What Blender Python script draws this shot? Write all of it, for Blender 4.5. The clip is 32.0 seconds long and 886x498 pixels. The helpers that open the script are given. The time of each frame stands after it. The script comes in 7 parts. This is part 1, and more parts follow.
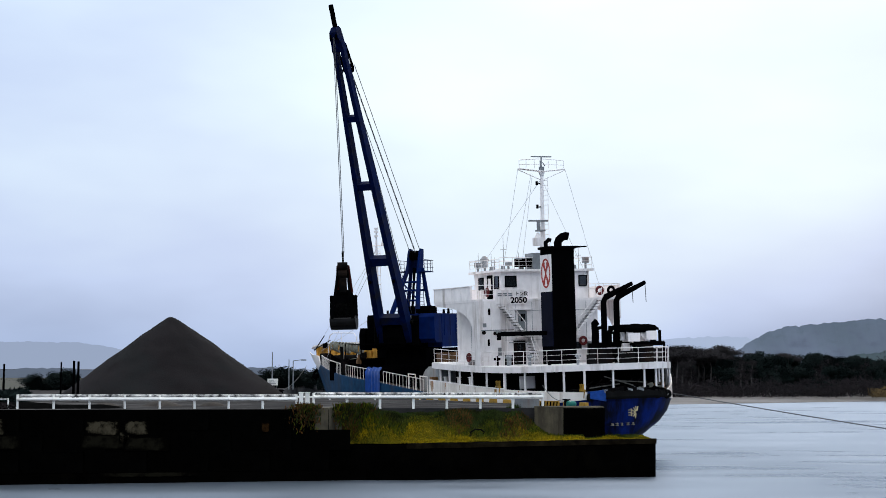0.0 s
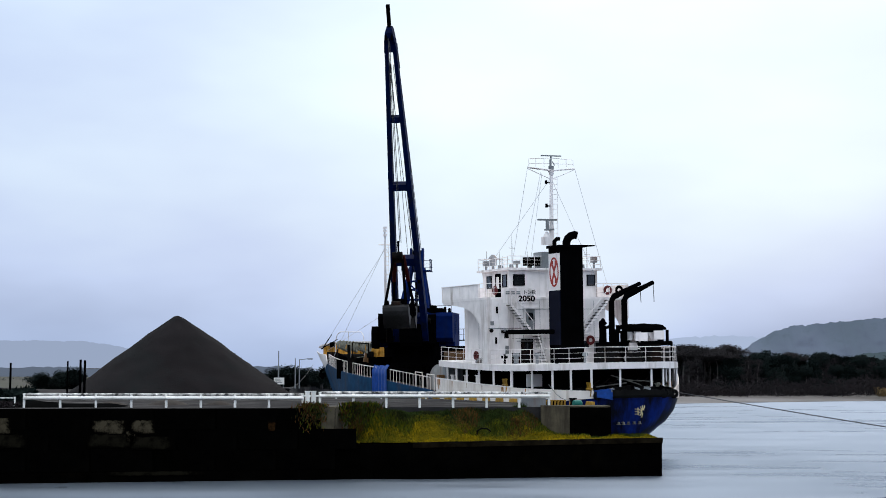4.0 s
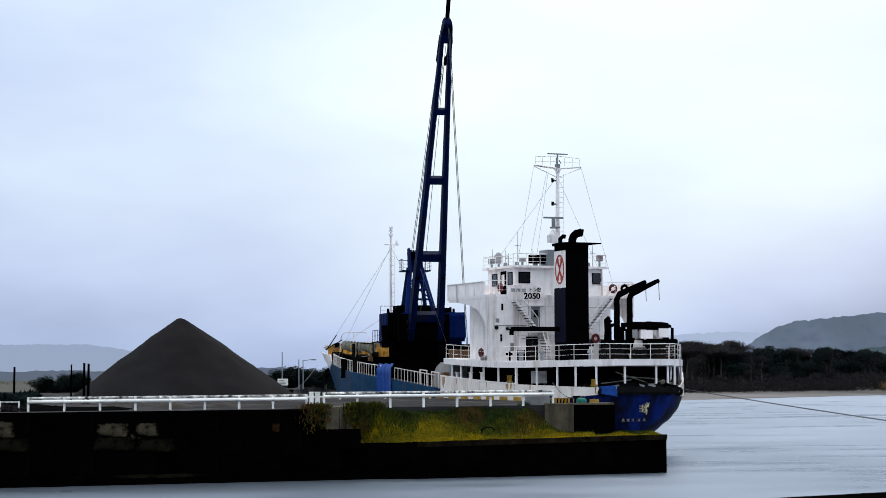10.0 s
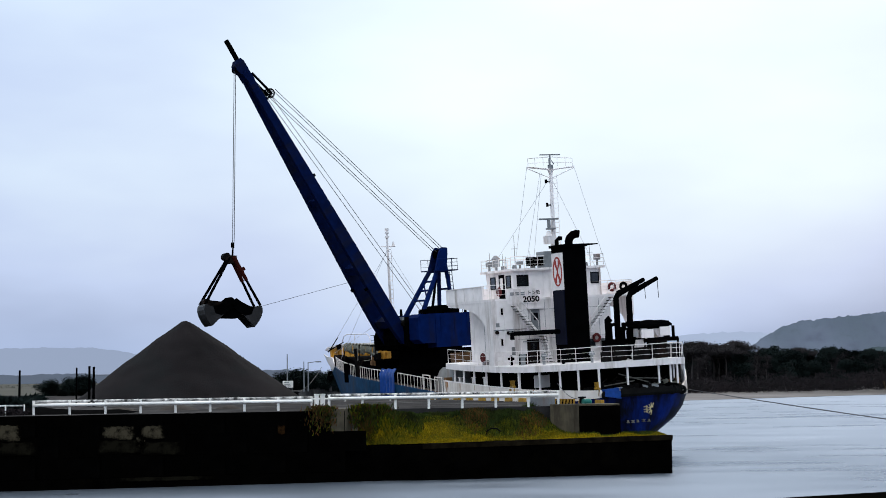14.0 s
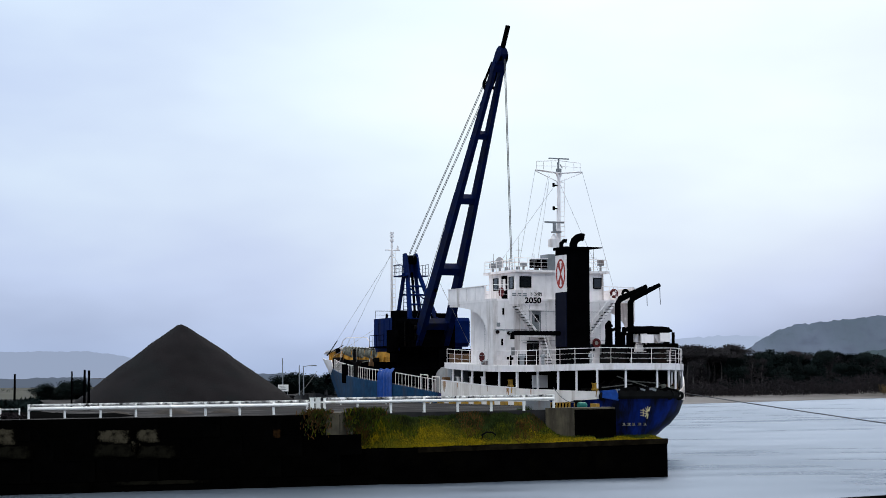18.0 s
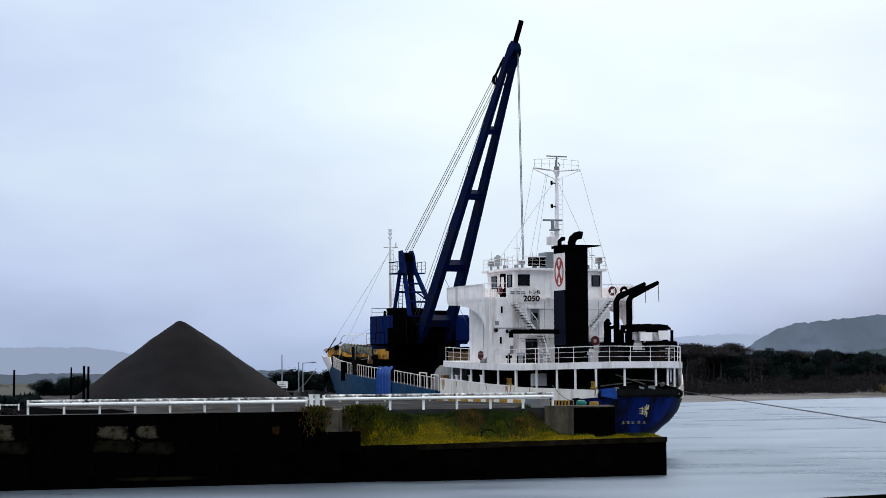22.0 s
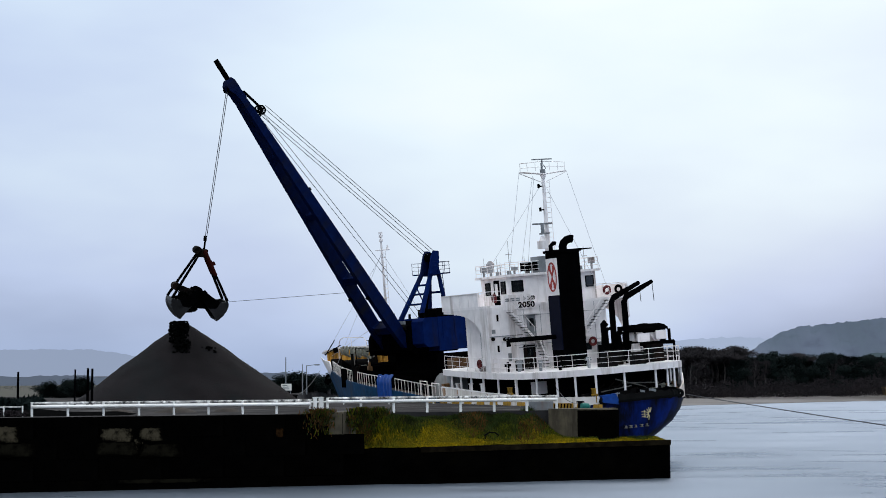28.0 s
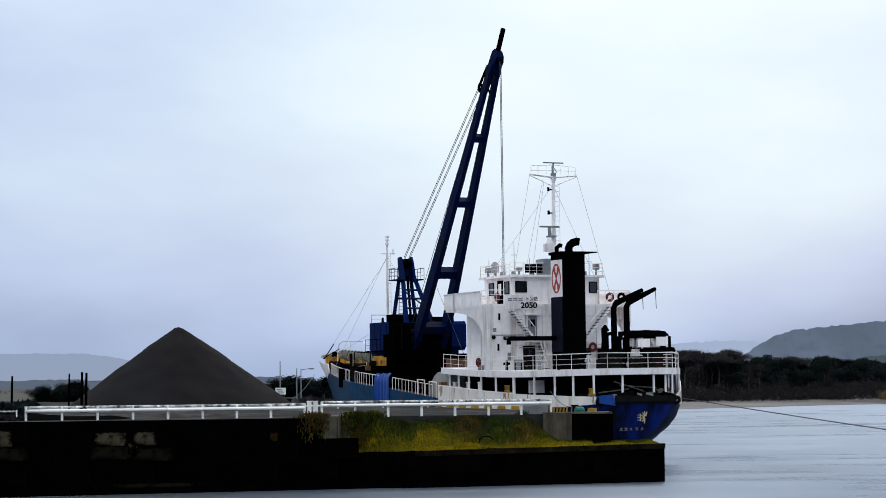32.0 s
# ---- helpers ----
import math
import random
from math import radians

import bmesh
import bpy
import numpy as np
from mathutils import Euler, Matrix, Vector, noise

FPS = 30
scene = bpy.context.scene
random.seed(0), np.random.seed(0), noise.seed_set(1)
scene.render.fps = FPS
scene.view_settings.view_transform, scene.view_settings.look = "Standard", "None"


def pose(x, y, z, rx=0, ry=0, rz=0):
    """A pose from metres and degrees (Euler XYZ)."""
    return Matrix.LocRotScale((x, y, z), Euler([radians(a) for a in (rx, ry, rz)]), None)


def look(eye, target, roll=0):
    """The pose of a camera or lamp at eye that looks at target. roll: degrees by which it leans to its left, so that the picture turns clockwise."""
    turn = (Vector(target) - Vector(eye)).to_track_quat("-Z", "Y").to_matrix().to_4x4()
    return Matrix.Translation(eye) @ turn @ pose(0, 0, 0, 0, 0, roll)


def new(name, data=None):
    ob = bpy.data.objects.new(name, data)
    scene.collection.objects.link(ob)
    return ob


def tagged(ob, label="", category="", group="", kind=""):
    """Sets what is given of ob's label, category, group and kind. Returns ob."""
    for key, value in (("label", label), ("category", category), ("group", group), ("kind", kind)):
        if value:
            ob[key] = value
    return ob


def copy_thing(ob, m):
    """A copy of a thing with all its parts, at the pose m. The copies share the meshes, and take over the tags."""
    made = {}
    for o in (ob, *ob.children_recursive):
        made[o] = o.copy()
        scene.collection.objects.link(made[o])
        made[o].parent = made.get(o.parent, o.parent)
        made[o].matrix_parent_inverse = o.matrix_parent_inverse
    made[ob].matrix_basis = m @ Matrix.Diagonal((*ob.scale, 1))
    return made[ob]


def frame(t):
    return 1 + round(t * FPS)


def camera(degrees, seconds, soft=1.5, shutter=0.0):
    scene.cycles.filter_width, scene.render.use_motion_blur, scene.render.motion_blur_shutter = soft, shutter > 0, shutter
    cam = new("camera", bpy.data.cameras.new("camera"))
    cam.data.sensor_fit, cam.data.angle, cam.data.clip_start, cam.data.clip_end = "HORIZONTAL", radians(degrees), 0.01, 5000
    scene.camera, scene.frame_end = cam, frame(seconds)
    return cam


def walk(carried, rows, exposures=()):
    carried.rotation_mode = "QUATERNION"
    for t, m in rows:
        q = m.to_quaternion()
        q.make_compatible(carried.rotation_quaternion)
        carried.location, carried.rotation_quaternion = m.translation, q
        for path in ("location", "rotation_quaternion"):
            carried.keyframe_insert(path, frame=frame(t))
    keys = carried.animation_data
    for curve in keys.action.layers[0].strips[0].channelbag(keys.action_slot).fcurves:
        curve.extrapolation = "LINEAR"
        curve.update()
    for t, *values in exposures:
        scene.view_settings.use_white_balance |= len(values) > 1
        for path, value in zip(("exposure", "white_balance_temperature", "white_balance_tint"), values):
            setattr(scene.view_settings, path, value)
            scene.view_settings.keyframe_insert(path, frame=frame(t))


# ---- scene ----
cam = camera(26.35, 32.0, soft=0.9)
EYE = Vector((0, 0, 6.4))


def view(yaw, pitch, roll):
    """A camera pose from a turn to the right, a tilt upwards and a lean to the left, in degrees."""
    a, b = radians(yaw), radians(pitch)
    return look(EYE, EYE + 100 * Vector((math.sin(a) * math.cos(b), math.cos(a) * math.cos(b), math.sin(b))), roll)


walk(cam, [(t, view(*v)) for t, *v in (
    (0, 0.214, 3.640, 0.239), (0.5, 0.146, 3.535, 0.269), (1, 0.077, 3.418, 0.317), (1.5, 0.010, 3.353, 0.416), (2, -0.008, 3.354, 0.429),
    (2.5, 0.009, 3.397, 0.367), (3, 0.034, 3.473, 0.327), (3.5, 0.037, 3.543, 0.283), (5.5, 0.012, 3.729, 0.260), (6, 0.004, 3.729, 0.262),
    (6.5, -0.007, 3.725, 0.234), (7, -0.002, 3.709, 0.175), (7.5, -0.007, 3.699, 0.239), (8, 0.012, 3.656, 0.171), (8.5, 0.019, 3.616, 0.095),
    (9, -0.000, 3.571, 0.000), (9.5, -0.018, 3.566, -0.167), (10, -0.044, 3.588, -0.385), (10.5, -0.079, 3.607, -0.579), (11, -0.108, 3.624, -0.656),
    (11.5, -0.139, 3.635, -0.698), (12, -0.172, 3.636, -0.688), (12.5, -0.198, 3.649, -0.577), (13, -0.208, 3.642, -0.582), (13.5, -0.199, 3.644, -0.590),
    (14, -0.179, 3.633, -0.655), (14.5, -0.166, 3.650, -0.606), (16.5, -0.080, 3.708, -0.661), (17, -0.057, 3.720, -0.700), (17.5, -0.047, 3.739, -0.663),
    (18, -0.039, 3.742, -0.663), (18.5, -0.028, 3.752, -0.671), (19, -0.028, 3.764, -0.638), (19.5, -0.029, 3.765, -0.632), (20, -0.031, 3.772, -0.599),
    (20.5, -0.035, 3.753, -0.558), (21, -0.029, 3.716, -0.534), (21.5, -0.022, 3.686, -0.501), (22, -0.035, 3.664, -0.434), (22.5, -0.048, 3.668, -0.399),
    (23, -0.058, 3.674, -0.389), (23.5, -0.056, 3.678, -0.413), (24, -0.061, 3.684, -0.444), (24.5, -0.083, 3.683, -0.417), (25, -0.124, 3.681, -0.380),
    (25.5, -0.140, 3.681, -0.380), (27.5, -0.168, 3.719, -0.348), (28, -0.155, 3.745, -0.349), (28.5, -0.123, 3.775, -0.364), (29, -0.088, 3.806, -0.402),
    (29.5, -0.054, 3.830, -0.438), (30, -0.024, 3.837, -0.462), (30.5, -0.010, 3.846, -0.482), (31, 0.013, 3.857, -0.463), (31.5, 0.016, 3.866, -0.441),
    (32, 0.021, 3.859, -0.413),
)], exposures=[(0, 0.0), (10, 0.0), (20, -0.06), (28, -0.12), (32, -0.12)])

# ---- overcast daylight ----
SUN = Vector((0.22, 0.80, 0.56)).normalized()


def make_world():
    w = bpy.data.worlds.new("overcast_sky")
    w.use_nodes = True
    scene.world = w
    nt = w.node_tree
    N, L = nt.nodes, nt.links
    bg = N["Background"]
    geo = N.new("ShaderNodeTexCoord")
    sky = N.new("ShaderNodeTexSky")
    sky.sky_type, sky.sun_disc = "NISHITA", False
    sky.sun_elevation = math.asin(SUN.z)
    sky.sun_rotation = math.atan2(SUN.x, SUN.y)
    sky.air_density, sky.dust_density = 1.5, 4.0

    def dot(v):
        n = N.new("ShaderNodeVectorMath")
        n.operation = "DOT_PRODUCT"
        n.inputs[1].default_value = v
        L.new(geo.outputs["Generated"], n.inputs[0])
        return n.outputs["Value"]

    def remap(val, a, b, c, d):
        n = N.new("ShaderNodeMapRange")
        n.interpolation_type = "SMOOTHSTEP"
        for i, k in enumerate((a, b, c, d)):
            n.inputs[1 + i].default_value = k
        L.new(val, n.inputs[0])
        return n.outputs[0]

    def math2(op, a, b):
        n = N.new("ShaderNodeMath")
        n.operation = op
        for i, k in enumerate((a, b)):
            if isinstance(k, (int, float)):
                n.inputs[i].default_value = k
            else:
                L.new(k, n.inputs[i])
        return n.outputs[0]

    # cloud layer: long soft banks
    mp = N.new("ShaderNodeMapping")
    mp.inputs["Scale"].default_value = (4.0, 1.0, 11.0)
    mp.inputs["Rotation"].default_value = (0, radians(-14), 0)
    L.new(geo.outputs["Generated"], mp.inputs[0])
    cl = N.new("ShaderNodeTexNoise")
    cl.inputs["Scale"].default_value, cl.inputs["Detail"].default_value = 1.3, 4.0
    cl.inputs["Roughness"].default_value = 0.45
    L.new(mp.outputs[0], cl.inputs[0])
    # brighter towards the hidden sun and overhead, duller behind
    glow = remap(dot(Vector((0.085, 0.98, 0.17)).normalized()), 0.972, 1.0, 0.0, 1.0)
    front = remap(dot(Vector((0.1, 0.9, 0.43)).normalized()), -0.9, 0.95, 0.66, 0.60)
    lift = remap(dot((0, 0, 1)), -0.01, 0.19, -0.055, 0.09)
    val = math2("ADD", math2("ADD", front, lift), math2("MULTIPLY", glow, 0.17))
    val = math2("ADD", val, remap(dot((-1, 0, 0)), 0.0, 0.2, 0.0, 0.035))
    dull = math2("MULTIPLY", remap(dot((1, 0, 0)), 0.0, 0.2, 0.0, -0.14), remap(dot((0, 0, 1)), 0.0, 0.13, 1.0, 0.0))
    val = math2("ADD", val, dull)
    val = math2("ADD", val, math2("MULTIPLY", math2("SUBTRACT", cl.outputs[0], 0.5), 0.42))
    ramp = N.new("ShaderNodeValToRGB")
    e = ramp.color_ramp.elements
    e[0].position, e[0].color = 0.0, (0.0, 0.0, 0.0, 1)
    e[1].position, e[1].color = 1.0, (0.875, 0.965, 1.0, 1)
    for p, c in ((0.45, (0.26, 0.35, 0.55)), (0.62, (0.465, 0.595, 0.865)), (0.82, (0.68, 0.84, 0.99))):
        k = e.new(p)
        k.color = (*c, 1)
    L.new(val, ramp.inputs[0])
    mix = N.new("ShaderNodeMixRGB")
    mix.blend_type = "ADD"
    mix.inputs[0].default_value = 0.012
    # the cloud deck is whiter overhead than near the horizon
    pale = N.new("ShaderNodeMixRGB")
    pale.inputs[2].default_value = (0.74, 0.78, 0.80, 1)
    L.new(remap(dot((0, 0, 1)), 0.2, 0.7, 0.0, 0.85), pale.inputs[0])
    L.new(ramp.outputs[0], pale.inputs[1])
    L.new(pale.outputs[0], mix.inputs[1])
    L.new(sky.outputs[0], mix.inputs[2])
    L.new(mix.outputs[0], bg.inputs["Color"])
    # an overcast sky is about three times as bright overhead as at the horizon
    L.new(remap(dot((0, 0, 1)), 0.18, 0.95, 1.0, 2.3), bg.inputs["Strength"])


make_world()
sun_data = bpy.data.lights.new("sun", "SUN")
sun_data.energy, sun_data.angle, sun_data.color = 0.6, radians(25), (1.0, 0.97, 0.93)
sun_ob = new("sun", sun_data)
sun_ob.matrix_world = look((0, 0, 60), Vector((0, 0, 60)) - SUN)


# ---- materials ----
MATS = {}


def mat(name, color, rough=0.6, metal=0.0, vary=0.25, scale=1.5, second=None, amount=0.3, second_scale=0.6, bump=0.0,
        bump_scale=20.0, streak=False, spec=0.2, island=False, spread=0.35):
    """Paint, stone and the like: a base colour with fine and broad variation, stains of a second colour and relief."""
    if name in MATS:
        return MATS[name]
    m = bpy.data.materials.new(name)
    m.use_nodes = True
    nt = m.node_tree
    N, L = nt.nodes, nt.links
    p = N["Principled BSDF"]
    p.inputs["Roughness"].default_value, p.inputs["Metallic"].default_value = rough, metal
    p.inputs["Specular IOR Level"].default_value = spec
    co = N.new("ShaderNodeTexCoord")
    n1 = N.new("ShaderNodeTexNoise")
    n1.inputs["Scale"].default_value, n1.inputs["Detail"].default_value = scale, 6.0
    L.new(co.outputs["Object"], n1.inputs[0])
    r1 = N.new("ShaderNodeMapRange")
    r1.inputs[1].default_value, r1.inputs[2].default_value = 0.3, 0.7
    r1.inputs[3].default_value, r1.inputs[4].default_value = 1 - vary, 1 + vary
    L.new(n1.outputs[0], r1.inputs[0])
    tone = N.new("ShaderNodeMixRGB")
    tone.blend_type = "MULTIPLY"
    tone.inputs[0].default_value = 1.0
    tone.inputs[1].default_value = (*color, 1)
    L.new(r1.outputs[0], tone.inputs[2])
    out = tone.outputs[0]
    if second:
        mp = N.new("ShaderNodeMapping")
        mp.inputs["Scale"].default_value = (1, 1, 0.12) if streak else (1, 1, 1)
        L.new(co.outputs["Object"], mp.inputs[0])
        n2 = N.new("ShaderNodeTexNoise")
        n2.inputs["Scale"].default_value, n2.inputs["Detail"].default_value = second_scale, 8.0
        n2.inputs["Roughness"].default_value = 0.65
        L.new(mp.outputs[0], n2.inputs[0])
        r2 = N.new("ShaderNodeMapRange")
        r2.inputs[1].default_value, r2.inputs[2].default_value = 0.62 - amount * 0.5, 0.82 - amount * 0.4
        L.new(n2.outputs[0], r2.inputs[0])
        mx = N.new("ShaderNodeMixRGB")
        L.new(r2.outputs[0], mx.inputs[0])
        L.new(out, mx.inputs[1])
        mx.inputs[2].default_value = (*second, 1)
        out = mx.outputs[0]
    rnd = N.new("ShaderNodeNewGeometry" if island else "ShaderNodeObjectInfo")
    r3 = N.new("ShaderNodeMapRange")
    k = spread if island else 0.1
    r3.inputs[3].default_value, r3.inputs[4].default_value = 1 - k, 1 + k
    L.new(rnd.outputs["Random Per Island" if island else "Random"], r3.inputs[0])
    t2 = N.new("ShaderNodeMixRGB")
    t2.blend_type = "MULTIPLY"
    t2.inputs[0].default_value = 1.0
    L.new(out, t2.inputs[1])
    L.new(r3.outputs[0], t2.inputs[2])
    L.new(t2.outputs[0], p.inputs["Base Color"])
    if bump:
        nb = N.new("ShaderNodeTexNoise")
        nb.inputs["Scale"].default_value, nb.inputs["Detail"].default_value = bump_scale, 5.0
        L.new(co.outputs["Object"], nb.inputs[0])
        b = N.new("ShaderNodeBump")
        b.inputs["Strength"].default_value, b.inputs["Distance"].default_value = bump, 0.05
        L.new(nb.outputs[0], b.inputs["Height"])
        L.new(b.outputs[0], p.inputs["Normal"])
    MATS[name] = m
    return m


RUST = (0.16, 0.07, 0.03)
WHITE = mat("white_paint", (0.84, 0.785, 0.775), 0.45, vary=0.08, second=(0.33, 0.26, 0.22), amount=0.2, streak=True, second_scale=0.9, bump=0.05)
HULL_WHITE = mat("hull_white_paint", (0.82, 0.75, 0.70), 0.45, vary=0.08, second=(0.36, 0.25, 0.17), amount=0.2, streak=True, second_scale=0.8, bump=0.06)
GREY = mat("grey_paint", (0.20, 0.21, 0.22), 0.5, second=RUST, amount=0.15, streak=True)
BLUE = mat("hull_blue_paint", (0.003, 0.022, 0.20), 0.55, spec=0.08, vary=0.25, second=(0.003, 0.004, 0.010), amount=0.62, streak=True, second_scale=0.7, bump=0.06)
PALE_BLUE = mat("faded_blue_paint", (0.007, 0.042, 0.10), 0.7, spec=0.05, vary=0.3, second=(0.03, 0.04, 0.06), amount=0.3, streak=True, second_scale=0.5, bump=0.06)
TARP = mat("blue_tarpaulin", (0.006, 0.048, 0.24), 0.5, vary=0.25, scale=3, bump=0.25, bump_scale=5)
DARKBAND = mat("blue_black_paint", (0.003, 0.004, 0.012), 0.6, spec=0.05)
OCHRE = mat("rusty_ochre_paint", (0.15, 0.075, 0.03), 0.7, vary=0.4, second=(0.06, 0.03, 0.015), amount=0.4)
NAVY = mat("navy_crane_paint", (0.0011, 0.0095, 0.066), 0.6, spec=0.02, vary=0.25, second=(0.012, 0.011, 0.014), amount=0.25, streak=True, second_scale=0.6, bump=0.05)
# the crane's navy again, darkened for a boom seen against the light
BOOM_NAVY = mat("backlit_navy_boom_paint", (0.0010, 0.0058, 0.038), 0.6, spec=0.02, vary=0.3, second=(0.010, 0.010, 0.014), amount=0.25, streak=True, second_scale=0.6, bump=0.05)
# black paint, which also stands for shade on the casing and the crane's front
BLACK = mat("black_paint_and_shade", (0.0012, 0.0012, 0.0015), 0.9, vary=0.3, bump=0.05, spec=0.0)
STEEL = mat("dark_steel", (0.004, 0.0037, 0.0037), 0.75, spec=0.03, metal=0.0, vary=0.4, second=(0.02, 0.011, 0.008), amount=0.25, bump=0.2, bump_scale=8)
SHELLM = mat("worn_grab_steel", (0.028, 0.026, 0.028), 0.55, spec=0.2, metal=0.0, vary=0.5, scale=1.2, second=(0.004, 0.004, 0.004), amount=0.55, bump=0.2, bump_scale=6)
REDP = mat("red_paint", (0.30, 0.03, 0.02), 0.5, vary=0.25)
RUSTY = mat("rusty_red_arm", (0.036, 0.0055, 0.0042), 0.8, spec=0.03, vary=0.4, second=(0.02, 0.006, 0.005), amount=0.3)
OCHRE_L = mat("ochre_lining", (0.62, 0.31, 0.045), 0.7, vary=0.3, second=(0.10, 0.045, 0.015), amount=0.3)
GOLD = mat("worn_gold_paint", (0.50, 0.42, 0.24), 0.6, vary=0.3)
YELLOW = mat("yellow_paint", (0.46, 0.25, 0.02), 0.5, vary=0.3, second=(0.06, 0.035, 0.015), amount=0.5)
GLASS = mat("dark_window_glass", (0.01, 0.012, 0.014), 0.08, vary=0.1, spec=0.6)
DECK = mat("deck_paint", (0.03, 0.035, 0.035), 0.8, spec=0.1, second=RUST, amount=0.35)
GREEN = mat("sea_green_plastic", (0.012, 0.13, 0.105), 0.5)
ROPE = mat("rope_fibre", (0.19, 0.185, 0.15), 0.9, vary=0.35, scale=6, bump=0.4, bump_scale=30)
WIRE = mat("wire_rope", (0.06, 0.06, 0.065), 0.6)
STAY = mat("pale_stay_wire", (0.45, 0.45, 0.48), 0.6)
TYRE = mat("black_rubber", (0.006, 0.006, 0.006), 0.9, spec=0.05)
# wet concrete; its near-black also stands for the end wall's unlit front
WALLM = mat("wet_and_unlit_concrete", (0.0011, 0.0010, 0.0009), 0.95, vary=0.45, scale=0.8, second=(0.003, 0.0025, 0.0015), amount=0.2, second_scale=0.35, bump=0.4, bump_scale=4, spec=0.0)
PALE_CON = mat("weathered_concrete", (0.085, 0.070, 0.046), 0.9, vary=0.35, second=(0.03, 0.024, 0.016), amount=0.4, second_scale=1.2, bump=0.3, bump_scale=8, streak=True)
FENCE_OLD = mat("worn_fence_paint", (0.84, 0.81, 0.78), 0.5, vary=0.2, second=(0.012, 0.012, 0.012), amount=0.5, second_scale=2.5)
FENCE_W = mat("fence_white_paint", (0.86, 0.83, 0.79), 0.4, vary=0.08, second=(0.4, 0.36, 0.3), amount=0.1)
YARD = mat("wet_yard_gravel", (0.036, 0.034, 0.034), 0.9, spec=0.0, vary=0.4, scale=0.5, second=(0.12, 0.113, 0.11), amount=0.25, second_scale=0.22, bump=0.3, bump_scale=10)
WETCOAL = mat("wet_dark_aggregate", (0.003, 0.003, 0.003), 0.95, vary=0.3, spec=0.0)
COAL = mat("dark_aggregate", (0.0106, 0.0090, 0.0096), 0.95, vary=0.25, scale=0.35, second=(0.009, 0.010, 0.0105), amount=0.25, second_scale=0.25, bump=0.5, bump_scale=9, spec=0.05)
GRASS_D = mat("dark_weeds", (0.030, 0.045, 0.012), 0.9, vary=0.5, scale=1.4, second=(0.022, 0.016, 0.008), amount=0.35, second_scale=0.6, island=True, spec=0.0)
GRASS_G = mat("green_grass", (0.080, 0.090, 0.006), 0.9, vary=0.45, scale=1.2, second=(0.045, 0.05, 0.010), amount=0.4, second_scale=0.5, island=True, spec=0.0)
GRASS_R = mat("rust_brown_weeds", (0.11, 0.050, 0.016), 0.9, vary=0.5, scale=1.4, second=(0.035, 0.02, 0.010), amount=0.4, second_scale=0.7, island=True, spec=0.0)
GRASS = mat("autumn_grass", (0.32, 0.215, 0.006), 0.9, vary=0.45, scale=1.0, second=(0.14, 0.115, 0.010), amount=0.5, second_scale=0.4, island=True, spec=0.0)
FIELD = mat("dry_field", (0.050, 0.046, 0.036), 0.95, vary=0.4, scale=0.1, second=(0.04, 0.04, 0.02), amount=0.4, second_scale=0.05)
SOIL = mat("grass_soil", (0.075, 0.056, 0.004), 0.95, spec=0.0, vary=0.5, second=(0.03, 0.03, 0.004), amount=0.4, bump=0.5, bump_scale=10)
SAND = mat("beach_sand", (0.15, 0.137, 0.135), 0.95, vary=0.2, scale=0.05, second=(0.10, 0.09, 0.08), amount=0.4, second_scale=0.03)
BARK = mat("bark", (0.085, 0.078, 0.075), 0.9, vary=0.35, scale=3, bump=0.4, bump_scale=14)
LEAF = mat("pine_foliage", (0.0090, 0.0140, 0.0130), 0.95, vary=0.18, island=True, spec=0.02, spread=0.15)
LEAF_B = mat("brown_foliage", (0.026, 0.0235, 0.0245), 0.95, vary=0.15, island=True, spec=0.02, spread=0.15)
SCRUB = mat("dry_scrub", (0.0150, 0.0132, 0.0142), 0.95, vary=0.2, scale=0.12, second=(0.022, 0.017, 0.018), amount=0.3, second_scale=0.06, island=True, spec=0.02, spread=0.15)
REED = mat("tan_reeds", (0.15, 0.10, 0.045), 0.95, vary=0.4, scale=0.2, second=(0.05, 0.035, 0.02), amount=0.5, second_scale=0.1, island=True, spec=0.02, spread=0.2)
# both wooded hills carry the haze of their distance in the base colour
HILL = mat("wooded_hill_mist_tint", (0.118, 0.136, 0.178), 1.0, vary=0.25, scale=0.06, second=(0.095, 0.115, 0.142), amount=0.5, second_scale=0.03, spec=0.0)
HILL_G = mat("green_rise_haze_tint", (0.066, 0.086, 0.098), 1.0, vary=0.25, scale=0.08, second=(0.05, 0.07, 0.07), amount=0.5, second_scale=0.04, spec=0.0)


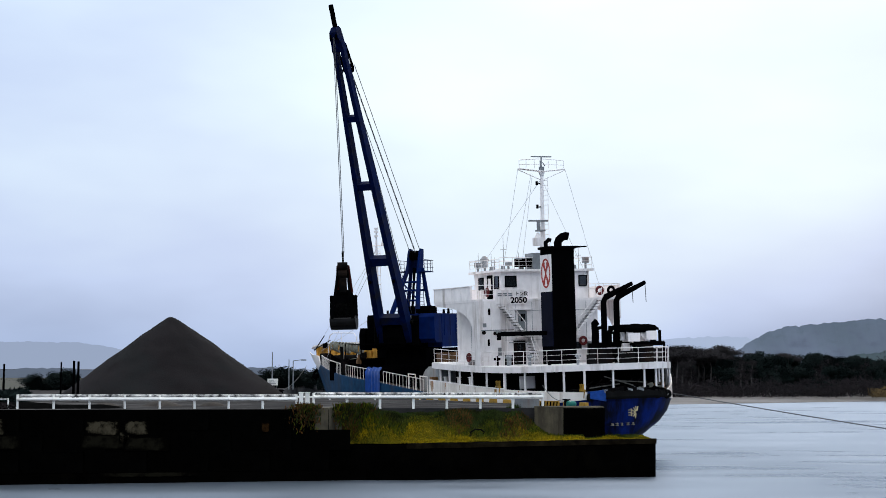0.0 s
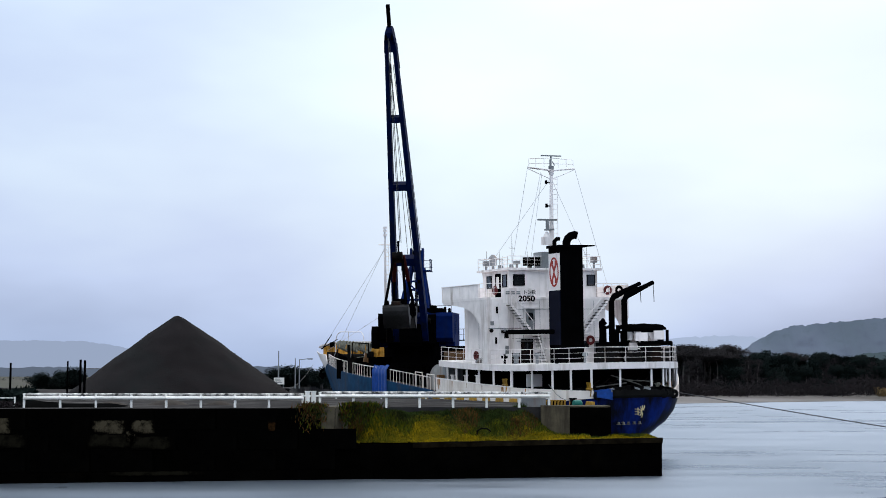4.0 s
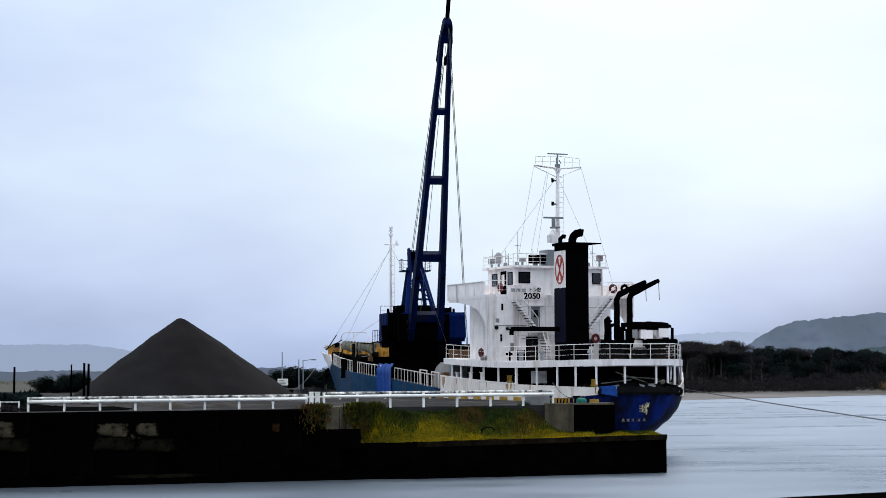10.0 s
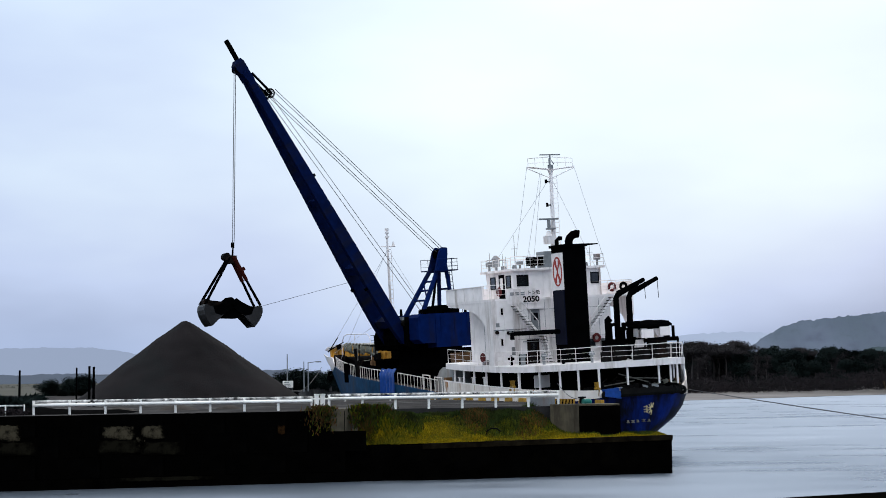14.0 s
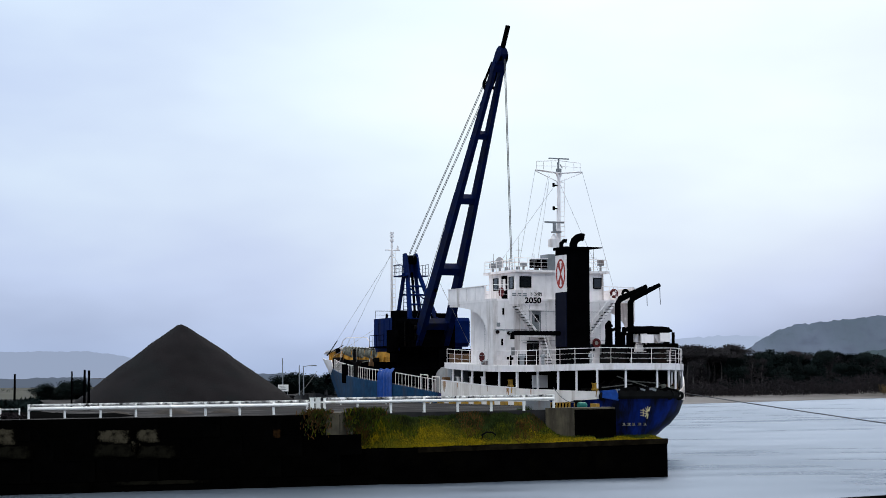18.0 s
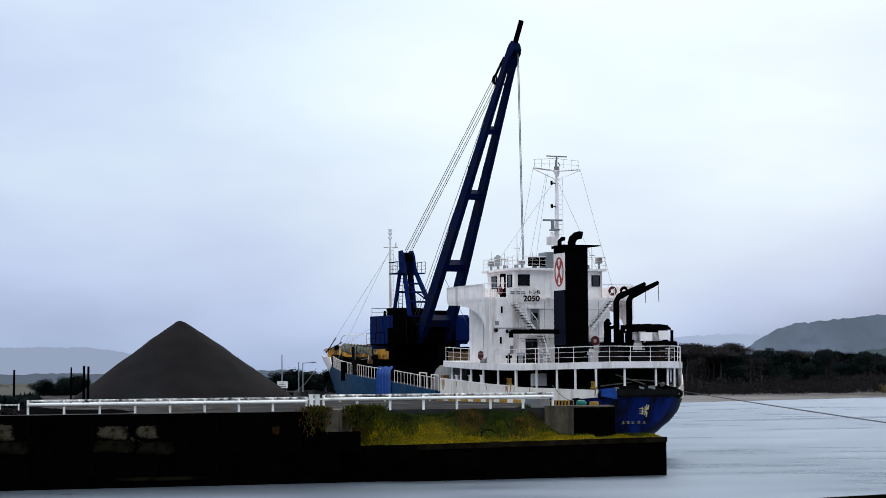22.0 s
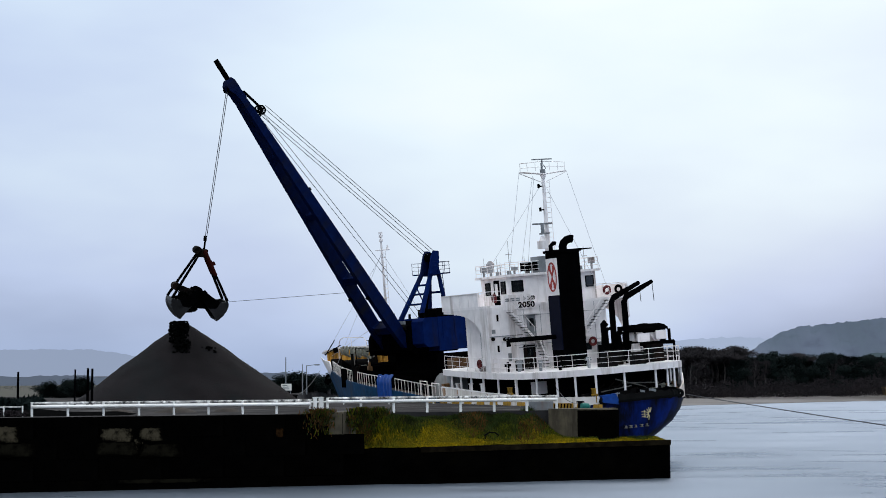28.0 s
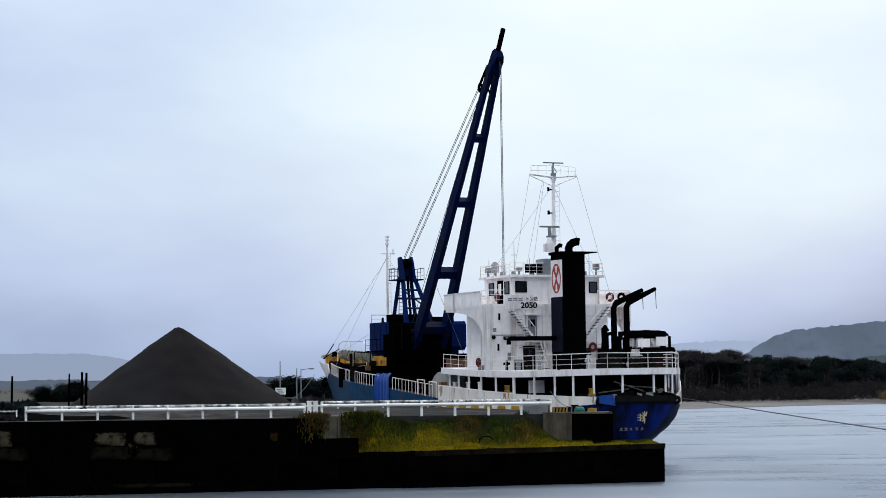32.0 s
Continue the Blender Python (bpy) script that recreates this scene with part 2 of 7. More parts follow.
def stain_mat(name, color, dark=(0.0013, 0.0011, 0.0009)):
    """Worn pale concrete that breaks up towards the borders of the patch it covers."""
    m = bpy.data.materials.new(name)
    m.use_nodes = True
    N, L = m.node_tree.nodes, m.node_tree.links
    p = N["Principled BSDF"]
    p.inputs["Roughness"].default_value, p.inputs["Specular IOR Level"].default_value = 0.95, 0.0
    co = N.new("ShaderNodeTexCoord")
    sep = N.new("ShaderNodeSeparateXYZ")
    L.new(co.outputs["Generated"], sep.inputs[0])
    n = N.new("ShaderNodeTexNoise")
    n.inputs["Scale"].default_value, n.inputs["Detail"].default_value, n.inputs["Roughness"].default_value = 2.4, 7.0, 0.65
    L.new(co.outputs["Object"], n.inputs[0])

    def op(kind, a, b):
        k = N.new("ShaderNodeMath")
        k.operation = kind
        for i, v in enumerate((a, b)):
            if isinstance(v, (int, float)):
                k.inputs[i].default_value = v
            else:
                L.new(v, k.inputs[i])
        return k.outputs[0]

    # distance from the middle of the patch, broken up by the noise
    dx = op("ABSOLUTE", op("SUBTRACT", sep.outputs[0], 0.5), 0)
    dz = op("ABSOLUTE", op("SUBTRACT", sep.outputs[2], 0.55), 0)
    far = op("ADD", op("POWER", op("MULTIPLY", dx, 2.0), 4.5), op("POWER", op("MULTIPLY", dz, 2.0), 4.5))
    keep = op("SUBTRACT", op("MULTIPLY", n.outputs[0], 3.6), op("ADD", far, 1.15))
    r = N.new("ShaderNodeMapRange")
    r.inputs[1].default_value, r.inputs[2].default_value = 0.0, 0.75
    L.new(keep, r.inputs[0])
    mx = N.new("ShaderNodeMixRGB")
    L.new(r.outputs[0], mx.inputs[0])
    mx.inputs[1].default_value, mx.inputs[2].default_value = (*dark, 1), (*color, 1)
    L.new(mx.outputs[0], p.inputs["Base Color"])
    return m


WORN = stain_mat("worn_wall_patch", (0.055, 0.045, 0.029))
WORN_D = stain_mat("dim_wall_patch", (0.0085, 0.0075, 0.005))
WORN_R = stain_mat("rusty_wall_patch", (0.028, 0.013, 0.005))


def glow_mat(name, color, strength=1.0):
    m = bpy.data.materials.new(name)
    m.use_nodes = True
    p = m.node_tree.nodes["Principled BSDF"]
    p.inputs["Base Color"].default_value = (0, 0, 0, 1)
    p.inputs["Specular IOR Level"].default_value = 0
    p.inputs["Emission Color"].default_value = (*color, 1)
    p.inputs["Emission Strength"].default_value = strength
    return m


# haze is put into these backdrop colours, which glow by themselves
FAR = glow_mat("distant_hills_haze_glow", (0.315, 0.385, 0.535))
WOODS = glow_mat("far_woods_haze_glow", (0.115, 0.145, 0.20))
FAR2 = glow_mat("faint_hills_haze_glow", (0.40, 0.485, 0.66))


def water_mat():
    m = bpy.data.materials.new("calm_harbour_water")
    m.use_nodes = True
    nt = m.node_tree
    N, L = nt.nodes, nt.links
    N.remove(N["Principled BSDF"])
    deep = N.new("ShaderNodeBsdfDiffuse")
    deep.inputs["Color"].default_value = (0.105, 0.125, 0.15, 1)
    gloss = N.new("ShaderNodeBsdfGlossy")
    gloss.inputs["Color"].default_value = (0.262, 0.303, 0.368, 1)
    fr = N.new("ShaderNodeFresnel")
    fr.inputs["IOR"].default_value = 1.33
    mix = N.new("ShaderNodeMixShader")
    L.new(fr.outputs[0], mix.inputs[0])
    L.new(deep.outputs[0], mix.inputs[1])
    L.new(gloss.outputs[0], mix.inputs[2])
    L.new(mix.outputs[0], N["Material Output"].inputs["Surface"])
    co = N.new("ShaderNodeTexCoord")
    n = []
    for sc, s3 in (((0.14, 0.9, 1), 1.0), ((0.06, 0.14, 1), 1.0), ((0.010, 0.016, 1), 1.0)):
        mp = N.new("ShaderNodeMapping")
        mp.inputs["Scale"].default_value = sc
        L.new(co.outputs["Object"], mp.inputs[0])
        t = N.new("ShaderNodeTexNoise")
        t.inputs["Scale"].default_value, t.inputs["Detail"].default_value = s3, 5.0
        L.new(mp.outputs[0], t.inputs[0])
        n.append(t.outputs[0])
    r = N.new("ShaderNodeMapRange")
    r.inputs[1].default_value, r.inputs[2].default_value = 0.38, 0.62
    r.inputs[3].default_value, r.inputs[4].default_value = 0.23, 0.42
    both = N.new("ShaderNodeMath")
    both.operation = "MULTIPLY_ADD"
    L.new(n[1], both.inputs[0])
    both.inputs[1].default_value = 0.55
    half = N.new("ShaderNodeMath")
    half.operation = "MULTIPLY"
    L.new(n[2], half.inputs[0])
    half.inputs[1].default_value = 0.45
    L.new(half.outputs[0], both.inputs[2])
    L.new(both.outputs[0], r.inputs[0])
    L.new(r.outputs[0], gloss.inputs["Roughness"])
    b = N.new("ShaderNodeBump")
    b.inputs["Strength"].default_value, b.inputs["Distance"].default_value = 0.016, 0.12
    L.new(n[0], b.inputs["Height"])
    L.new(b.outputs[0], gloss.inputs["Normal"])
    return m


WATER = water_mat()


# ---- modelling helpers ----
def B():
    return bmesh.new()


def box(bm, x0, y0, z0, x1, y1, z1, m=None):
    vs = [bm.verts.new((x, y, z)) for x in (x0, x1) for y in (y0, y1) for z in (z0, z1)]
    if m is not None:
        for v in vs:
            v.co = m @ v.co
    for f in ((0, 1, 3, 2), (4, 6, 7, 5), (0, 4, 5, 1), (2, 3, 7, 6), (0, 2, 6, 4), (1, 5, 7, 3)):
        bm.faces.new([vs[i] for i in f])
    return bm


def tube(bm, p, q, r, r2=None, n=8, cap=True):
    """A round bar from p to q."""
    p, q = Vector(p), Vector(q)
    r2 = r if r2 is None else r2
    d = (q - p).normalized()
    a = d.orthogonal().normalized()
    b = d.cross(a)
    rings = []
    for c, rr in ((p, r), (q, r2)):
        rings.append([bm.verts.new(c + rr * (math.cos(2 * math.pi * i / n) * a + math.sin(2 * math.pi * i / n) * b)) for i in range(n)])
    for i in range(n):
        bm.faces.new((rings[0][i], rings[0][(i + 1) % n], rings[1][(i + 1) % n], rings[1][i]))
    if cap:
        bm.faces.new(rings[0][::-1])
        bm.faces.new(rings[1])
    return bm


def path_tube(bm, pts, r, n=8):
    pts = [Vector(p) for p in pts]
    rings = []
    for i, p in enumerate(pts):
        d = (pts[min(i + 1, len(pts) - 1)] - pts[max(i - 1, 0)]).normalized()
        a = d.cross(Vector((0.13, 0.29, 0.95))).normalized()
        b = d.cross(a)
        rr = r[i] if isinstance(r, (list, tuple)) else r
        rings.append([bm.verts.new(p + rr * (math.cos(2 * math.pi * k / n) * a + math.sin(2 * math.pi * k / n) * b)) for k in range(n)])
    for u, v in zip(rings, rings[1:]):
        for k in range(n):
            bm.faces.new((u[k], u[(k + 1) % n], v[(k + 1) % n], v[k]))
    bm.faces.new(rings[0][::-1])
    bm.faces.new(rings[-1])
    return bm


def prism(bm, pts, low, high):
    """A plan polygon raised from low to high; both may be functions of (x, y)."""
    lo = low if callable(low) else (lambda x, y: low)
    hi = high if callable(high) else (lambda x, y: high)
    a = [bm.verts.new((x, y, lo(x, y))) for x, y in pts]
    b = [bm.verts.new((x, y, hi(x, y))) for x, y in pts]
    n = len(pts)
    for i in range(n):
        bm.faces.new((a[i], a[(i + 1) % n], b[(i + 1) % n], b[i]))
    bm.faces.new(a[::-1])
    bm.faces.new(b)
    return bm


def slab_xz(bm, pts, y0, y1):
    """A side profile in x and z, from y0 to y1."""
    a = [bm.verts.new((x, y0, z)) for x, z in pts]
    b = [bm.verts.new((x, y1, z)) for x, z in pts]
    n = len(pts)
    for i in range(n):
        bm.faces.new((a[i], a[(i + 1) % n], b[(i + 1) % n], b[i]))
    bm.faces.new(a[::-1])
    bm.faces.new(b)
    return bm


def torus(bm, c, axis, R, r, n=16, k=6):
    c, d = Vector(c), Vector(axis).normalized()
    a = d.orthogonal().normalized()
    b = d.cross(a)
    rings = []
    for i in range(n):
        t = 2 * math.pi * i / n
        o = math.cos(t) * a + math.sin(t) * b
        rings.append([bm.verts.new(c + R * o + r * (math.cos(2 * math.pi * j / k) * o + math.sin(2 * math.pi * j / k) * d)) for j in range(k)])
    for i in range(n):
        u, v = rings[i], rings[(i + 1) % n]
        for j in range(k):
            bm.faces.new((u[j], v[j], v[(j + 1) % k], u[(j + 1) % k]))
    return bm


def mesh_of(name, bm, material, smooth=False, bevel=0.0):
    if bevel:
        es = [e for e in bm.edges if len(e.link_faces) == 2 and e.calc_face_angle() > 0.6]
        bmesh.ops.bevel(bm, geom=es, offset=bevel, segments=2, affect="EDGES", clamp_overlap=True)
    bmesh.ops.recalc_face_normals(bm, faces=bm.faces)
    me = bpy.data.meshes.new(name)
    bm.to_mesh(me)
    bm.free()
    me.materials.append(material)
    if smooth:
        for p in me.polygons:
            p.use_smooth = True
        me.set_sharp_from_angle(angle=radians(38))
    return me


def part(name, bm, material, parent, label="", smooth=False, bevel=0.0, at=None):
    """One mesh object under a thing or a part."""
    ob = new(name, mesh_of(name, bm, material, smooth, bevel))
    ob.parent = parent
    if at is not None:
        ob.matrix_basis = at
    return tagged(ob, label)


def thing(name, bm, material, label, category, group="", kind="", smooth=False, bevel=0.0, at=None):
    ob = new(name, mesh_of(name, bm, material, smooth, bevel) if bm else None)
    if at is not None:
        ob.matrix_basis = at
    return tagged(ob, label, category, group, kind)


def soft(x, y, k=1.0, seed=0.0):
    return noise.noise(Vector((x * k + seed, y * k - seed, seed * 1.7)))


# ---- water, land and walls ----
FWD = Vector((-0.38788, 0.92171, 0)).normalized()
PORT = Vector((-FWD.y, FWD.x, 0))
STERN = Vector((13.4, 134.0, 0))
QUAY = 4.05


def front(x):
    """Where the harbour wall's face stands."""
    return 111.22 + 0.297 * x


def berth(s, l):
    p = STERN + FWD * s + PORT * l
    return p.x, p.y


def sheet(name, pts, z, material, label, category):
    bm = B()
    bm.faces.new([bm.verts.new((x, y, z)) for x, y in pts])
    ob = thing(name, bm, material, label, category, kind="structure")
    return ob


water = sheet("water", [(-4000, -600), (4000, -600), (4000, 4500), (-4000, 4500)], 0.0, WATER, "calm grey-blue harbour water under an overcast sky", "water")

# the quay: one block of land that reaches to the far left distance
bm = B()
land = [(-500, front(-500) + 0.35), (-6.6, front(-6.6) + 0.35), (-5.6, front(-5.6) + 4.4), (6.2, front(6.2) + 3.8),
        (10.2, front(10.2) + 3.6), (9.6, 119.0), (6.0, 131.5), berth(20, 7.4), berth(45, 7.4), berth(72, 7.4), (-13, 262), (-30, 620), (-300, 3200), (-3500, 3200), (-3500, 60)]
prism(bm, land, -1.0, QUAY)
ground = thing("ground", bm, YARD, "wet grey gravel quay yard beside the ship", "ground", kind="structure")

wall = tagged(new("wall_harbour"), "dark wet concrete harbour wall with stained patches", "wall", kind="structure")
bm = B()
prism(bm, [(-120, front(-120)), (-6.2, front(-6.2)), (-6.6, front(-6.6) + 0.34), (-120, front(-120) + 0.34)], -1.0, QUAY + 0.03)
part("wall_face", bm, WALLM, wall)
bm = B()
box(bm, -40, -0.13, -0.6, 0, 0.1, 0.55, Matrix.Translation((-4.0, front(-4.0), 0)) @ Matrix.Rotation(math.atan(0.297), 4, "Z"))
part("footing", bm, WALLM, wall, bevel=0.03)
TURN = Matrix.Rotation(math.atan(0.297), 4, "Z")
# cast wall segments with joints, pale patches where the face is worn, and a painted light line on the ledge
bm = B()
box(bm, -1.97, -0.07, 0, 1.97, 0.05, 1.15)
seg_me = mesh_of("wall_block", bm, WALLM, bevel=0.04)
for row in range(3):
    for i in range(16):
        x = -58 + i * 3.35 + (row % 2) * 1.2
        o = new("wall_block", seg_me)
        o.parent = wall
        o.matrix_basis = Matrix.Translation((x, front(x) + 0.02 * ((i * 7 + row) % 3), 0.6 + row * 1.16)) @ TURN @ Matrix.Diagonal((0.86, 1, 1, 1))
# last entry: light caught by the footing's ledge, put into a pale strip
for x, z, w, hh, mt in ((-18.5, 2.62, 1.9, 0.85, WORN), (-16.7, 2.62, 1.35, 0.85, WORN), (-18.4, 1.85, 2.6, 0.85, WORN_D), (-16.2, 1.75, 2.4, 0.8, WORN_D), (-17.35, 2.15, 0.55, 0.7, WORN),
                        (-24.3, 2.65, 1.5, 1.0, WORN), (-23.8, 1.9, 2.2, 0.8, WORN_D), (-9.7, 2.75, 0.5, 0.6, WORN_R), (-16.0, 0.33, 5.6, 0.26, WORN_D)):
    bm = B()
    rr = random.Random(int(x * 10))
    pts = [(-w / 2 + w * k / 10, hh * rr.uniform(0.0, 0.1)) for k in range(11)] + [(w / 2 - w * k / 10, hh * rr.uniform(0.9, 1.0)) for k in range(11)]
    slab_xz(bm, pts, -0.10 if z > 0.5 else -0.16, 0.05)
    part("patch", bm, mt, wall, "patch of worn concrete, the lowest a painted light line", at=Matrix.Translation((x, front(x) - 0.01, z)) @ TURN)

# stone edge on the camera's own side of the water
bm = B()
prism(bm, [(11.0, 77.1), (13.67, 78.6), (19.0, 81.75), (21.5, 83.4), (40, 94), (40, 60), (8, 60)], -1.0, lambda x, y: 0.96 + 0.05 * soft(x, y, 1.3, 8))
thing("near_shore_edge", bm, WALLM, "dark stone edge of the near shore", "shore", kind="structure")

# the lower landing in front of the grass bank
landing = tagged(new("landing_platform"), "low dark concrete landing with a grassy top", "platform", kind="structure")
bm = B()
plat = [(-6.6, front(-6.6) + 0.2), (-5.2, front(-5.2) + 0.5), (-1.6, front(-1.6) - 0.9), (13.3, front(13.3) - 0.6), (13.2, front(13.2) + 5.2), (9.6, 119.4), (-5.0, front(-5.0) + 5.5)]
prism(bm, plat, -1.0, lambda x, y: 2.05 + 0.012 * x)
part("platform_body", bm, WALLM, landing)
bm = B()
edge = [(-1.65, front(-1.65) - 0.96), (13.35, front(13.35) - 0.66), (13.35, front(13.35) - 0.2), (-1.5, front(-1.5) - 0.5)]
prism(bm, edge, lambda x, y: 1.83 + 0.012 * x, lambda x, y: 2.13 + 0.012 * x)
part("kerb", bm, mat("landing_kerb", (0.014, 0.0105, 0.006), 0.95, vary=0.5, scale=1.5, second=(0.004, 0.003, 0.002), amount=0.5, second_scale=1.1, spec=0.0), landing, bevel=0.03)
bm = B()
prism(bm, [(6.1, front(6.1) + 3.3), (7.3, front(7.3) + 2.3), (10.35, front(10.35) + 2.2), (10.2, front(10.2) + 4.0), (6.1, front(6.1) + 4.0)], 1.8, QUAY + 0.12)
blockw = thing("wall_block_end", bm, PALE_CON, "stained concrete end wall above the landing", "wall", kind="structure", bevel=0.05)
# the end wall's unlit front, painted as a black slab beside the pale lit end
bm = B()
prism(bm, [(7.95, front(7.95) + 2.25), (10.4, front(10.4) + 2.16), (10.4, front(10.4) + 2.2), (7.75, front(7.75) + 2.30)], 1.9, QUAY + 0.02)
part("stained_face", bm, WALLM, blockw, "front face, its lack of light put into black")
bm = B()
prism(bm, [(-6.9, front(-6.9) - 0.05), (-6.15, front(-6.15) - 0.05), (-5.5, front(-5.5) + 2.6), (-6.4, front(-6.4) + 2.7)], 2.05, QUAY + 0.12)
thing("wall_return", bm, PALE_CON, "weathered concrete corner of the harbour wall", "wall", kind="structure", bevel=0.06)


# grass bank
def bank_height(x, v):
    """v runs from the landing's edge (0) to the fence (1)."""
    base = 2.13 + 0.012 * x
    up = max(0.0, min(1.0, (v - 0.28) / 0.6))
    fade = max(0.0, min(1.0, (7.8 - x) / 2.8)) * max(0.0, min(1.0, (x + 6.2) / 0.8))
    return base + (up * up * (3 - 2 * up)) * 1.59 * fade + 0.08 * soft(x, v * 4, 0.9, 3)


bm = B()
NX, NV = 70, 18
grid = [[bm.verts.new((x, front(x) - 0.35 + v * 5.0 + max(0, (-1.5 - x)) * 0.45 * (1 - v), bank_height(x, v))) for v in [j / NV for j in range(NV + 1)]] for x in [-5.6 + 18.7 * i / NX for i in range(NX + 1)]]
for i in range(NX):
    for j in range(NV):
        bm.faces.new((grid[i][j], grid[i + 1][j], grid[i + 1][j + 1], grid[i][j + 1]))
thing("grass_bank", bm, SOIL, "sloping bank of yellow-green autumn grass", "grass", kind="structure", smooth=True)
rng = random.Random(5)
blades = {m: ([], []) for m in (GRASS, GRASS_G, GRASS_D, GRASS_R)}


def blade(mt, x, y, z, hgt, w, droop=0.0):
    a = rng.uniform(0, 6.28)
    dx, dy = math.cos(a) * w, math.sin(a) * w
    lx, ly = rng.uniform(-0.5, 0.5) * hgt, rng.uniform(-0.4, 0.4) * hgt - droop
    verts, faces = blades[mt]
    k = len(verts)
    verts += [(x - dx, y - dy, z), (x + dx, y + dy, z), (x + lx * 0.5 + dx * 0.6, y + ly * 0.5 + dy * 0.6, z + hgt * 0.6), (x + lx, y + ly, z + hgt - droop)]
    faces.append((k, k + 1, k + 2))
    faces.append((k, k + 2, k + 3))


for _ in range(78000):
    x = rng.uniform(-5.5, 12.9)
    v = rng.random() ** 0.9
    if x > 10.4 and v > 0.72:
        continue
    y = front(x) - 0.35 + v * 5.0 + max(0, (-1.5 - x)) * 0.45 * (1 - v)
    z = bank_height(x, v) - 0.03
    hgt = rng.uniform(0.08, 0.20) * (0.5 + 1.6 * max(0, soft(x, y, 0.7, 9) + 0.35)) * (0.5 if v < 0.2 else 1.0)
    if x > 9:
        hgt *= 0.5
    # yellow grass low on the bank, green above it, dark and rust-brown weeds towards the top
    up = v + 0.30 * soft(x, v * 3, 0.5, 12) + 0.12 * soft(x, v * 6, 1.7, 7) + rng.gauss(0, 0.05)
    red = soft(x, v * 2.5, 0.45, 31) + (0.25 if 4.2 < x < 6.8 else 0.0)
    if up > 0.64:
        mt = GRASS_R if red > 0.25 and rng.random() < 0.45 else GRASS_D
        hgt *= 1.6
    elif up > 0.47:
        mt = GRASS_R if red > 0.3 and rng.random() < 0.4 else (GRASS_G if rng.random() < 0.7 else GRASS_D)
        hgt *= 1.4
    else:
        mt = GRASS_R if red > 0.42 and rng.random() < 0.3 else (GRASS_G if rng.random() < 0.16 + 0.35 * max(0.0, (0.0 - x) / 6) else GRASS)
    blade(mt, x, y, z, hgt, rng.uniform(0.012, 0.035))
# weeds that hang over the wall's corner
for cx, cy, sp, n in ((-7.5, 0.1, 0.8, 900), (-7.1, 0.0, 0.5, 500), (-5.3, 0.75, 0.55, 1200), (-4.9, 0.9, 0.35, 800), (-4.5, 1.6, 0.8, 1300)):
    for _ in range(n):
        x = cx + rng.gauss(0, sp * 0.5)
        y = front(x) + cy + abs(rng.gauss(0, 0.35))
        hang = rng.random()
        z = QUAY + 0.05 + rng.uniform(-1.1 + 0.9 * soft(x, 0, 2.3, 5), 0.2) * hang
        blade(GRASS_R if rng.random() < (0.45 if cx < -6 else 0.2) else (GRASS_G if rng.random() < 0.35 else GRASS_D), x, y - 0.1 - 0.25 * hang, z, rng.uniform(0.15, 0.42), rng.uniform(0.02, 0.045), 0.12 * hang)
for mt, nm, lab in ((GRASS, "grass_blades", "yellow autumn grass low on the bank"), (GRASS_G, "green_grass_blades", "olive green grass on the bank"), (GRASS_D, "weed_blades", "dark green weeds along the top of the bank"),
                    (GRASS_R, "brown_weed_blades", "rust-brown dry weeds on the bank")):
    me = bpy.data.meshes.new(nm)
    me.from_pydata(*[blades[mt][0], [], blades[mt][1]])
    me.materials.append(mt)
    tagged(new(nm, me), lab, "grass", kind="stuff")

# far shore
bm = B()
shore = [(18, 338), (44, 356), (95, 404), (200, 470), (700, 560), (1600, 900), (1600, 3000), (-120, 3000), (-60, 620), (-10, 470)]
prism(bm, [(x, y) for x, y in shore], -1.0, 0.05)
thing("ground_far_shore", bm, SAND, "pale sand shore across the water", "beach", kind="structure")
bm = B()
NX, NV = 60, 8
g2 = [[None] * (NV + 1) for _ in range(NX + 1)]
for i in range(NX + 1):
    x = 15 + 330 * i / NX
    for j in range(NV + 1):
        v = j / NV
        y0 = np.interp(x, [18, 44, 95, 200, 400], [338, 356, 404, 470, 520])
        g2[i][j] = bm.verts.new((x, y0 + v * (440 + 0.33 * (y0 - 356) - y0), 0.02 + 1.35 * v ** 0.8 + 0.25 * soft(x, v * 60, 0.05, 2) * v))
for i in range(NX):
    for j in range(NV):
        bm.faces.new((g2[i][j], g2[i + 1][j], g2[i + 1][j + 1], g2[i][j + 1]))
for i in range(NX):
    u, v = g2[i][NV], g2[i + 1][NV]
    a, b = bm.verts.new((u.co.x, 760, 1.6)), bm.verts.new((v.co.x, 760, 1.6))
    bm.faces.new((u, v, b, a))
thing("beach", bm, SAND, "gently sloping sand beach across the water", "beach", kind="structure", smooth=True)


def ridge(name, x0, x1, y, prof, material, label, thick=120, rough=1.0, n=220, kind="structure"):
    """A long wooded ridge; prof gives its height along x."""
    bm = B()
    top, foot, back = [], [], []
    for i in range(n + 1):
        x = x0 + (x1 - x0) * i / n
        z = prof(x) + rough * (1.4 * soft(x, 0, 0.02, 4) + 1.0 * soft(x, 5, 0.07, 6) + 1.3 * soft(x, 9, 0.19, 1) + 1.2 * abs(soft(x, 3, 0.41, 7)))
        top.append(bm.verts.new((x, y, z)))
        foot.append(bm.verts.new((x, y - thick * 0.4, 0.5)))
        back.append(bm.verts.new((x, y + thick, 0.5)))
    for i in range(n):
        bm.faces.new((foot[i], foot[i + 1], top[i + 1], top[i]))
        bm.faces.new((top[i], top[i + 1], back[i + 1], back[i]))
    return thing(name, bm, material, label, "hill", kind=kind, smooth=True)


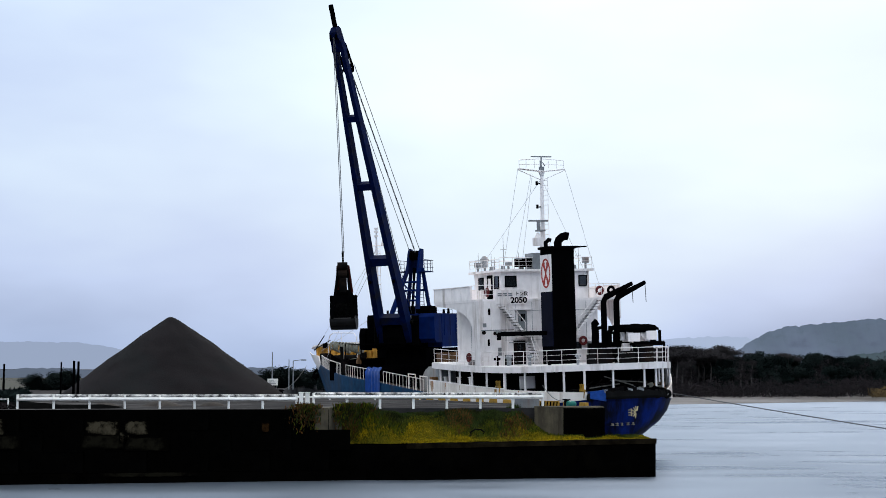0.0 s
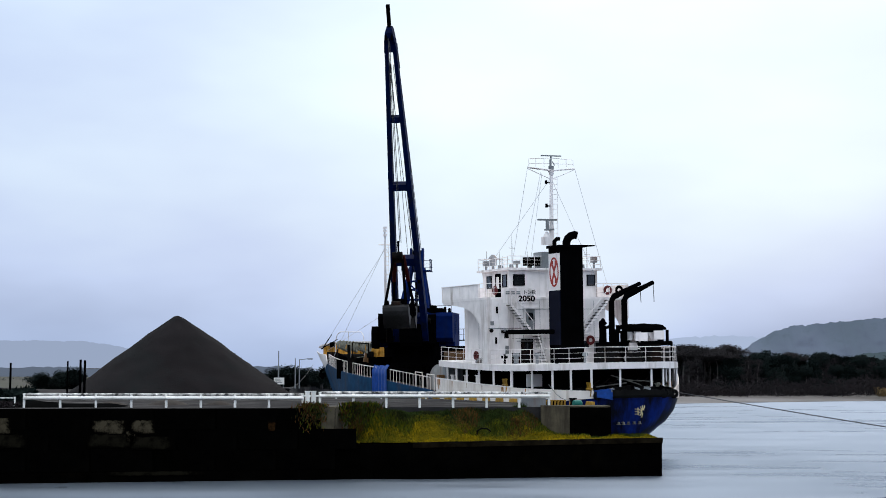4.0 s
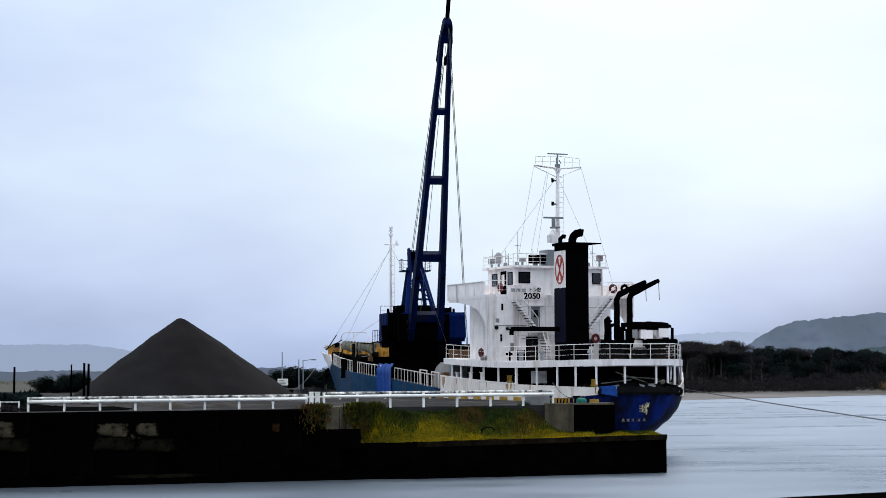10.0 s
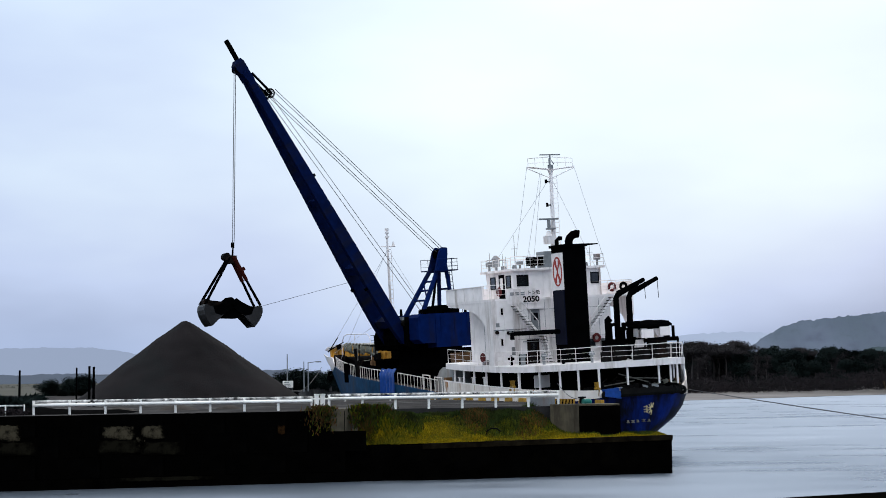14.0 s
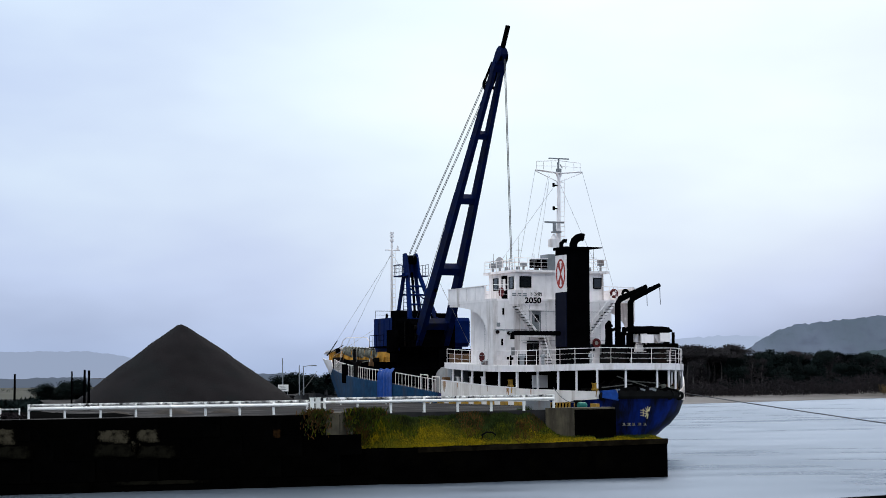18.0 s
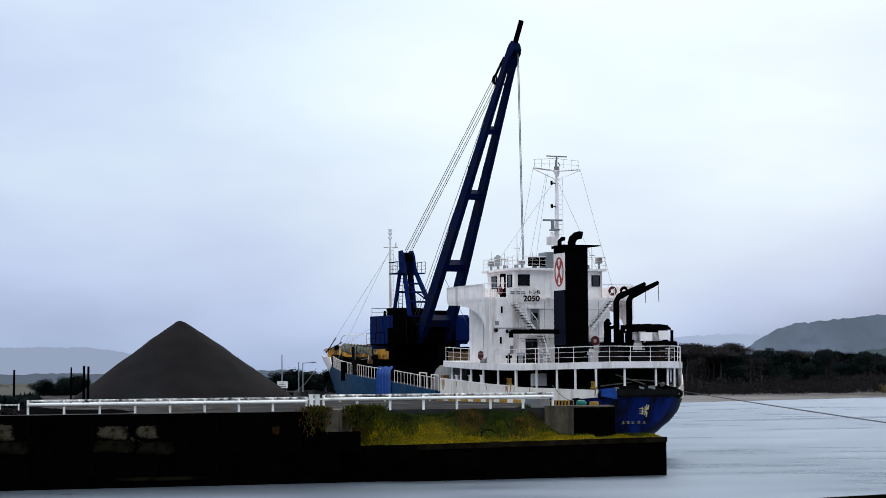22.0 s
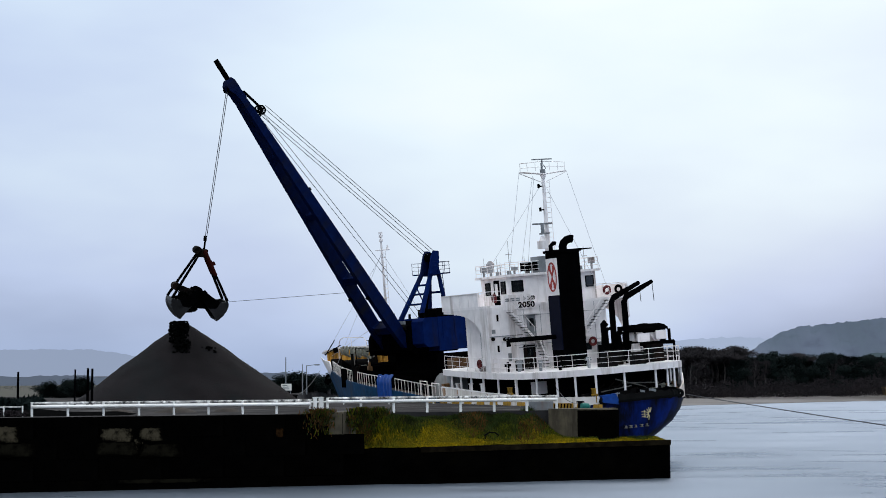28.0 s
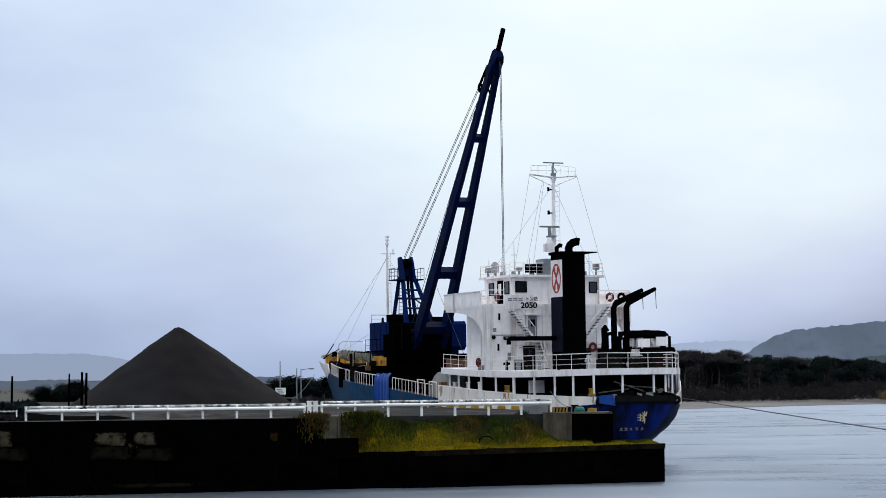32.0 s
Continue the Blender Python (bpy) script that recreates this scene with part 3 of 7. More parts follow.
def hump(pts):
    xs, zs = zip(*pts)
    return lambda x: float(np.interp(x, xs, zs))


ridge("hill_near", 215, 900, 1480, hump([(215, 10), (226, 17), (237, 23), (245, 28.5), (258, 35.5), (275, 40.5), (306, 43.5), (340, 46.5), (420, 51), (600, 56), (900, 40)]), HILL, "wooded hill, mist put into its blue-grey colour", rough=1.0, n=900)
ridge("hill_green", 120, 420, 900, hump([(120, 3), (160, 6), (187, 10.5), (205, 14.5), (222, 17), (300, 21), (420, 14)]), HILL_G, "nearer green wooded rise, haze put into its colour", thick=60, rough=0.8, n=400)
ridge("hill_far", 60, 1500, 2600, hump([(60, 8), (120, 34), (300, 48), (400, 52), (480, 48), (700, 60), (1500, 50)]), FAR2, "faint far hills, haze put into their glowing colour", rough=2.0)
ridge("hill_left", -1400, 60, 3000, hump([(-1400, 48), (-700, 47), (-640, 47.5), (-560, 46), (-510, 39), (-460, 26), (-420, 12), (-380, 6), (60, 5)]), FAR, "pale distant hills, mist put into their glowing colour", rough=0.9, n=600)


# ---- the cargo ship (x forward from the stern, y to port, z up from the water) ----
ship = tagged(new("cargo_ship"), "white and blue gravel carrier moored at the quay", "ship")
SHIP_AT = Matrix.Translation(STERN) @ Matrix.Rotation(math.atan2(FWD.y, FWD.x), 4, "Z")


def hull_half(s):
    return float(np.interp(s, [-1.0, -0.4, 0.6, 2, 4, 6, 9, 38, 43, 48, 52, 56, 60, 63, 65, 66.0], [2.0, 3.2, 4.2, 4.95, 5.5, 5.85, 6.0, 6.0, 5.55, 4.7, 3.8, 2.8, 1.75, 1.0, 0.42, 0.1]))


def hull_top(s):
    return float(np.interp(s, [-1.0, 2.0, 3.6, 5, 20.5, 21.5, 32, 41, 50, 58, 67.0], [4.85, 4.85, 4.5, 4.0, 4.05, 4.72, 5.44, 5.94, 6.4, 6.9, 7.3]))


bm = B()
rings = []
for s in (-1.0, -0.7, -0.3, 0.3, 1.0, 2, 3.6, 5, 8, 14, 20.5, 21.5, 27, 32, 37, 41, 46, 50, 54, 57, 60, 62, 64, 65.2, 66.0):
    b, zt = hull_half(s), hull_top(s)
    keel = float(np.interp(s, [-1, 0.5, 3, 7, 12, 60, 64, 67.0], [1.7, 1.25, 0.8, -0.4, -2.5, -2.5, -1.5, 0.5]))
    fine = float(np.interp(s, [-1, 3, 8, 14, 22, 44, 56, 62, 67.0], [0.0, 0.05, 0.28, 0.7, 0.97, 0.97, 0.62, 0.3, 0.1]))
    rake = float(np.interp(s, [-1, 2, 50, 60, 64, 67.0], [0.9, 0.0, 0.0, -5.5, -10.5, -12.5]))
    flare = 0.4 * max(0.0, (s - 46) / 18)
    prof = []
    for v, w in ((1.0, 1.0), (0.82, 0.995 + 0.005 * fine), (0.62, 0.925 + 0.075 * fine), (0.42, 0.775 + 0.225 * fine), (0.22, 0.52 + 0.48 * fine), (0.08, 0.30 + 0.65 * fine), (0.0, 0.02)):
        prof.append((s + rake * (1 - v), b * w * (1 - flare * min(1.0, (1 - v) / 0.32)), keel + (zt - keel) * v))
    ring = [bm.verts.new(p) for p in prof] + [bm.verts.new((x, -y, z)) for x, y, z in prof[::-1]]
    rings.append(ring)
for u, v in zip(rings, rings[1:]):
    for k in range(len(u) - 1):
        bm.faces.new((u[k], u[k + 1], v[k + 1], v[k]))
bm.faces.new(rings[0])
hull = part("hull", bm, BLUE, ship, "blue-painted steel hull with black streaks", smooth=True)
# weathered forward plating, a paler blue strake proud of the hull
bm = B()
st = [22 + k * 2.1 for k in range(21)]
for lo, hi in ((0.0, 1.0),):
    a = [(bm.verts.new((s - 2.4 * max(0, (s - 50) / 14), (hull_half(s) + 0.03) * (1 - 0.4 * max(0, (s - 46) / 18)), hull_top(s) - 3.1)), bm.verts.new((s, hull_half(s) + 0.03, hull_top(s) - 0.02)), bm.verts.new((s, hull_half(s) - 0.1, hull_top(s) + 0.01))) for s in st]
    for u, v in zip(a, a[1:]):
        bm.faces.new((u[0], v[0], v[1], u[1]))
        bm.faces.new((u[1], v[1], v[2], u[2]))
part("strake", bm, PALE_BLUE, ship, "faded blue side plating", smooth=True)
# decks
bm = B()
ss = [1.0, 2, 4, 6, 20, 21.4]
prism(bm, [(s, hull_half(s) - 0.7) for s in ss] + [(s, -hull_half(s) + 0.7) for s in ss[::-1]], 3.6, 3.8)
part("main_deck", bm, DECK, ship)
bm = B()
ss = [21.4, 30, 38, 46, 50, 54, 58, 62, 65]
a = [(bm.verts.new((s, hull_half(s) - 0.08, hull_top(s) - 0.05)), bm.verts.new((s, -hull_half(s) + 0.08, hull_top(s) - 0.05))) for s in ss]
for u, v in zip(a, a[1:]):
    bm.faces.new((u[0], v[0], v[1], u[1]))
part("fore_deck", bm, DECK, ship)
# hold coaming with the dark cargo edge
bm = B()
for y0, y1 in ((4.1, 4.3), (-4.3, -4.1)):
    box(bm, 22.4, y0, 4.4, 35.6, y1, 6.9)
for x0, x1 in ((22.2, 22.4), (35.6, 35.8)):
    box(bm, x0, -4.3, 4.4, x1, 4.3, 6.9)
part("hatch_coaming", bm, BLACK, ship)
for k in range(12):
    x = 22.9 + k * 1.15
    part("coaming_stay", box(B(), x, 4.3, 4.7, x + 0.08, 4.75, 6.7), BLACK, ship)


def strip(name, s0, s1, low, high, inset, thick, material, label="", sides=(1, -1), n=24, out=0.0):
    for sd in sides:
        bm = B()
        rows = []
        for i in range(n + 1):
            s = s0 + (s1 - s0) * i / n
            b = hull_half(s) + out - inset
            rows.append([bm.verts.new((s, sd * y, z)) for y, z in ((b, low(s)), (b, high(s)), (b - thick, high(s)), (b - thick, low(s)))])
        for u, v in zip(rows, rows[1:]):
            for k in range(4):
                bm.faces.new((u[k], u[(k + 1) % 4], v[(k + 1) % 4], v[k]))
        bm.faces.new(rows[0])
        bm.faces.new(rows[-1][::-1])
        part(name, bm, material, ship, label)


bul_top = lambda s: float(np.interp(s, [2, 6, 12, 19, 21.3], [5.05, 5.12, 5.28, 5.62, 5.72]))
strip("side_bulwark", 2.4, 21.2, lambda s: hull_top(s) - 0.3, bul_top, 0.0, 0.1, HULL_WHITE, "white bulwark with rust streaks", out=0.05)
strip("bulwark_cap", 7.2, 21.2, lambda s: bul_top(s), lambda s: bul_top(s) + 0.07, -0.02, 0.2, WHITE, out=0.05)
strip("bow_bulwark", 52.5, 65.9, lambda s: hull_top(s) - 0.7, lambda s: float(np.interp(s, [52.5, 57, 64, 66, 67.0], [8.75, 8.9, 8.9, 8.65, 8.3])), 0.0, 0.1, WHITE, "white bow bulwark", out=0.06, sides=(-1,))
bm = B()
rows = []
for i in range(25):
    a = 57.6 + 8.4 * i / 24
    lean = float(np.interp(a, [57.6, 61, 64, 66.0], [0.0, 0.25, 0.75, 1.15]))
    b, low = hull_half(a) + 0.07, float(np.interp(a, [57.6, 60, 64, 67.0], [0.05, 0.35, 0.95, 1.25]))
    top = float(np.interp(a, [57.6, 58.6, 63, 66, 67.0], [7.1, 7.75, 7.85, 8.1, 8.3]))
    back = low * float(np.interp(a, [57.6, 62, 67.0], [0.3, 0.95, 1.86]))
    pinch = 1 - float(np.interp(a, [57.6, 67], [0.02, 0.10]))
    rows.append([bm.verts.new(p) for p in ((a + lean, b, top), (a, b + 0.01, hull_top(a)), (a - back, b * pinch + 0.03, hull_top(a) - low), (a - back, b * pinch - 0.07, hull_top(a) - low), (a, b - 0.1, hull_top(a)), (a + lean, b - 0.1, top))])
for u, v in zip(rows, rows[1:]):
    for k in range(6):
        bm.faces.new((u[k], u[(k + 1) % 6], v[(k + 1) % 6], v[k]))
bm.faces.new(rows[0])
bm.faces.new(rows[-1][::-1])
part("bow_bulwark", bm, WHITE, ship, "white flared bow bulwark", smooth=True)
bm = B()
path_tube(bm, [(63.6, 0.6, 6.3), (64.0, 0.8, 6.1), (64.1, 0.85, 5.7), (63.7, 0.75, 5.4)], 0.14, 8)
box(bm, 63.2, 0.6, 5.5, 64.3, 0.9, 5.9)
part("anchor", bm, BLACK, ship, "black anchor stowed at the bow", bevel=0.04)
strip("bow_lining", 52.5, 65.6, lambda s: hull_top(s), lambda s: float(np.interp(s, [52.5, 57, 64, 66, 67.0], [8.6, 8.75, 8.75, 8.5, 8.15])), 0.15, 0.06, OCHRE_L, "ochre inner face of the bow bulwark", sides=(-1,))
strip("bow_cap", 52.5, 66.6, lambda s: float(np.interp(s, [52.5, 57, 64, 66, 67.0], [8.74, 8.89, 8.89, 8.64, 8.29])), lambda s: float(np.interp(s, [52.5, 57, 64, 66, 67.0], [8.88, 9.03, 9.03, 8.78, 8.43])), -0.1, 0.35, WHITE, "white gunwale cap", sides=(-1,))
strip("inner_coaming", 23.6, 56.2, lambda s: hull_top(s) - 0.05, lambda s: hull_top(s) + 1.1, 1.0, 0.1, BLACK, "black coaming inside the rail", sides=(1,), n=20)
for k in range(13):
    s = 53.0 + k * 1.0
    b = hull_half(s) - 0.2
    bm = B()
    slab_xz(bm, [(s + 0.5, hull_top(s)), (s + 0.58, hull_top(s)), (s + 0.08, hull_top(s) + 1.3), (s, hull_top(s) + 1.3)], -b, -b + 0.2)
    part("bulwark_stay", bm, OCHRE_L, ship, "ochre stay")


def outline(s0, s1, inset, n=18):
    a = [(s0 + (s1 - s0) * (i / n) ** 1.6) for i in range(n + 1)]
    return [(s, hull_half(s) - inset) for s in a] + [(s, -hull_half(s) + inset) for s in a[::-1]]


poop = lambda x, y: 6.34 + 0.0019 * (x - 7) ** 2
poop_top = lambda x, y: 6.80 + 0.0019 * (x - 7) ** 2
bm = B()
prism(bm, outline(-0.9, 20.6, -0.02), poop, poop_top)
part("poop_deck", bm, WHITE, ship, "white poop deck edge", bevel=0.0)
# set-back casing below the poop deck; the deck's shade is put into its black
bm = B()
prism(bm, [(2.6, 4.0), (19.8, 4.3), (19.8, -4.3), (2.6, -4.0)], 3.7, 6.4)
part("lower_casing", bm, BLACK, ship, "casing below the poop deck, shade put into its black")
bm = B()
box(bm, 7.0, 4.02, 3.9, 7.9, 4.35, 5.9)
part("casing_door", bm, STEEL, ship)
bm = B()
box(bm, 5.9, 3.85, 5.2, 5.96, 5.3, 6.1)
part("notice_board", bm, WHITE, ship, "white notice board")
for y in (3.95, 5.2):
    part("board_leg", box(B(), 5.97, y - 0.04, 3.8, 6.03, y + 0.04, 5.9), GREY, ship)


def post_me(hh, r=0.06):
    bm = B()
    box(bm, -r, -r, 0, r, r, hh)
    return mesh_of("deck_post", bm, WHITE)


post_mesh = post_me(1.0, 0.06)
for s in (19.2, 17.4, 15.4, 13.1, 10.4, 7.4, 4.6, 2.4, 0.9):
    for sd in (1, -1):
        o = new("deck_post", post_mesh)
        o.parent = ship
        z0 = bul_top(s) - 0.1 if s > 2.5 else 5.0
        wide = 2.2 if s == 7.4 else 1.0
        o.matrix_basis = Matrix.Translation((s, sd * (hull_half(s) - 0.12), z0)) @ Matrix.Diagonal((wide, 1, poop(s, 0) - z0 + 0.02, 1))
for y in (3.3, 1.2, -1.3, -2.3, -2.9):
    o = new("deck_post", post_mesh)
    o.parent = ship
    o.matrix_basis = Matrix.Translation((-0.75 + 0.03 * y * y, y, 4.6)) @ Matrix.Diagonal((1, 1, poop(0, 0) - 4.6 + 0.02, 1))


def rail(name, pts, height, n_bars=3, step=1.4, parent=None, material=None, r=0.025, label="", split=True):
    """A pipe railing along pts (deck points): the top pipe, and its posts and bars as pieces of it."""
    bm = B()
    pts = [Vector(p) for p in pts]
    total = sum((b - a).length for a, b in zip(pts, pts[1:]))
    n = max(1, round(total / step))
    pos = []
    for k in range(n + 1):
        d = total * k / n
        for a, b in zip(pts, pts[1:]):
            ln = (b - a).length
            if d <= ln + 1e-6:
                pos.append(a + (b - a) * (d / ln))
                break
            d -= ln
    up = Vector((0, 0, 1))
    mt = material or WHITE
    path_tube(bm, [p + up * height for p in pts], r * 1.1, 6)
    if not split:
        for p in pos:
            tube(bm, p, p + up * height, r, n=6)
    top = part(name, bm, mt, parent or ship, label) if split else None
    if split:
        pb = B()
        tube(pb, (0, 0, 0), (0, 0, height), r * 0.85, n=6)
        pm = mesh_of("post", pb, mt)
        for p in pos:
            o = new("post", pm)
            o.parent = top
            o.matrix_basis = Matrix.Translation(p)
    for b in range(1, n_bars):
        hh = height * b / n_bars
        bb = B() if split else bm
        path_tube(bb, [p + up * hh for p in pts], r * 0.5, 5)
        if split:
            part("bar", bb, mt, top)
    return top or part(name, bm, mt, parent or ship, label)


# poop deck railing, in sections round the stern
edge_pts = [(s, hull_half(s) - 0.12, poop_top(s, 0)) for s in (20.4, 17, 13.5, 10, 6.5, 4, 2.2, 1.0, 0.2, -0.4, -0.75)]
rail("poop_railing", edge_pts[:4], 1.08)
rail("poop_railing", edge_pts[3:7], 1.08)
rail("poop_railing", edge_pts[6:], 1.08)
rail("poop_railing", [edge_pts[-1], (-0.9, 0, poop_top(0, 0)), (edge_pts[-1][0], -edge_pts[-1][1], edge_pts[-1][2])], 1.08)
rail("poop_railing", [(x, -y, z) for x, y, z in edge_pts[::-1][:5]], 1.08)
rail("poop_railing", [(x, -y, z) for x, y, z in edge_pts[:7][::-1]], 1.08)

# deckhouse
PD = 6.85
bm = B()
box(bm, 11.2, -4.0, PD - 0.1, 20.0, 4.0, 11.7)
part("deckhouse", bm, WHITE, ship, "white accommodation block with faint rust streaks", bevel=0.06)
bm = B()
box(bm, 11.16, 4.0, PD - 0.05, 12.3, 5.95, 11.7)
part("wing_casing", bm, WHITE, ship, bevel=0.05)
arc = [(19.5, 11.75), (19.5, 11.5), (17.6, 11.42), (15.6, 11.2), (14.0, 10.8), (12.9, 10.2), (12.25, 9.4), (11.95, 8.4), (11.85, PD), (11.2, PD), (11.2, 11.75)]
for y0, y1 in ((5.9, 6.03), (-6.03, -5.9)):
    bm = B()
    slab_xz(bm, arc if y0 > 0 else arc[:7] + [(11.9, 9.6), (11.2, 10.3), (11.2, 11.75)], y0, y1)
    part("wing_bracket", bm, WHITE, ship, "curved plate under the bridge wing")
bm = B()
box(bm, 11.2, -6.05, 11.68, 19.7, 6.05, 11.86)
part("bridge_deck", bm, WHITE, ship, bevel=0.03)
bm = B()
box(bm, 12.6, 5.97, 11.86, 19.7, 6.06, 12.85)
box(bm, 19.6, -6.05, 11.86, 19.7, 6.05, 12.85)
part("wing_bulwark", bm, WHITE, ship, bevel=0.02)
bm = B()
for k in range(5):
    box(bm, 12.6 + k * 1.72, 6.06, 11.86, 12.66 + k * 1.72, 6.10, 12.85)
box(bm, 12.6, 5.93, 12.85, 19.7, 6.12, 12.91)
part("bulwark_rib", bm, WHITE, ship)
bm = B()
box(bm, 11.2, -6.06, 11.86, 19.7, -5.97, 12.85)
part("wing_bulwark", bm, WHITE, ship, bevel=0.02)
rail("wing_railing", [(12.5, 6.0, 11.86), (11.25, 6.0, 11.86), (11.25, 4.75, 11.86)], 1.05, step=0.7)
rail("wing_railing", [(11.25, -3.2, 11.86), (11.25, -6.0, 11.86)], 1.05, step=0.7)
# the board with the tonnage marking
bm = B()
box(bm, 11.14, 2.15, 11.45, 11.24, 4.7, 12.55)
board = part("sign_board", bm, WHITE, ship, bevel=0.01)


def letters(name, body, size, material, parent, m, squash=1.0):
    cu = bpy.data.curves.new(name, "FONT")
    cu.body, cu.size, cu.extrude, cu.offset = body, size, 0.006, 0.018 if body.isdigit() else 0.004
    cu.align_x, cu.align_y = "CENTER", "CENTER"
    tmp = bpy.data.objects.new(name, cu)
    scene.collection.objects.link(tmp)
    dg = bpy.context.evaluated_depsgraph_get()
    dg.update()
    me = bpy.data.meshes.new_from_object(tmp.evaluated_get(dg))
    bpy.data.objects.remove(tmp)
    me.materials.clear()
    me.materials.append(material)
    ob = new(name, me)
    ob.parent = parent
    ob.matrix_basis = m @ Matrix.Diagonal((squash, 1, 1, 1))
    return ob


AFT = Matrix.Rotation(radians(-90), 4, "Z") @ Matrix.Rotation(radians(90), 4, "X")
letters("number_marking", "2050", 0.60, BLACK, board, Matrix.Translation((11.12, 2.72, 11.74)) @ AFT, 1.15)
letters("unit_marking", "\u30c8\u30f3\u6570", 0.36, BLACK, board, Matrix.Translation((11.12, 2.48, 12.22)) @ AFT, 1.0)
for k in range(3):
    for dz in (0.0, 0.14):
        bm = B()
        box(bm, 11.115, 4.45 - k * 0.44 - 0.32, 12.08 + dz, 11.14, 4.45 - k * 0.44, 12.17 + dz)
        part("marking_bar", bm, GREY, board, "worn dark character as a bar")

# wheelhouse
bm = B()
slab_xz(bm, [(12.0, 11.8), (16.6, 11.8), (17.0, 13.95), (12.0, 13.95)], -3.75, 3.75)
part("wheelhouse", bm, WHITE, ship, bevel=0.04)
bm = B()
box(bm, 11.7, -4.05, 13.95, 17.4, 4.05, 14.12)
part("wheelhouse_roof", bm, WHITE, ship, bevel=0.03)


def window(m, w, hh, parent=None, name="window"):
    """A window with a dark frame and a pane set into it; its face looks along the local -y."""
    bm = B()
    for a, b, c, d in ((-w / 2 - 0.06, -hh / 2 - 0.06, w / 2 + 0.06, -hh / 2), (-w / 2 - 0.06, hh / 2, w / 2 + 0.06, hh / 2 + 0.06), (-w / 2 - 0.06, -hh / 2, -w / 2, hh / 2), (w / 2, -hh / 2, w / 2 + 0.06, hh / 2)):
        box(bm, a, -0.05, b, c, 0.02, d)
    f = part(name, bm, BLACK, parent or ship, at=m)
    bm = B()
    box(bm, -w / 2, -0.02, -hh / 2, w / 2, 0.01, hh / 2)
    part("pane", bm, GLASS, f)
    return f


PORTM = Matrix.Rotation(radians(180), 4, "Z")
AFTM = Matrix.Rotation(radians(-90), 4, "Z")
FOREM = Matrix.Rotation(radians(90), 4, "Z")
for x, w in ((15.6, 0.8), (12.75, 0.7)):
    window(Matrix.Translation((x, 3.77, 13.15)) @ PORTM, w, 0.85)
bm = B()
box(bm, 13.5, 3.72, 11.86, 14.5, 3.8, 13.75)
d1 = part("wheelhouse_door", bm, BLACK, ship, "open dark wheelhouse door")
bm = B()
box(bm, 13.75, 3.8, 12.6, 14.25, 3.82, 13.5)
part("pane", bm, WHITE, d1, "white curtain behind the door pane")
for y, w in ((2.95, 0.85), (-3.2, 0.6)):
    window(Matrix.Translation((11.98, y, 13.2)) @ AFTM, w, 0.75)
for k in range(7):
    window(Matrix.Translation((16.85, -3.2 + k * 1.07, 13.1)) @ FOREM, 0.8, 0.85)
# aft face details: doors, a dark recess, vents, pipes
for y, z0, z1, w, mt in ((2.62, 9.05, 10.95, 0.55, GREY), (3.0, PD, 8.7, 0.75, STEEL), (-2.0, PD, 8.75, 0.7, WHITE)):
    bm = B()
    box(bm, 11.12, y - w, z0, 11.2, y + w * 0.3, z1)
    d = part("door", bm, mt, ship, bevel=0.02)
    bm = B()
    box(bm, 11.09, y - w * 0.7, z1 - 0.8, 11.12, y - w * 0.05, z1 - 0.25)
    part("pane", bm, GLASS, d)
bm = B()
box(bm, 10.9, 1.9, 11.0, 11.2, 3.1, 11.08)
part("door_canopy", bm, WHITE, ship)
for y, z in ((5.2, 10.9), (5.3, 8.6)):
    bm = B()
    box(bm, 11.1, y - 0.07, z - 0.25, 11.16, y + 0.07, z + 0.25)
    part("vent_slot", bm, BLACK, ship)
bm = B()
for z, y in ((9.35, 4.6), (9.35, 4.3), (9.35, 4.0)):
    tube(bm, (11.0, y, z), (11.2, y, z), 0.09)
    tube(bm, (11.0, y, z), (11.0, y + 0.15, z - 0.05), 0.05)
part("wall_lamp", bm, GREY, ship)
for y in (5.0, 3.75, 0.6):
    bm = B()
    path_tube(bm, [(11.14, y, PD), (11.14, y, 9.3), (11.14, y + 0.05, 11.6)], 0.04, 6)
    part("drain_pipe", bm, WHITE, ship)


def stair(p, q, width, n, name="stair"):
    """A ship's stair from p down to q: two stringers, treads and a handrail."""
    p, q = Vector(p), Vector(q)
    d = q - p
    side = Vector((1, 0, 0)) * width
    bm = B()
    for o in (Vector((0, 0, 0)), side):
        a, b = p + o, q + o
        up = Vector((0, 0, 0.14))
        vs = [bm.verts.new(v) for v in (a - up, b - up, b + up, a + up)]
        vs2 = [bm.verts.new(v + Vector((0.04, 0, 0))) for v in (a - up, b - up, b + up, a + up)]
        bm.faces.new(vs)
        bm.faces.new(vs2[::-1])
        for i in range(4):
            bm.faces.new((vs[i], vs[(i + 1) % 4], vs2[(i + 1) % 4], vs2[i]))
    st = part(name, bm, WHITE, ship)
    bm = B()
    for i in range(n):
        c = p + d * ((i + 0.5) / n)
        box(bm, c.x, c.y - 0.12, c.z - 0.02, c.x + width, c.y + 0.12, c.z + 0.02)
    part("treads", bm, STEEL, st)
    bm = B()
    up = Vector((0, 0, 0.9))
    path_tube(bm, [p, p + up, q + up, q], 0.03, 6)
    path_tube(bm, [(p + q) / 2, (p + q) / 2 + up], 0.025, 6)
    part("handrail", bm, WHITE, st)
    return st


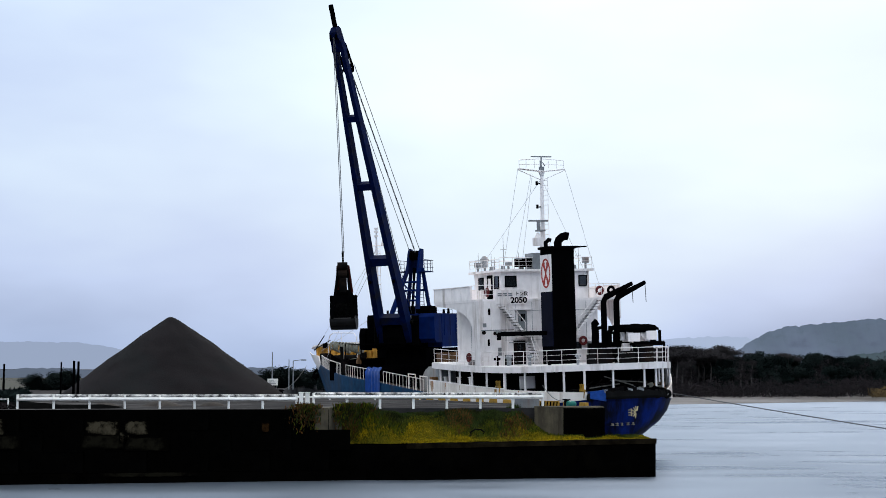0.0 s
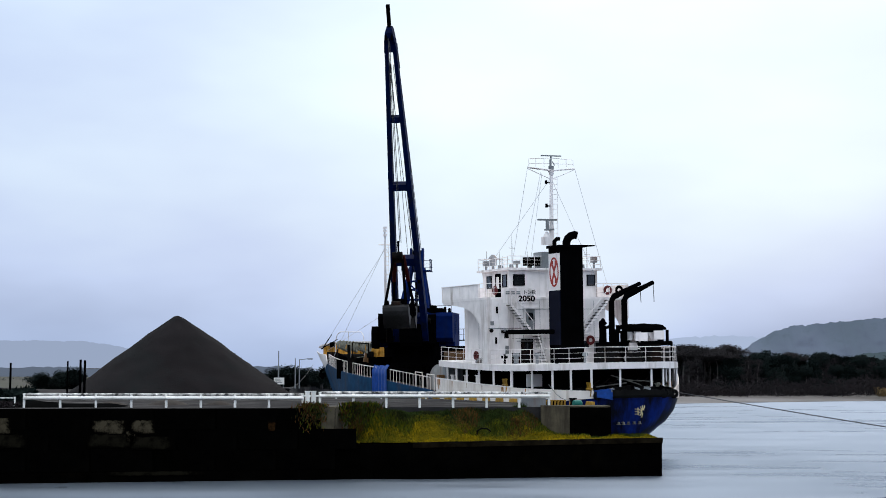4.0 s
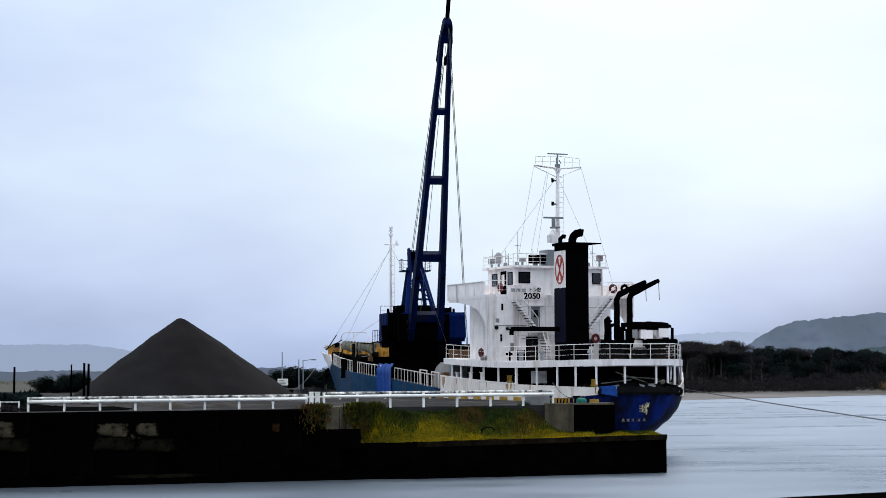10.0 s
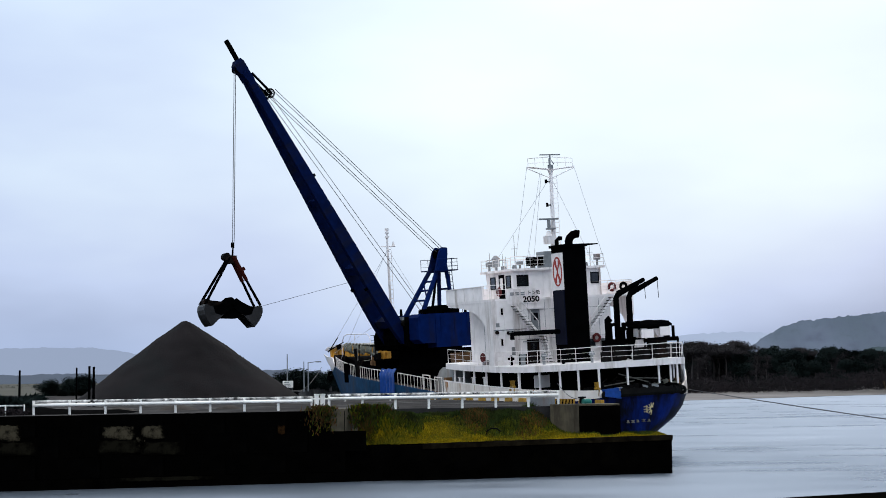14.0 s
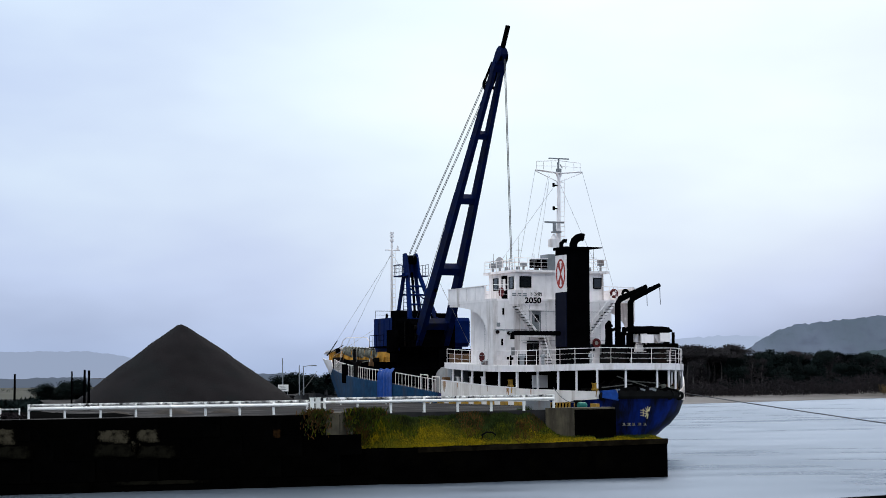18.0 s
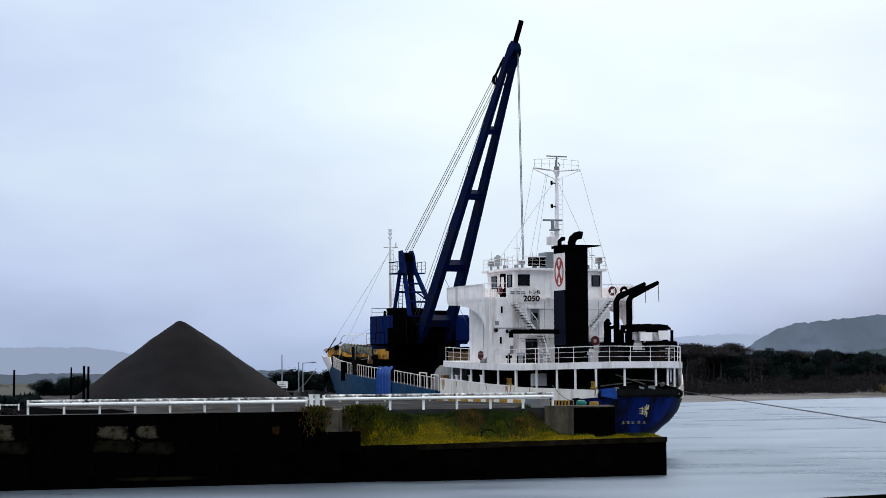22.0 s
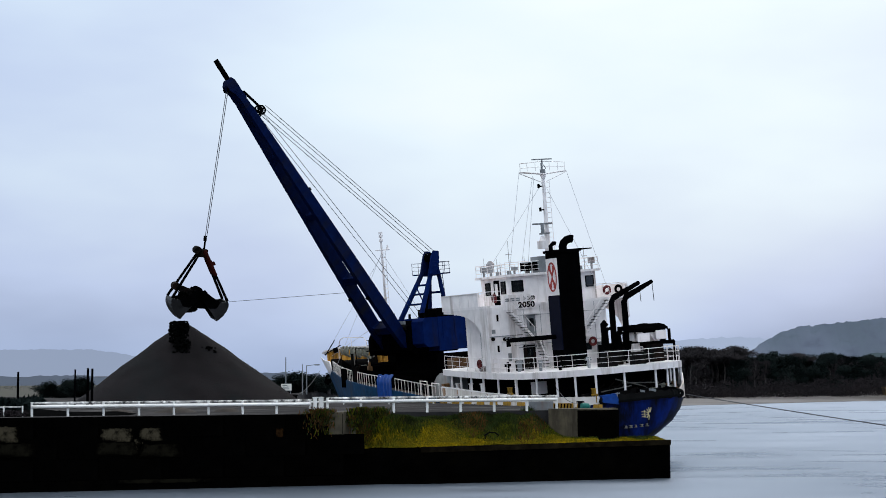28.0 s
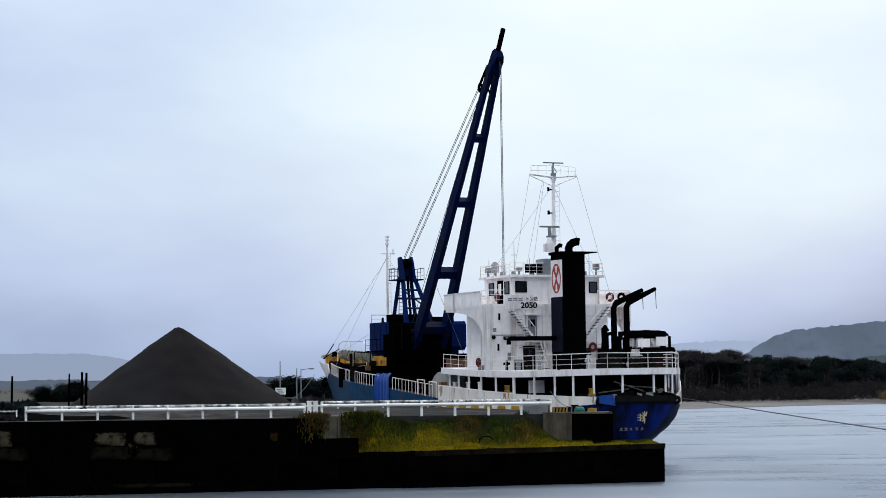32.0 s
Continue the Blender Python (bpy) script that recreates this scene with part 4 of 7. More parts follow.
stair((10.3, 4.45, 11.35), (10.3, 2.6, 9.15), 0.7, 11)
stair((10.2, 2.25, 9.0), (9.4, 1.95, PD), 0.8, 9)
stair((10.6, -4.1, 11.7), (10.6, -1.9, 9.2), 0.7, 11)
part("landing", box(B(), 10.2, 1.2, 9.0, 11.2, 3.2, 9.1), WHITE, ship)
part("landing", box(B(), 10.2, -2.2, 9.0, 11.2, -0.6, 9.1), WHITE, ship)
bm = B()
box(bm, 6.9, -4.0, PD - 0.06, 11.0, 3.9, PD - 0.01)
part("deck_coating", bm, DECK, ship)
# roof gear
FITTING = mat("dull_grey_fitting", (0.26, 0.26, 0.27), 0.5, vary=0.2, second=RUST, amount=0.2)
for x, y, z, r in ((16.6, 3.0, 14.12, 0.34), (12.1, -2.2, 14.12, 0.24)):
    bm = B()
    tube(bm, (x, y, z), (x, y, z + 0.7), 0.08, 0.08, 8)
    tube(bm, (x, y, z + 0.65), (x, y, z + 0.65 + r), r * 0.85, r, 14)
    tube(bm, (x, y, z + 0.65 + r), (x, y, z + 0.65 + 1.75 * r), r, r * 0.35, 14)
    part("satellite_dome", bm, FITTING, ship, "grey satellite dome", smooth=True)
for x, y in ((15.9, 2.6), (14.6, 3.3), (13.4, 2.9), (12.6, 1.7), (12.4, -2.7)):
    part("roof_vent", tube(B(), (x, y, 14.1), (x, y, 14.45), 0.2, 0.16, 10), GREY, ship, smooth=True)
rp = [(11.8, 3.95, 14.12), (17.3, 3.95, 14.12), (17.3, -3.95, 14.12), (11.8, -3.95, 14.12), (11.8, 3.95, 14.12)]
rail("roof_railing", rp[:2], 0.8, step=1.1)
rail("roof_railing", rp[1:3], 0.9, step=1.2)
rail("roof_railing", rp[2:4], 0.9, step=1.1)
rail("roof_railing", rp[3:], 0.9, step=1.2)
bm = B()
box(bm, 12.0, 0.9, 14.3, 12.4, 2.4, 14.95)
part("roof_locker", bm, BLACK, ship)
bm = B()
box(bm, 11.7, 0.1, 14.12, 13.2, 1.1, 15.35)
part("roof_housing", bm, GREY, ship, bevel=0.04)
for x, y, hh in ((16.8, 3.5, 0.75), (15.2, 3.6, 0.6), (12.2, 3.0, 0.55), (12.2, -3.6, 0.9)):
    bm = B()
    tube(bm, (x, y, 14.12), (x, y, 14.12 + hh * 0.55), 0.09)
    box(bm, x - 0.2, y - 0.2, 14.12 + hh * 0.5, x + 0.2, y + 0.2, 14.12 + hh)
    part("search_light", bm, FITTING, ship, bevel=0.04)
for x, y, hh in ((16.2, 3.7, 1.5), (14.0, 3.6, 1.3), (12.6, 3.2, 2.6), (12.0, 2.2, 1.3), (12.2, -3.0, 1.8), (13.2, 3.7, 1.0)):
    bm = B()
    tube(bm, (x, y, 14.1), (x, y, 14.1 + hh), 0.035, 0.015, 6)
    tube(bm, (x, y - 0.25, 14.1 + hh * 0.6), (x, y + 0.25, 14.1 + hh * 0.6), 0.02, n=5)
    part("antenna", bm, FITTING, ship)
# radar mast
bm = B()
tube(bm, (12.4, 0, 13.9), (12.2, 0, 17.4), 0.26, 0.2, 10)
tube(bm, (12.2, 0, 17.4), (12.1, 0, 21.4), 0.17, 0.13, 10)
tube(bm, (12.1, 0, 21.25), (12.1, 0, 21.6), 0.14, 0.26, 10)
mast = part("radar_mast", bm, WHITE, ship, "white radar mast")
bm = B()
for sd in (1, -1):
    tube(bm, (12.1, 0, 20.95), (12.1, sd * 2.0, 21.75), 0.03, n=6)
    tube(bm, (12.1, 0, 21.62), (12.1, sd * 2.0, 21.82), 0.045, n=6)
    tube(bm, (11.7, 0, 21.62), (12.1, sd * 1.9, 21.85), 0.03, n=6)
    tube(bm, (12.1, sd * 1.9, 22.15), (12.1, 0, 22.2), 0.018, n=5)
    tube(bm, (12.1, sd * 1.9, 22.5), (12.1, 0, 22.62), 0.025, n=5)
    for k in (0.6, 1.3, 1.9):
        tube(bm, (12.1, sd * k, 21.9), (12.1, sd * k, 22.5), 0.018, n=5)
part("yard", bm, WHITE, mast)
bm = B()
box(bm, 11.95, -0.16, 21.7, 12.25, 0.16, 22.0)
tube(bm, (12.1, 0.05, 22.0), (12.1, 0.05, 22.5), 0.09)
tube(bm, (12.1, -0.3, 22.05), (12.1, -0.1, 22.35), 0.04)
box(bm, 12.02, -0.85, 22.74, 12.18, 0.85, 22.82)
tube(bm, (12.1, 0, 22.4), (12.1, 0, 22.78), 0.06)
part("radar_scanner", bm, GREY, mast, bevel=0.02)
bm = B()
box(bm, 11.5, 0.1, 17.0, 12.1, 0.7, 17.12)
tube(bm, (11.8, 0.55, 17.1), (11.8, 0.55, 17.75), 0.14)
box(bm, 11.7, -0.25, 17.75, 11.9, 1.35, 17.87)
part("radar_scanner", bm, GREY, mast, bevel=0.02)
bm = B()
box(bm, 11.6, 0.15, 15.9, 12.1, 0.95, 16.5)
tube(bm, (11.85, 0.6, 16.5), (11.85, 0.6, 16.9), 0.3, 0.1)
part("radar_housing", bm, WHITE, mast, bevel=0.06)
for z in (18.9, 20.7):
    bm = B()
    tube(bm, (12.1, 0.15, z), (12.1, 0.45, z), 0.05)
    tube(bm, (12.1, 0.45, z - 0.12), (12.1, 0.45, z + 0.18), 0.1)
    part("mast_lamp", bm, BLACK, mast)
bm = B()
for k in range(14):
    tube(bm, (11.85, -0.32, 16 + k * 0.38), (12.05, -0.12, 16 + k * 0.38), 0.02, n=5)
tube(bm, (11.8, -0.34, 15.6), (11.8, -0.34, 21.2), 0.02, n=5)
part("mast_ladder", bm, WHITE, mast)
for a, b2 in (((12.1, 2.0, 21.9), (12.3, 3.4, 14.15)), ((12.1, -2.0, 21.9), (11.3, -4.5, 12.0)), ((12.1, 0.1, 21.0), (16.5, 3.6, 14.2)), ((12.1, 0.9, 21.5), (12.4, 2.4, 14.15)), ((12.1, 0.8, 21.4), (12.2, 1.9, 14.15)), ((12.1, -0.1, 20.8), (9.5, -2.2, 13.6))):
    bm = B()
    tube(bm, a, b2, 0.014, n=5)
    part("stay_wire", bm, STAY, ship)
# funnel
bm = B()
prism(bm, [(6.95, 0.06), (8.75, 0.12), (8.75, 1.98), (6.95, 1.93)], PD - 0.05, 15.4)
funnel = part("funnel", bm, BLACK, ship, "tall black funnel with a white emblem panel", bevel=0.05)
part("funnel_cap", prism(B(), [(6.7, 0.0), (8.9, 0.0), (8.9, 2.1), (6.85, 2.05)], 15.4, 15.6), BLACK, funnel, bevel=0.03)
part("side_plate", prism(B(), [(6.8, -0.95), (8.3, -0.8), (8.7, -0.02), (6.75, -0.02)], 15.52, 15.6), BLACK, funnel)
bm = B()
prism(bm, [(6.97, 1.93), (8.72, 1.98), (8.72, 2.01), (6.97, 1.96)], 12.25, 15.0)
panel = part("emblem_panel", bm, WHITE, funnel)
PAN = Matrix.Translation((7.85, 1.985, 13.62)) @ Matrix.Rotation(math.atan2(0.05, 1.8), 4, "Z") @ Matrix.Rotation(radians(180), 4, "Z")
bm = B()
nn = 32
for k in range(nn):
    a0, a1 = 2 * math.pi * k / nn, 2 * math.pi * (k + 1) / nn
    q = [(0.70 * math.cos(a0), 1.10 * math.sin(a0)), (0.70 * math.cos(a1), 1.10 * math.sin(a1)), (0.58 * math.cos(a1), 0.97 * math.sin(a1)), (0.58 * math.cos(a0), 0.97 * math.sin(a0))]
    slab_xz(bm, q, -0.03, 0.01)
for sx in (1, -1):
    for sz in (1, -1):
        q = [(0.06, 0.0), (0.17, 0.22), (0.40, 0.52), (0.47, 0.72), (0.30, 0.88), (0.16, 0.80), (0.15, 0.55), (0.02, 0.30), (0.0, 0.0)]
        slab_xz(bm, [(sx * x, sz * z) for x, z in (q if sx * sz > 0 else q[::-1])], -0.028, 0.01)
part("emblem", bm, REDP, funnel, "red ring emblem", at=PAN)
bm = B()
box(bm, 6.97, 1.9, 8.2, 8.74, 2.02, 12.2)
part("funnel_band", bm, DARKBAND, funnel)
bm = B()
path_tube(bm, [(7.7, 1.0, 15.4), (7.7, 1.0, 15.85), (7.65, 0.92, 16.1), (7.6, 0.7, 16.3), (7.5, 0.42, 16.38), (7.45, 0.25, 16.34)], 0.3, 12)
part("exhaust_pipe", bm, BLACK, funnel)
bm = B()
path_tube(bm, [(8.5, 1.6, 15.4), (8.5, 1.6, 15.95), (8.4, 1.4, 16.15), (8.3, 1.25, 16.1)], 0.16, 8)
part("exhaust_pipe", bm, BLACK, funnel)
bm = B()
path_tube(bm, [(8.0, 2.0, 9.2), (8.2, 4.2, 9.2), (8.3, 5.55, 9.2), (8.3, 5.75, 9.1), (8.3, 5.75, 8.75)], 0.17, 8)
part("pipe", bm, BLACK, ship, "black horizontal vent pipe")
# davits, workboat and deck gear
for x in (4.6, 6.6):
    bm = B()
    path_tube(bm, [(x, -2.1, PD - 0.05), (x, -2.1, 11.4), (x, -2.3, 11.75), (x, -4.55, 12.75)], [0.24, 0.22, 0.24, 0.15], 8)
    dv = part("davit", bm, BLACK, ship, "black boat davit")
    bm = B()
    tube(bm, (x, -1.5, PD), (x, -1.5, 9.6), 0.16, 0.13)
    tube(bm, (x, -1.5, 9.4), (x, -2.1, 9.6), 0.12)
    tube(bm, (x, -2.2, 8.8), (x, -3.0, 7.2), 0.1)
    part("davit_brace", bm, BLACK, dv)
    bm = B()
    tube(bm, (x, -4.55, 12.7), (x, -4.6, 11.3), 0.025, n=5)
    part("davit_fall", bm, WIRE, dv)
bm = B()
rings = []
for i in range(9):
    u = i / 8
    x = 2.6 + 3.7 * u
    w = 1.0 * math.sin(math.pi * (0.12 + 0.76 * u)) ** 0.6
    rings.append([bm.verts.new((x, -3.5 + w * yy, 8.35 + zz * 0.8 + 0.25 * (u - 0.5) ** 2)) for yy, zz in ((-1, 1.05), (-0.95, 0.55), (-0.55, 0.1), (0, -0.05), (0.55, 0.1), (0.95, 0.55), (1, 1.05))])
for u, v in zip(rings, rings[1:]):
    for k in range(6):
        bm.faces.new((u[k], u[k + 1], v[k + 1], v[k]))
bm.faces.new(rings[0])
bm.faces.new(rings[-1][::-1])
boat = part("lifeboat", bm, WHITE, ship, "white workboat under a dark cover", smooth=True)
bm = B()
rings = []
for i in range(9):
    u = i / 8
    x = 2.5 + 3.9 * u
    w = 1.06 * math.sin(math.pi * (0.12 + 0.76 * u)) ** 0.6
    rings.append([bm.verts.new((x, -3.5 + w * yy, 9.15 + zz * 1.25 * (0.6 + 0.4 * math.sin(math.pi * u)))) for yy, zz in ((-1, -0.15), (-0.97, 0.12), (-0.5, 0.36), (0, 0.45), (0.5, 0.36), (0.97, 0.12), (1, -0.15))])
for u, v in zip(rings, rings[1:]):
    for k in range(6):
        bm.faces.new((u[k], u[k + 1], v[k + 1], v[k]))
bm.faces.new(rings[0])
bm.faces.new(rings[-1][::-1])
part("boat_cover", bm, BLACK, boat, "dark canvas cover", smooth=True)
for x in (2.45, 3.2, 4.6, 5.6):
    for y0, y1 in ((-4.56, -4.5), (-2.5, -2.44)):
        part("boat_lashing", box(B(), x, y0, 8.3, x + 0.35, y1, 9.2), BLACK, boat, "dark lashing strap")
part("boat_lashing", box(B(), 2.3, -3.95, 8.3, 2.36, -3.55, 9.3), BLACK, boat, "dark lashing strap")
bm = B()
slab_xz(bm, [(2.3, 9.2), (4.9, 9.3), (4.7, 9.5), (3.8, 9.66), (3.0, 9.58), (2.35, 9.36)], -4.3, -1.5)
part("canopy", bm, BLACK, boat, "flat dark canopy over the boat")
for y0, y1, z0, z1 in ((-2.72, -1.75, 8.4, 9.02), (-4.1, -3.25, 8.5, 9.15)):
    part("cabin_panel", box(B(), 2.28, y0, z0, 2.36, y1, z1), WHITE, boat, "white cabin panel", bevel=0.02)
for x0, x1 in ((2.5, 3.4), (3.7, 4.6)):
    part("cabin_panel", box(B(), x0, -2.28, 8.5, x1, -2.2, 9.1), WHITE, boat, "white cabin panel", bevel=0.02)
for x in (2.6, 4.6):
    for y in (-4.15, -1.7):
        part("canopy_post", tube(B(), (x, y, 9.0), (x, y, 9.57), 0.05, n=6), BLACK, boat)
for x in (3.2, 7.2):
    part("boat_chock", box(B(), x, -4.3, PD, x + 0.2, -2.7, 8.3), STEEL, ship)
for x, y, z in ((12.0, 5.0, 12.4), (11.22, -4.2, 12.4), (11.22, -5.2, 12.4), (13.8, 5.82, 7.5), (11.12, -2.6, 8.57)):
    bm = B()
    torus(bm, (0, 0, 0), (1, 0, 0) if x < 12 else (0, 1, 0), 0.26, 0.11)
    part("lifebuoy", bm, mat("red_lifebuoy", (0.10, 0.012, 0.012), 0.6) if y > -5 else BLACK, ship, "dull red lifebuoy" if y > -5 else "dark lifebuoy", at=Matrix.Translation((x - 0.1, y, z)), smooth=True)
for x, y in ((9.0, 4.6), (8.0, 5.2), (6.0, 4.4), (3.0, 2.0)):
    bm = B()
    tube(bm, (x, y, PD - 0.02), (x, y, PD + 0.55), 0.12, 0.12)
    tube(bm, (x, y, PD + 0.55), (x, y, PD + 0.8), 0.24, 0.16)
    part("ventilator", bm, GREY, ship, smooth=True)
cradle = new("boat_cradle")
cradle.parent = ship
tagged(cradle, "black tubular boat cradle")
for x in (2.4, 5.0, 7.9):
    for y in (-4.75, -2.35):
        part("cradle_post", tube(B(), (x, y, PD), (x, y, 8.3), 0.09, n=6), BLACK, cradle)
    part("cross_bar", tube(B(), (x, -4.75, 8.3), (x, -2.35, 8.3), 0.1, n=6), BLACK, cradle)
for y in (-4.75, -2.35):
    part("long_bar", tube(B(), (2.4, y, 8.2), (7.9, y, 8.2), 0.12, n=6), BLACK, cradle)
for x, y, hh in ((6.0, -0.9, 2.5), (6.8, -1.3, 3.0), (5.4, -1.7, 2.2), (7.4, -1.75, 2.8)):
    bm = B()
    path_tube(bm, [(x, y, PD), (x, y + 0.06, PD + hh * 0.4), (x + 0.1, y - 0.08, PD + hh * 0.7), (x, y, PD + hh), (x, y - 0.25, PD + hh + 0.2)], 0.16, 8)
    part("vent_pipe", bm, BLACK, ship, "black vent pipe", smooth=True)
bm = B()
slab_xz(bm, [(3.2, PD), (3.9, PD), (3.3, 8.3), (3.0, 8.3)], -2.3, -1.75)
part("life_raft", bm, WHITE, ship, "white canister on the boat deck", bevel=0.08)
# white corner of the bulwark at the quarter
bm = B()
rows = []
for k in range(13):
    a = -0.25 + 3.4 * k / 12
    b = -(hull_half(a) + 0.07)
    top = float(np.interp(a, [-0.25, 0.3, 1.2, 3.2], [4.95, 5.15, 5.7, 6.35]))
    rows.append([bm.verts.new(p) for p in ((a, b, hull_top(a) - 0.55), (a, b, top), (a, b + 0.12, top), (a, b + 0.12, hull_top(a) - 0.55))])
for u, v in zip(rows, rows[1:]):
    for k in range(4):
        bm.faces.new((u[k], u[(k + 1) % 4], v[(k + 1) % 4], v[k]))
bm.faces.new(rows[0])
bm.faces.new(rows[-1][::-1])
part("quarter_bulwark", bm, HULL_WHITE, ship, "white rusty bulwark at the quarter")
for k in range(9):
    rq = random.Random(200 + k)
    bm = B()
    c = Vector((0.1 + 0.25 * rq.random(), -1.6 - 0.2 * k, 4.95 + 0.25 * rq.random()))
    for q in range(3):
        torus(bm, (0, 0.05 * q, 0.08 * q), (0.3 * rq.random(), 0.2, 1), 0.22 + 0.1 * rq.random(), 0.06, 12, 5)
    part("rope_heap", bm, OCHRE if k in (4, 5) else (ROPE if k % 3 == 0 else STEEL), ship, "heap of mooring rope on the after deck", smooth=True, at=Matrix.Translation(c))
for y0, z0, y1, z1 in ((1.4, 6.0, -0.9, 5.3), (0.9, 5.7, -2.0, 5.5), (2.6, 5.2, 0.2, 5.45)):
    bm = B()
    tube(bm, (0.25, y0, z0), (0.2, y1, z1), 0.045, n=6)
    part("boat_hook", bm, mat("weathered_grey_post", (0.16, 0.15, 0.13)), ship, "weathered pole on the after deck")
for x, y, w, hh in ((1.6, -1.2, 0.9, 0.9), (2.2, 0.9, 1.1, 0.7), (4.0, -0.4, 1.2, 1.1), (5.8, -0.9, 0.8, 1.5), (9.5, -2.9, 0.9, 1.1), (9.6, 4.4, 0.5, 0.8)):
    bm = B()
    box(bm, x - w / 2, y - w / 2, PD - 0.04, x + w / 2, y + w / 2, PD + hh)
    part("deck_box", bm, STEEL if hh < 1.2 else BLACK, ship, "dark deck box", bevel=0.05)
bm = B()
box(bm, 10.6, -3.3, 7.6, 11.18, -3.0, 8.5)
part("wall_cabinet", bm, GREY, ship)
# bollards and yellow fairleads on the bulwark
for s in (18.8, 16.2, 14.0):
    bm = B()
    tube(bm, (s, 5.6, 5.0), (s, 5.6, 5.95), 0.15)
    tube(bm, (s, 5.6, 5.95), (s, 5.6, 6.02), 0.22)
    part("bollard", bm, WHITE, ship)
for s, y, up in ((8.2, 5.98, 0.3), (-0.15, 3.35, 0.05), (-0.2, -3.0, 0.0)):
    bm = B()
    for dx in (-0.2, 0.2):
        tube(bm, (s + dx, y, 5.05 + up), (s + dx * 0.8, y, 5.42 + up), 0.09, 0.12)
        tube(bm, (s + dx * 0.8, y, 5.42 + up), (s + dx * 0.8, y, 5.48 + up), 0.15)
    tube(bm, (s - 0.38, y, 5.02 + up), (s + 0.38, y, 5.02 + up), 0.09)
    tube(bm, (s - 0.3, y, 5.0 + up), (s - 0.36, y + 0.1, 4.5 + up), 0.05, 0.03)
    tube(bm, (s + 0.3, y, 5.0 + up), (s + 0.33, y + 0.1, 4.65 + up), 0.04, 0.03)
    part("fairlead", bm, OCHRE if y < 0 else YELLOW, ship, "rusty yellow fairlead", smooth=True)
# stern: fender tyres, emblem and name bars
bm = B()
ys = [2.05 - 5.2 * k / 24 for k in range(25)]
ring = [(float(np.interp(abs(y), [0, 2.0, 3.2, 4.2, 4.95], [-1.1, -1.05, -0.45, 0.5, 1.9])) - 0.10, y) for y in ys]
rows = [[bm.verts.new((x + dx, y, z + 0.06 * math.sin(k * 1.7) * (z > 4.7))) for dx, z in ((0, 4.42), (-0.07, 4.6), (0.0, 4.98), (0.3, 4.98), (0.3, 4.42))] for k, (x, y) in enumerate(ring)]
for u, v in zip(rows, rows[1:]):
    for j in range(5):
        bm.faces.new((u[j], u[(j + 1) % 5], v[(j + 1) % 5], v[j]))
part("stern_fender", bm, TYRE, ship, "black rubber fender round the stern")
for k, (a, y, z) in enumerate(((-0.45, -2.9, 4.75), (-0.2, -3.3, 4.62), (-0.75, -2.2, 4.7), (-0.35, 2.95, 4.6))):
    bm = B()
    torus(bm, (0, 0, 0), (1, 0.15 * y, 0.1), 0.19 + 0.03 * (k % 3), 0.12, 12, 6)
    part("fender_tyre", bm, TYRE, ship, "black rubber fender tyre", smooth=True, at=Matrix.Translation((a - 0.12, y, z)))
for k in range(16):
    rq = random.Random(300 + k)
    y = 1.95 - k * 0.31
    a = float(np.interp(abs(y), [0, 2.0, 3.2, 4.2, 4.95], [-1.1, -1.05, -0.45, 0.5, 1.9]))
    bm = B()
    box(bm, -0.12, -0.16 - 0.1 * rq.random(), -0.1, 0.14, 0.16 + 0.1 * rq.random(), 0.12 + 0.2 * rq.random(), Matrix.Rotation(rq.uniform(-0.6, 0.6), 4, "X") @ Matrix.Rotation(rq.uniform(-0.5, 0.5), 4, "Z"))
    part("mooring_gear", bm, (STEEL, BLACK, STEEL, GREY)[rq.randrange(4)], ship, "dark gear on the after deck", bevel=0.05, at=Matrix.Translation((a + 0.1, y, 4.98)))
for k in range(10):
    y = 3.6 - k * 0.75
    bm = B()
    box(bm, 0.3 + 0.1 * (k % 3), y - 0.3, 4.6, 1.0, y + 0.25, 5.15 + 0.12 * (k % 4))
    part("mooring_gear", bm, STEEL, ship, "dark gear on the after deck", bevel=0.05)
bm = B()
for k in range(7):
    y = 2.9 - k * 0.8
    tube(bm, (0.6, y, 5.2), (0.9, y - 0.9, 5.65 + 0.12 * (k % 3)), 0.05, n=6)
part("boat_hook", bm, STEEL, ship)
bm = B()
for a in range(7):
    t = radians(-70 + a * 30)
    tube(bm, (-1.12, -0.35 + 0.1 * math.cos(t), 3.45 + 0.1 * math.sin(t)), (-1.14, -0.35 + 0.36 * math.cos(t), 3.45 + 0.44 * math.sin(t)), 0.045, 0.03, 6)
box(bm, -1.16, 0.03, 3.2, -1.1, 0.09, 3.72)
for z in (3.25, 3.42, 3.6):
    box(bm, -1.16, 0.0, z, -1.1, 0.3, z + 0.05)
part("stern_emblem", bm, GOLD, ship, "pale gold emblem on the transom")
for k, y in enumerate((3.0, 1.5, 1.05, 0.6, 0.05, -0.45)):
    bm = B()
    for a, b2, c, d in ((-0.14, 0, 0.14, 0.05), (-0.05, 0, 0.03, 0.26), (-0.14, 0.2, 0.14, 0.25)):
        if k % 2 and b2 == 0.2:
            continue
        box(bm, -0.62, y * 0.85 + a * 0.7, 2.55 + b2 * 0.7, -0.40, y * 0.85 + c * 0.7, 2.55 + d * 0.7)
    part("name_bar", bm, mat("dull_white_lettering", (0.22, 0.20, 0.17), 0.7, vary=0.4), ship, "worn white character as bars")
bm = B()
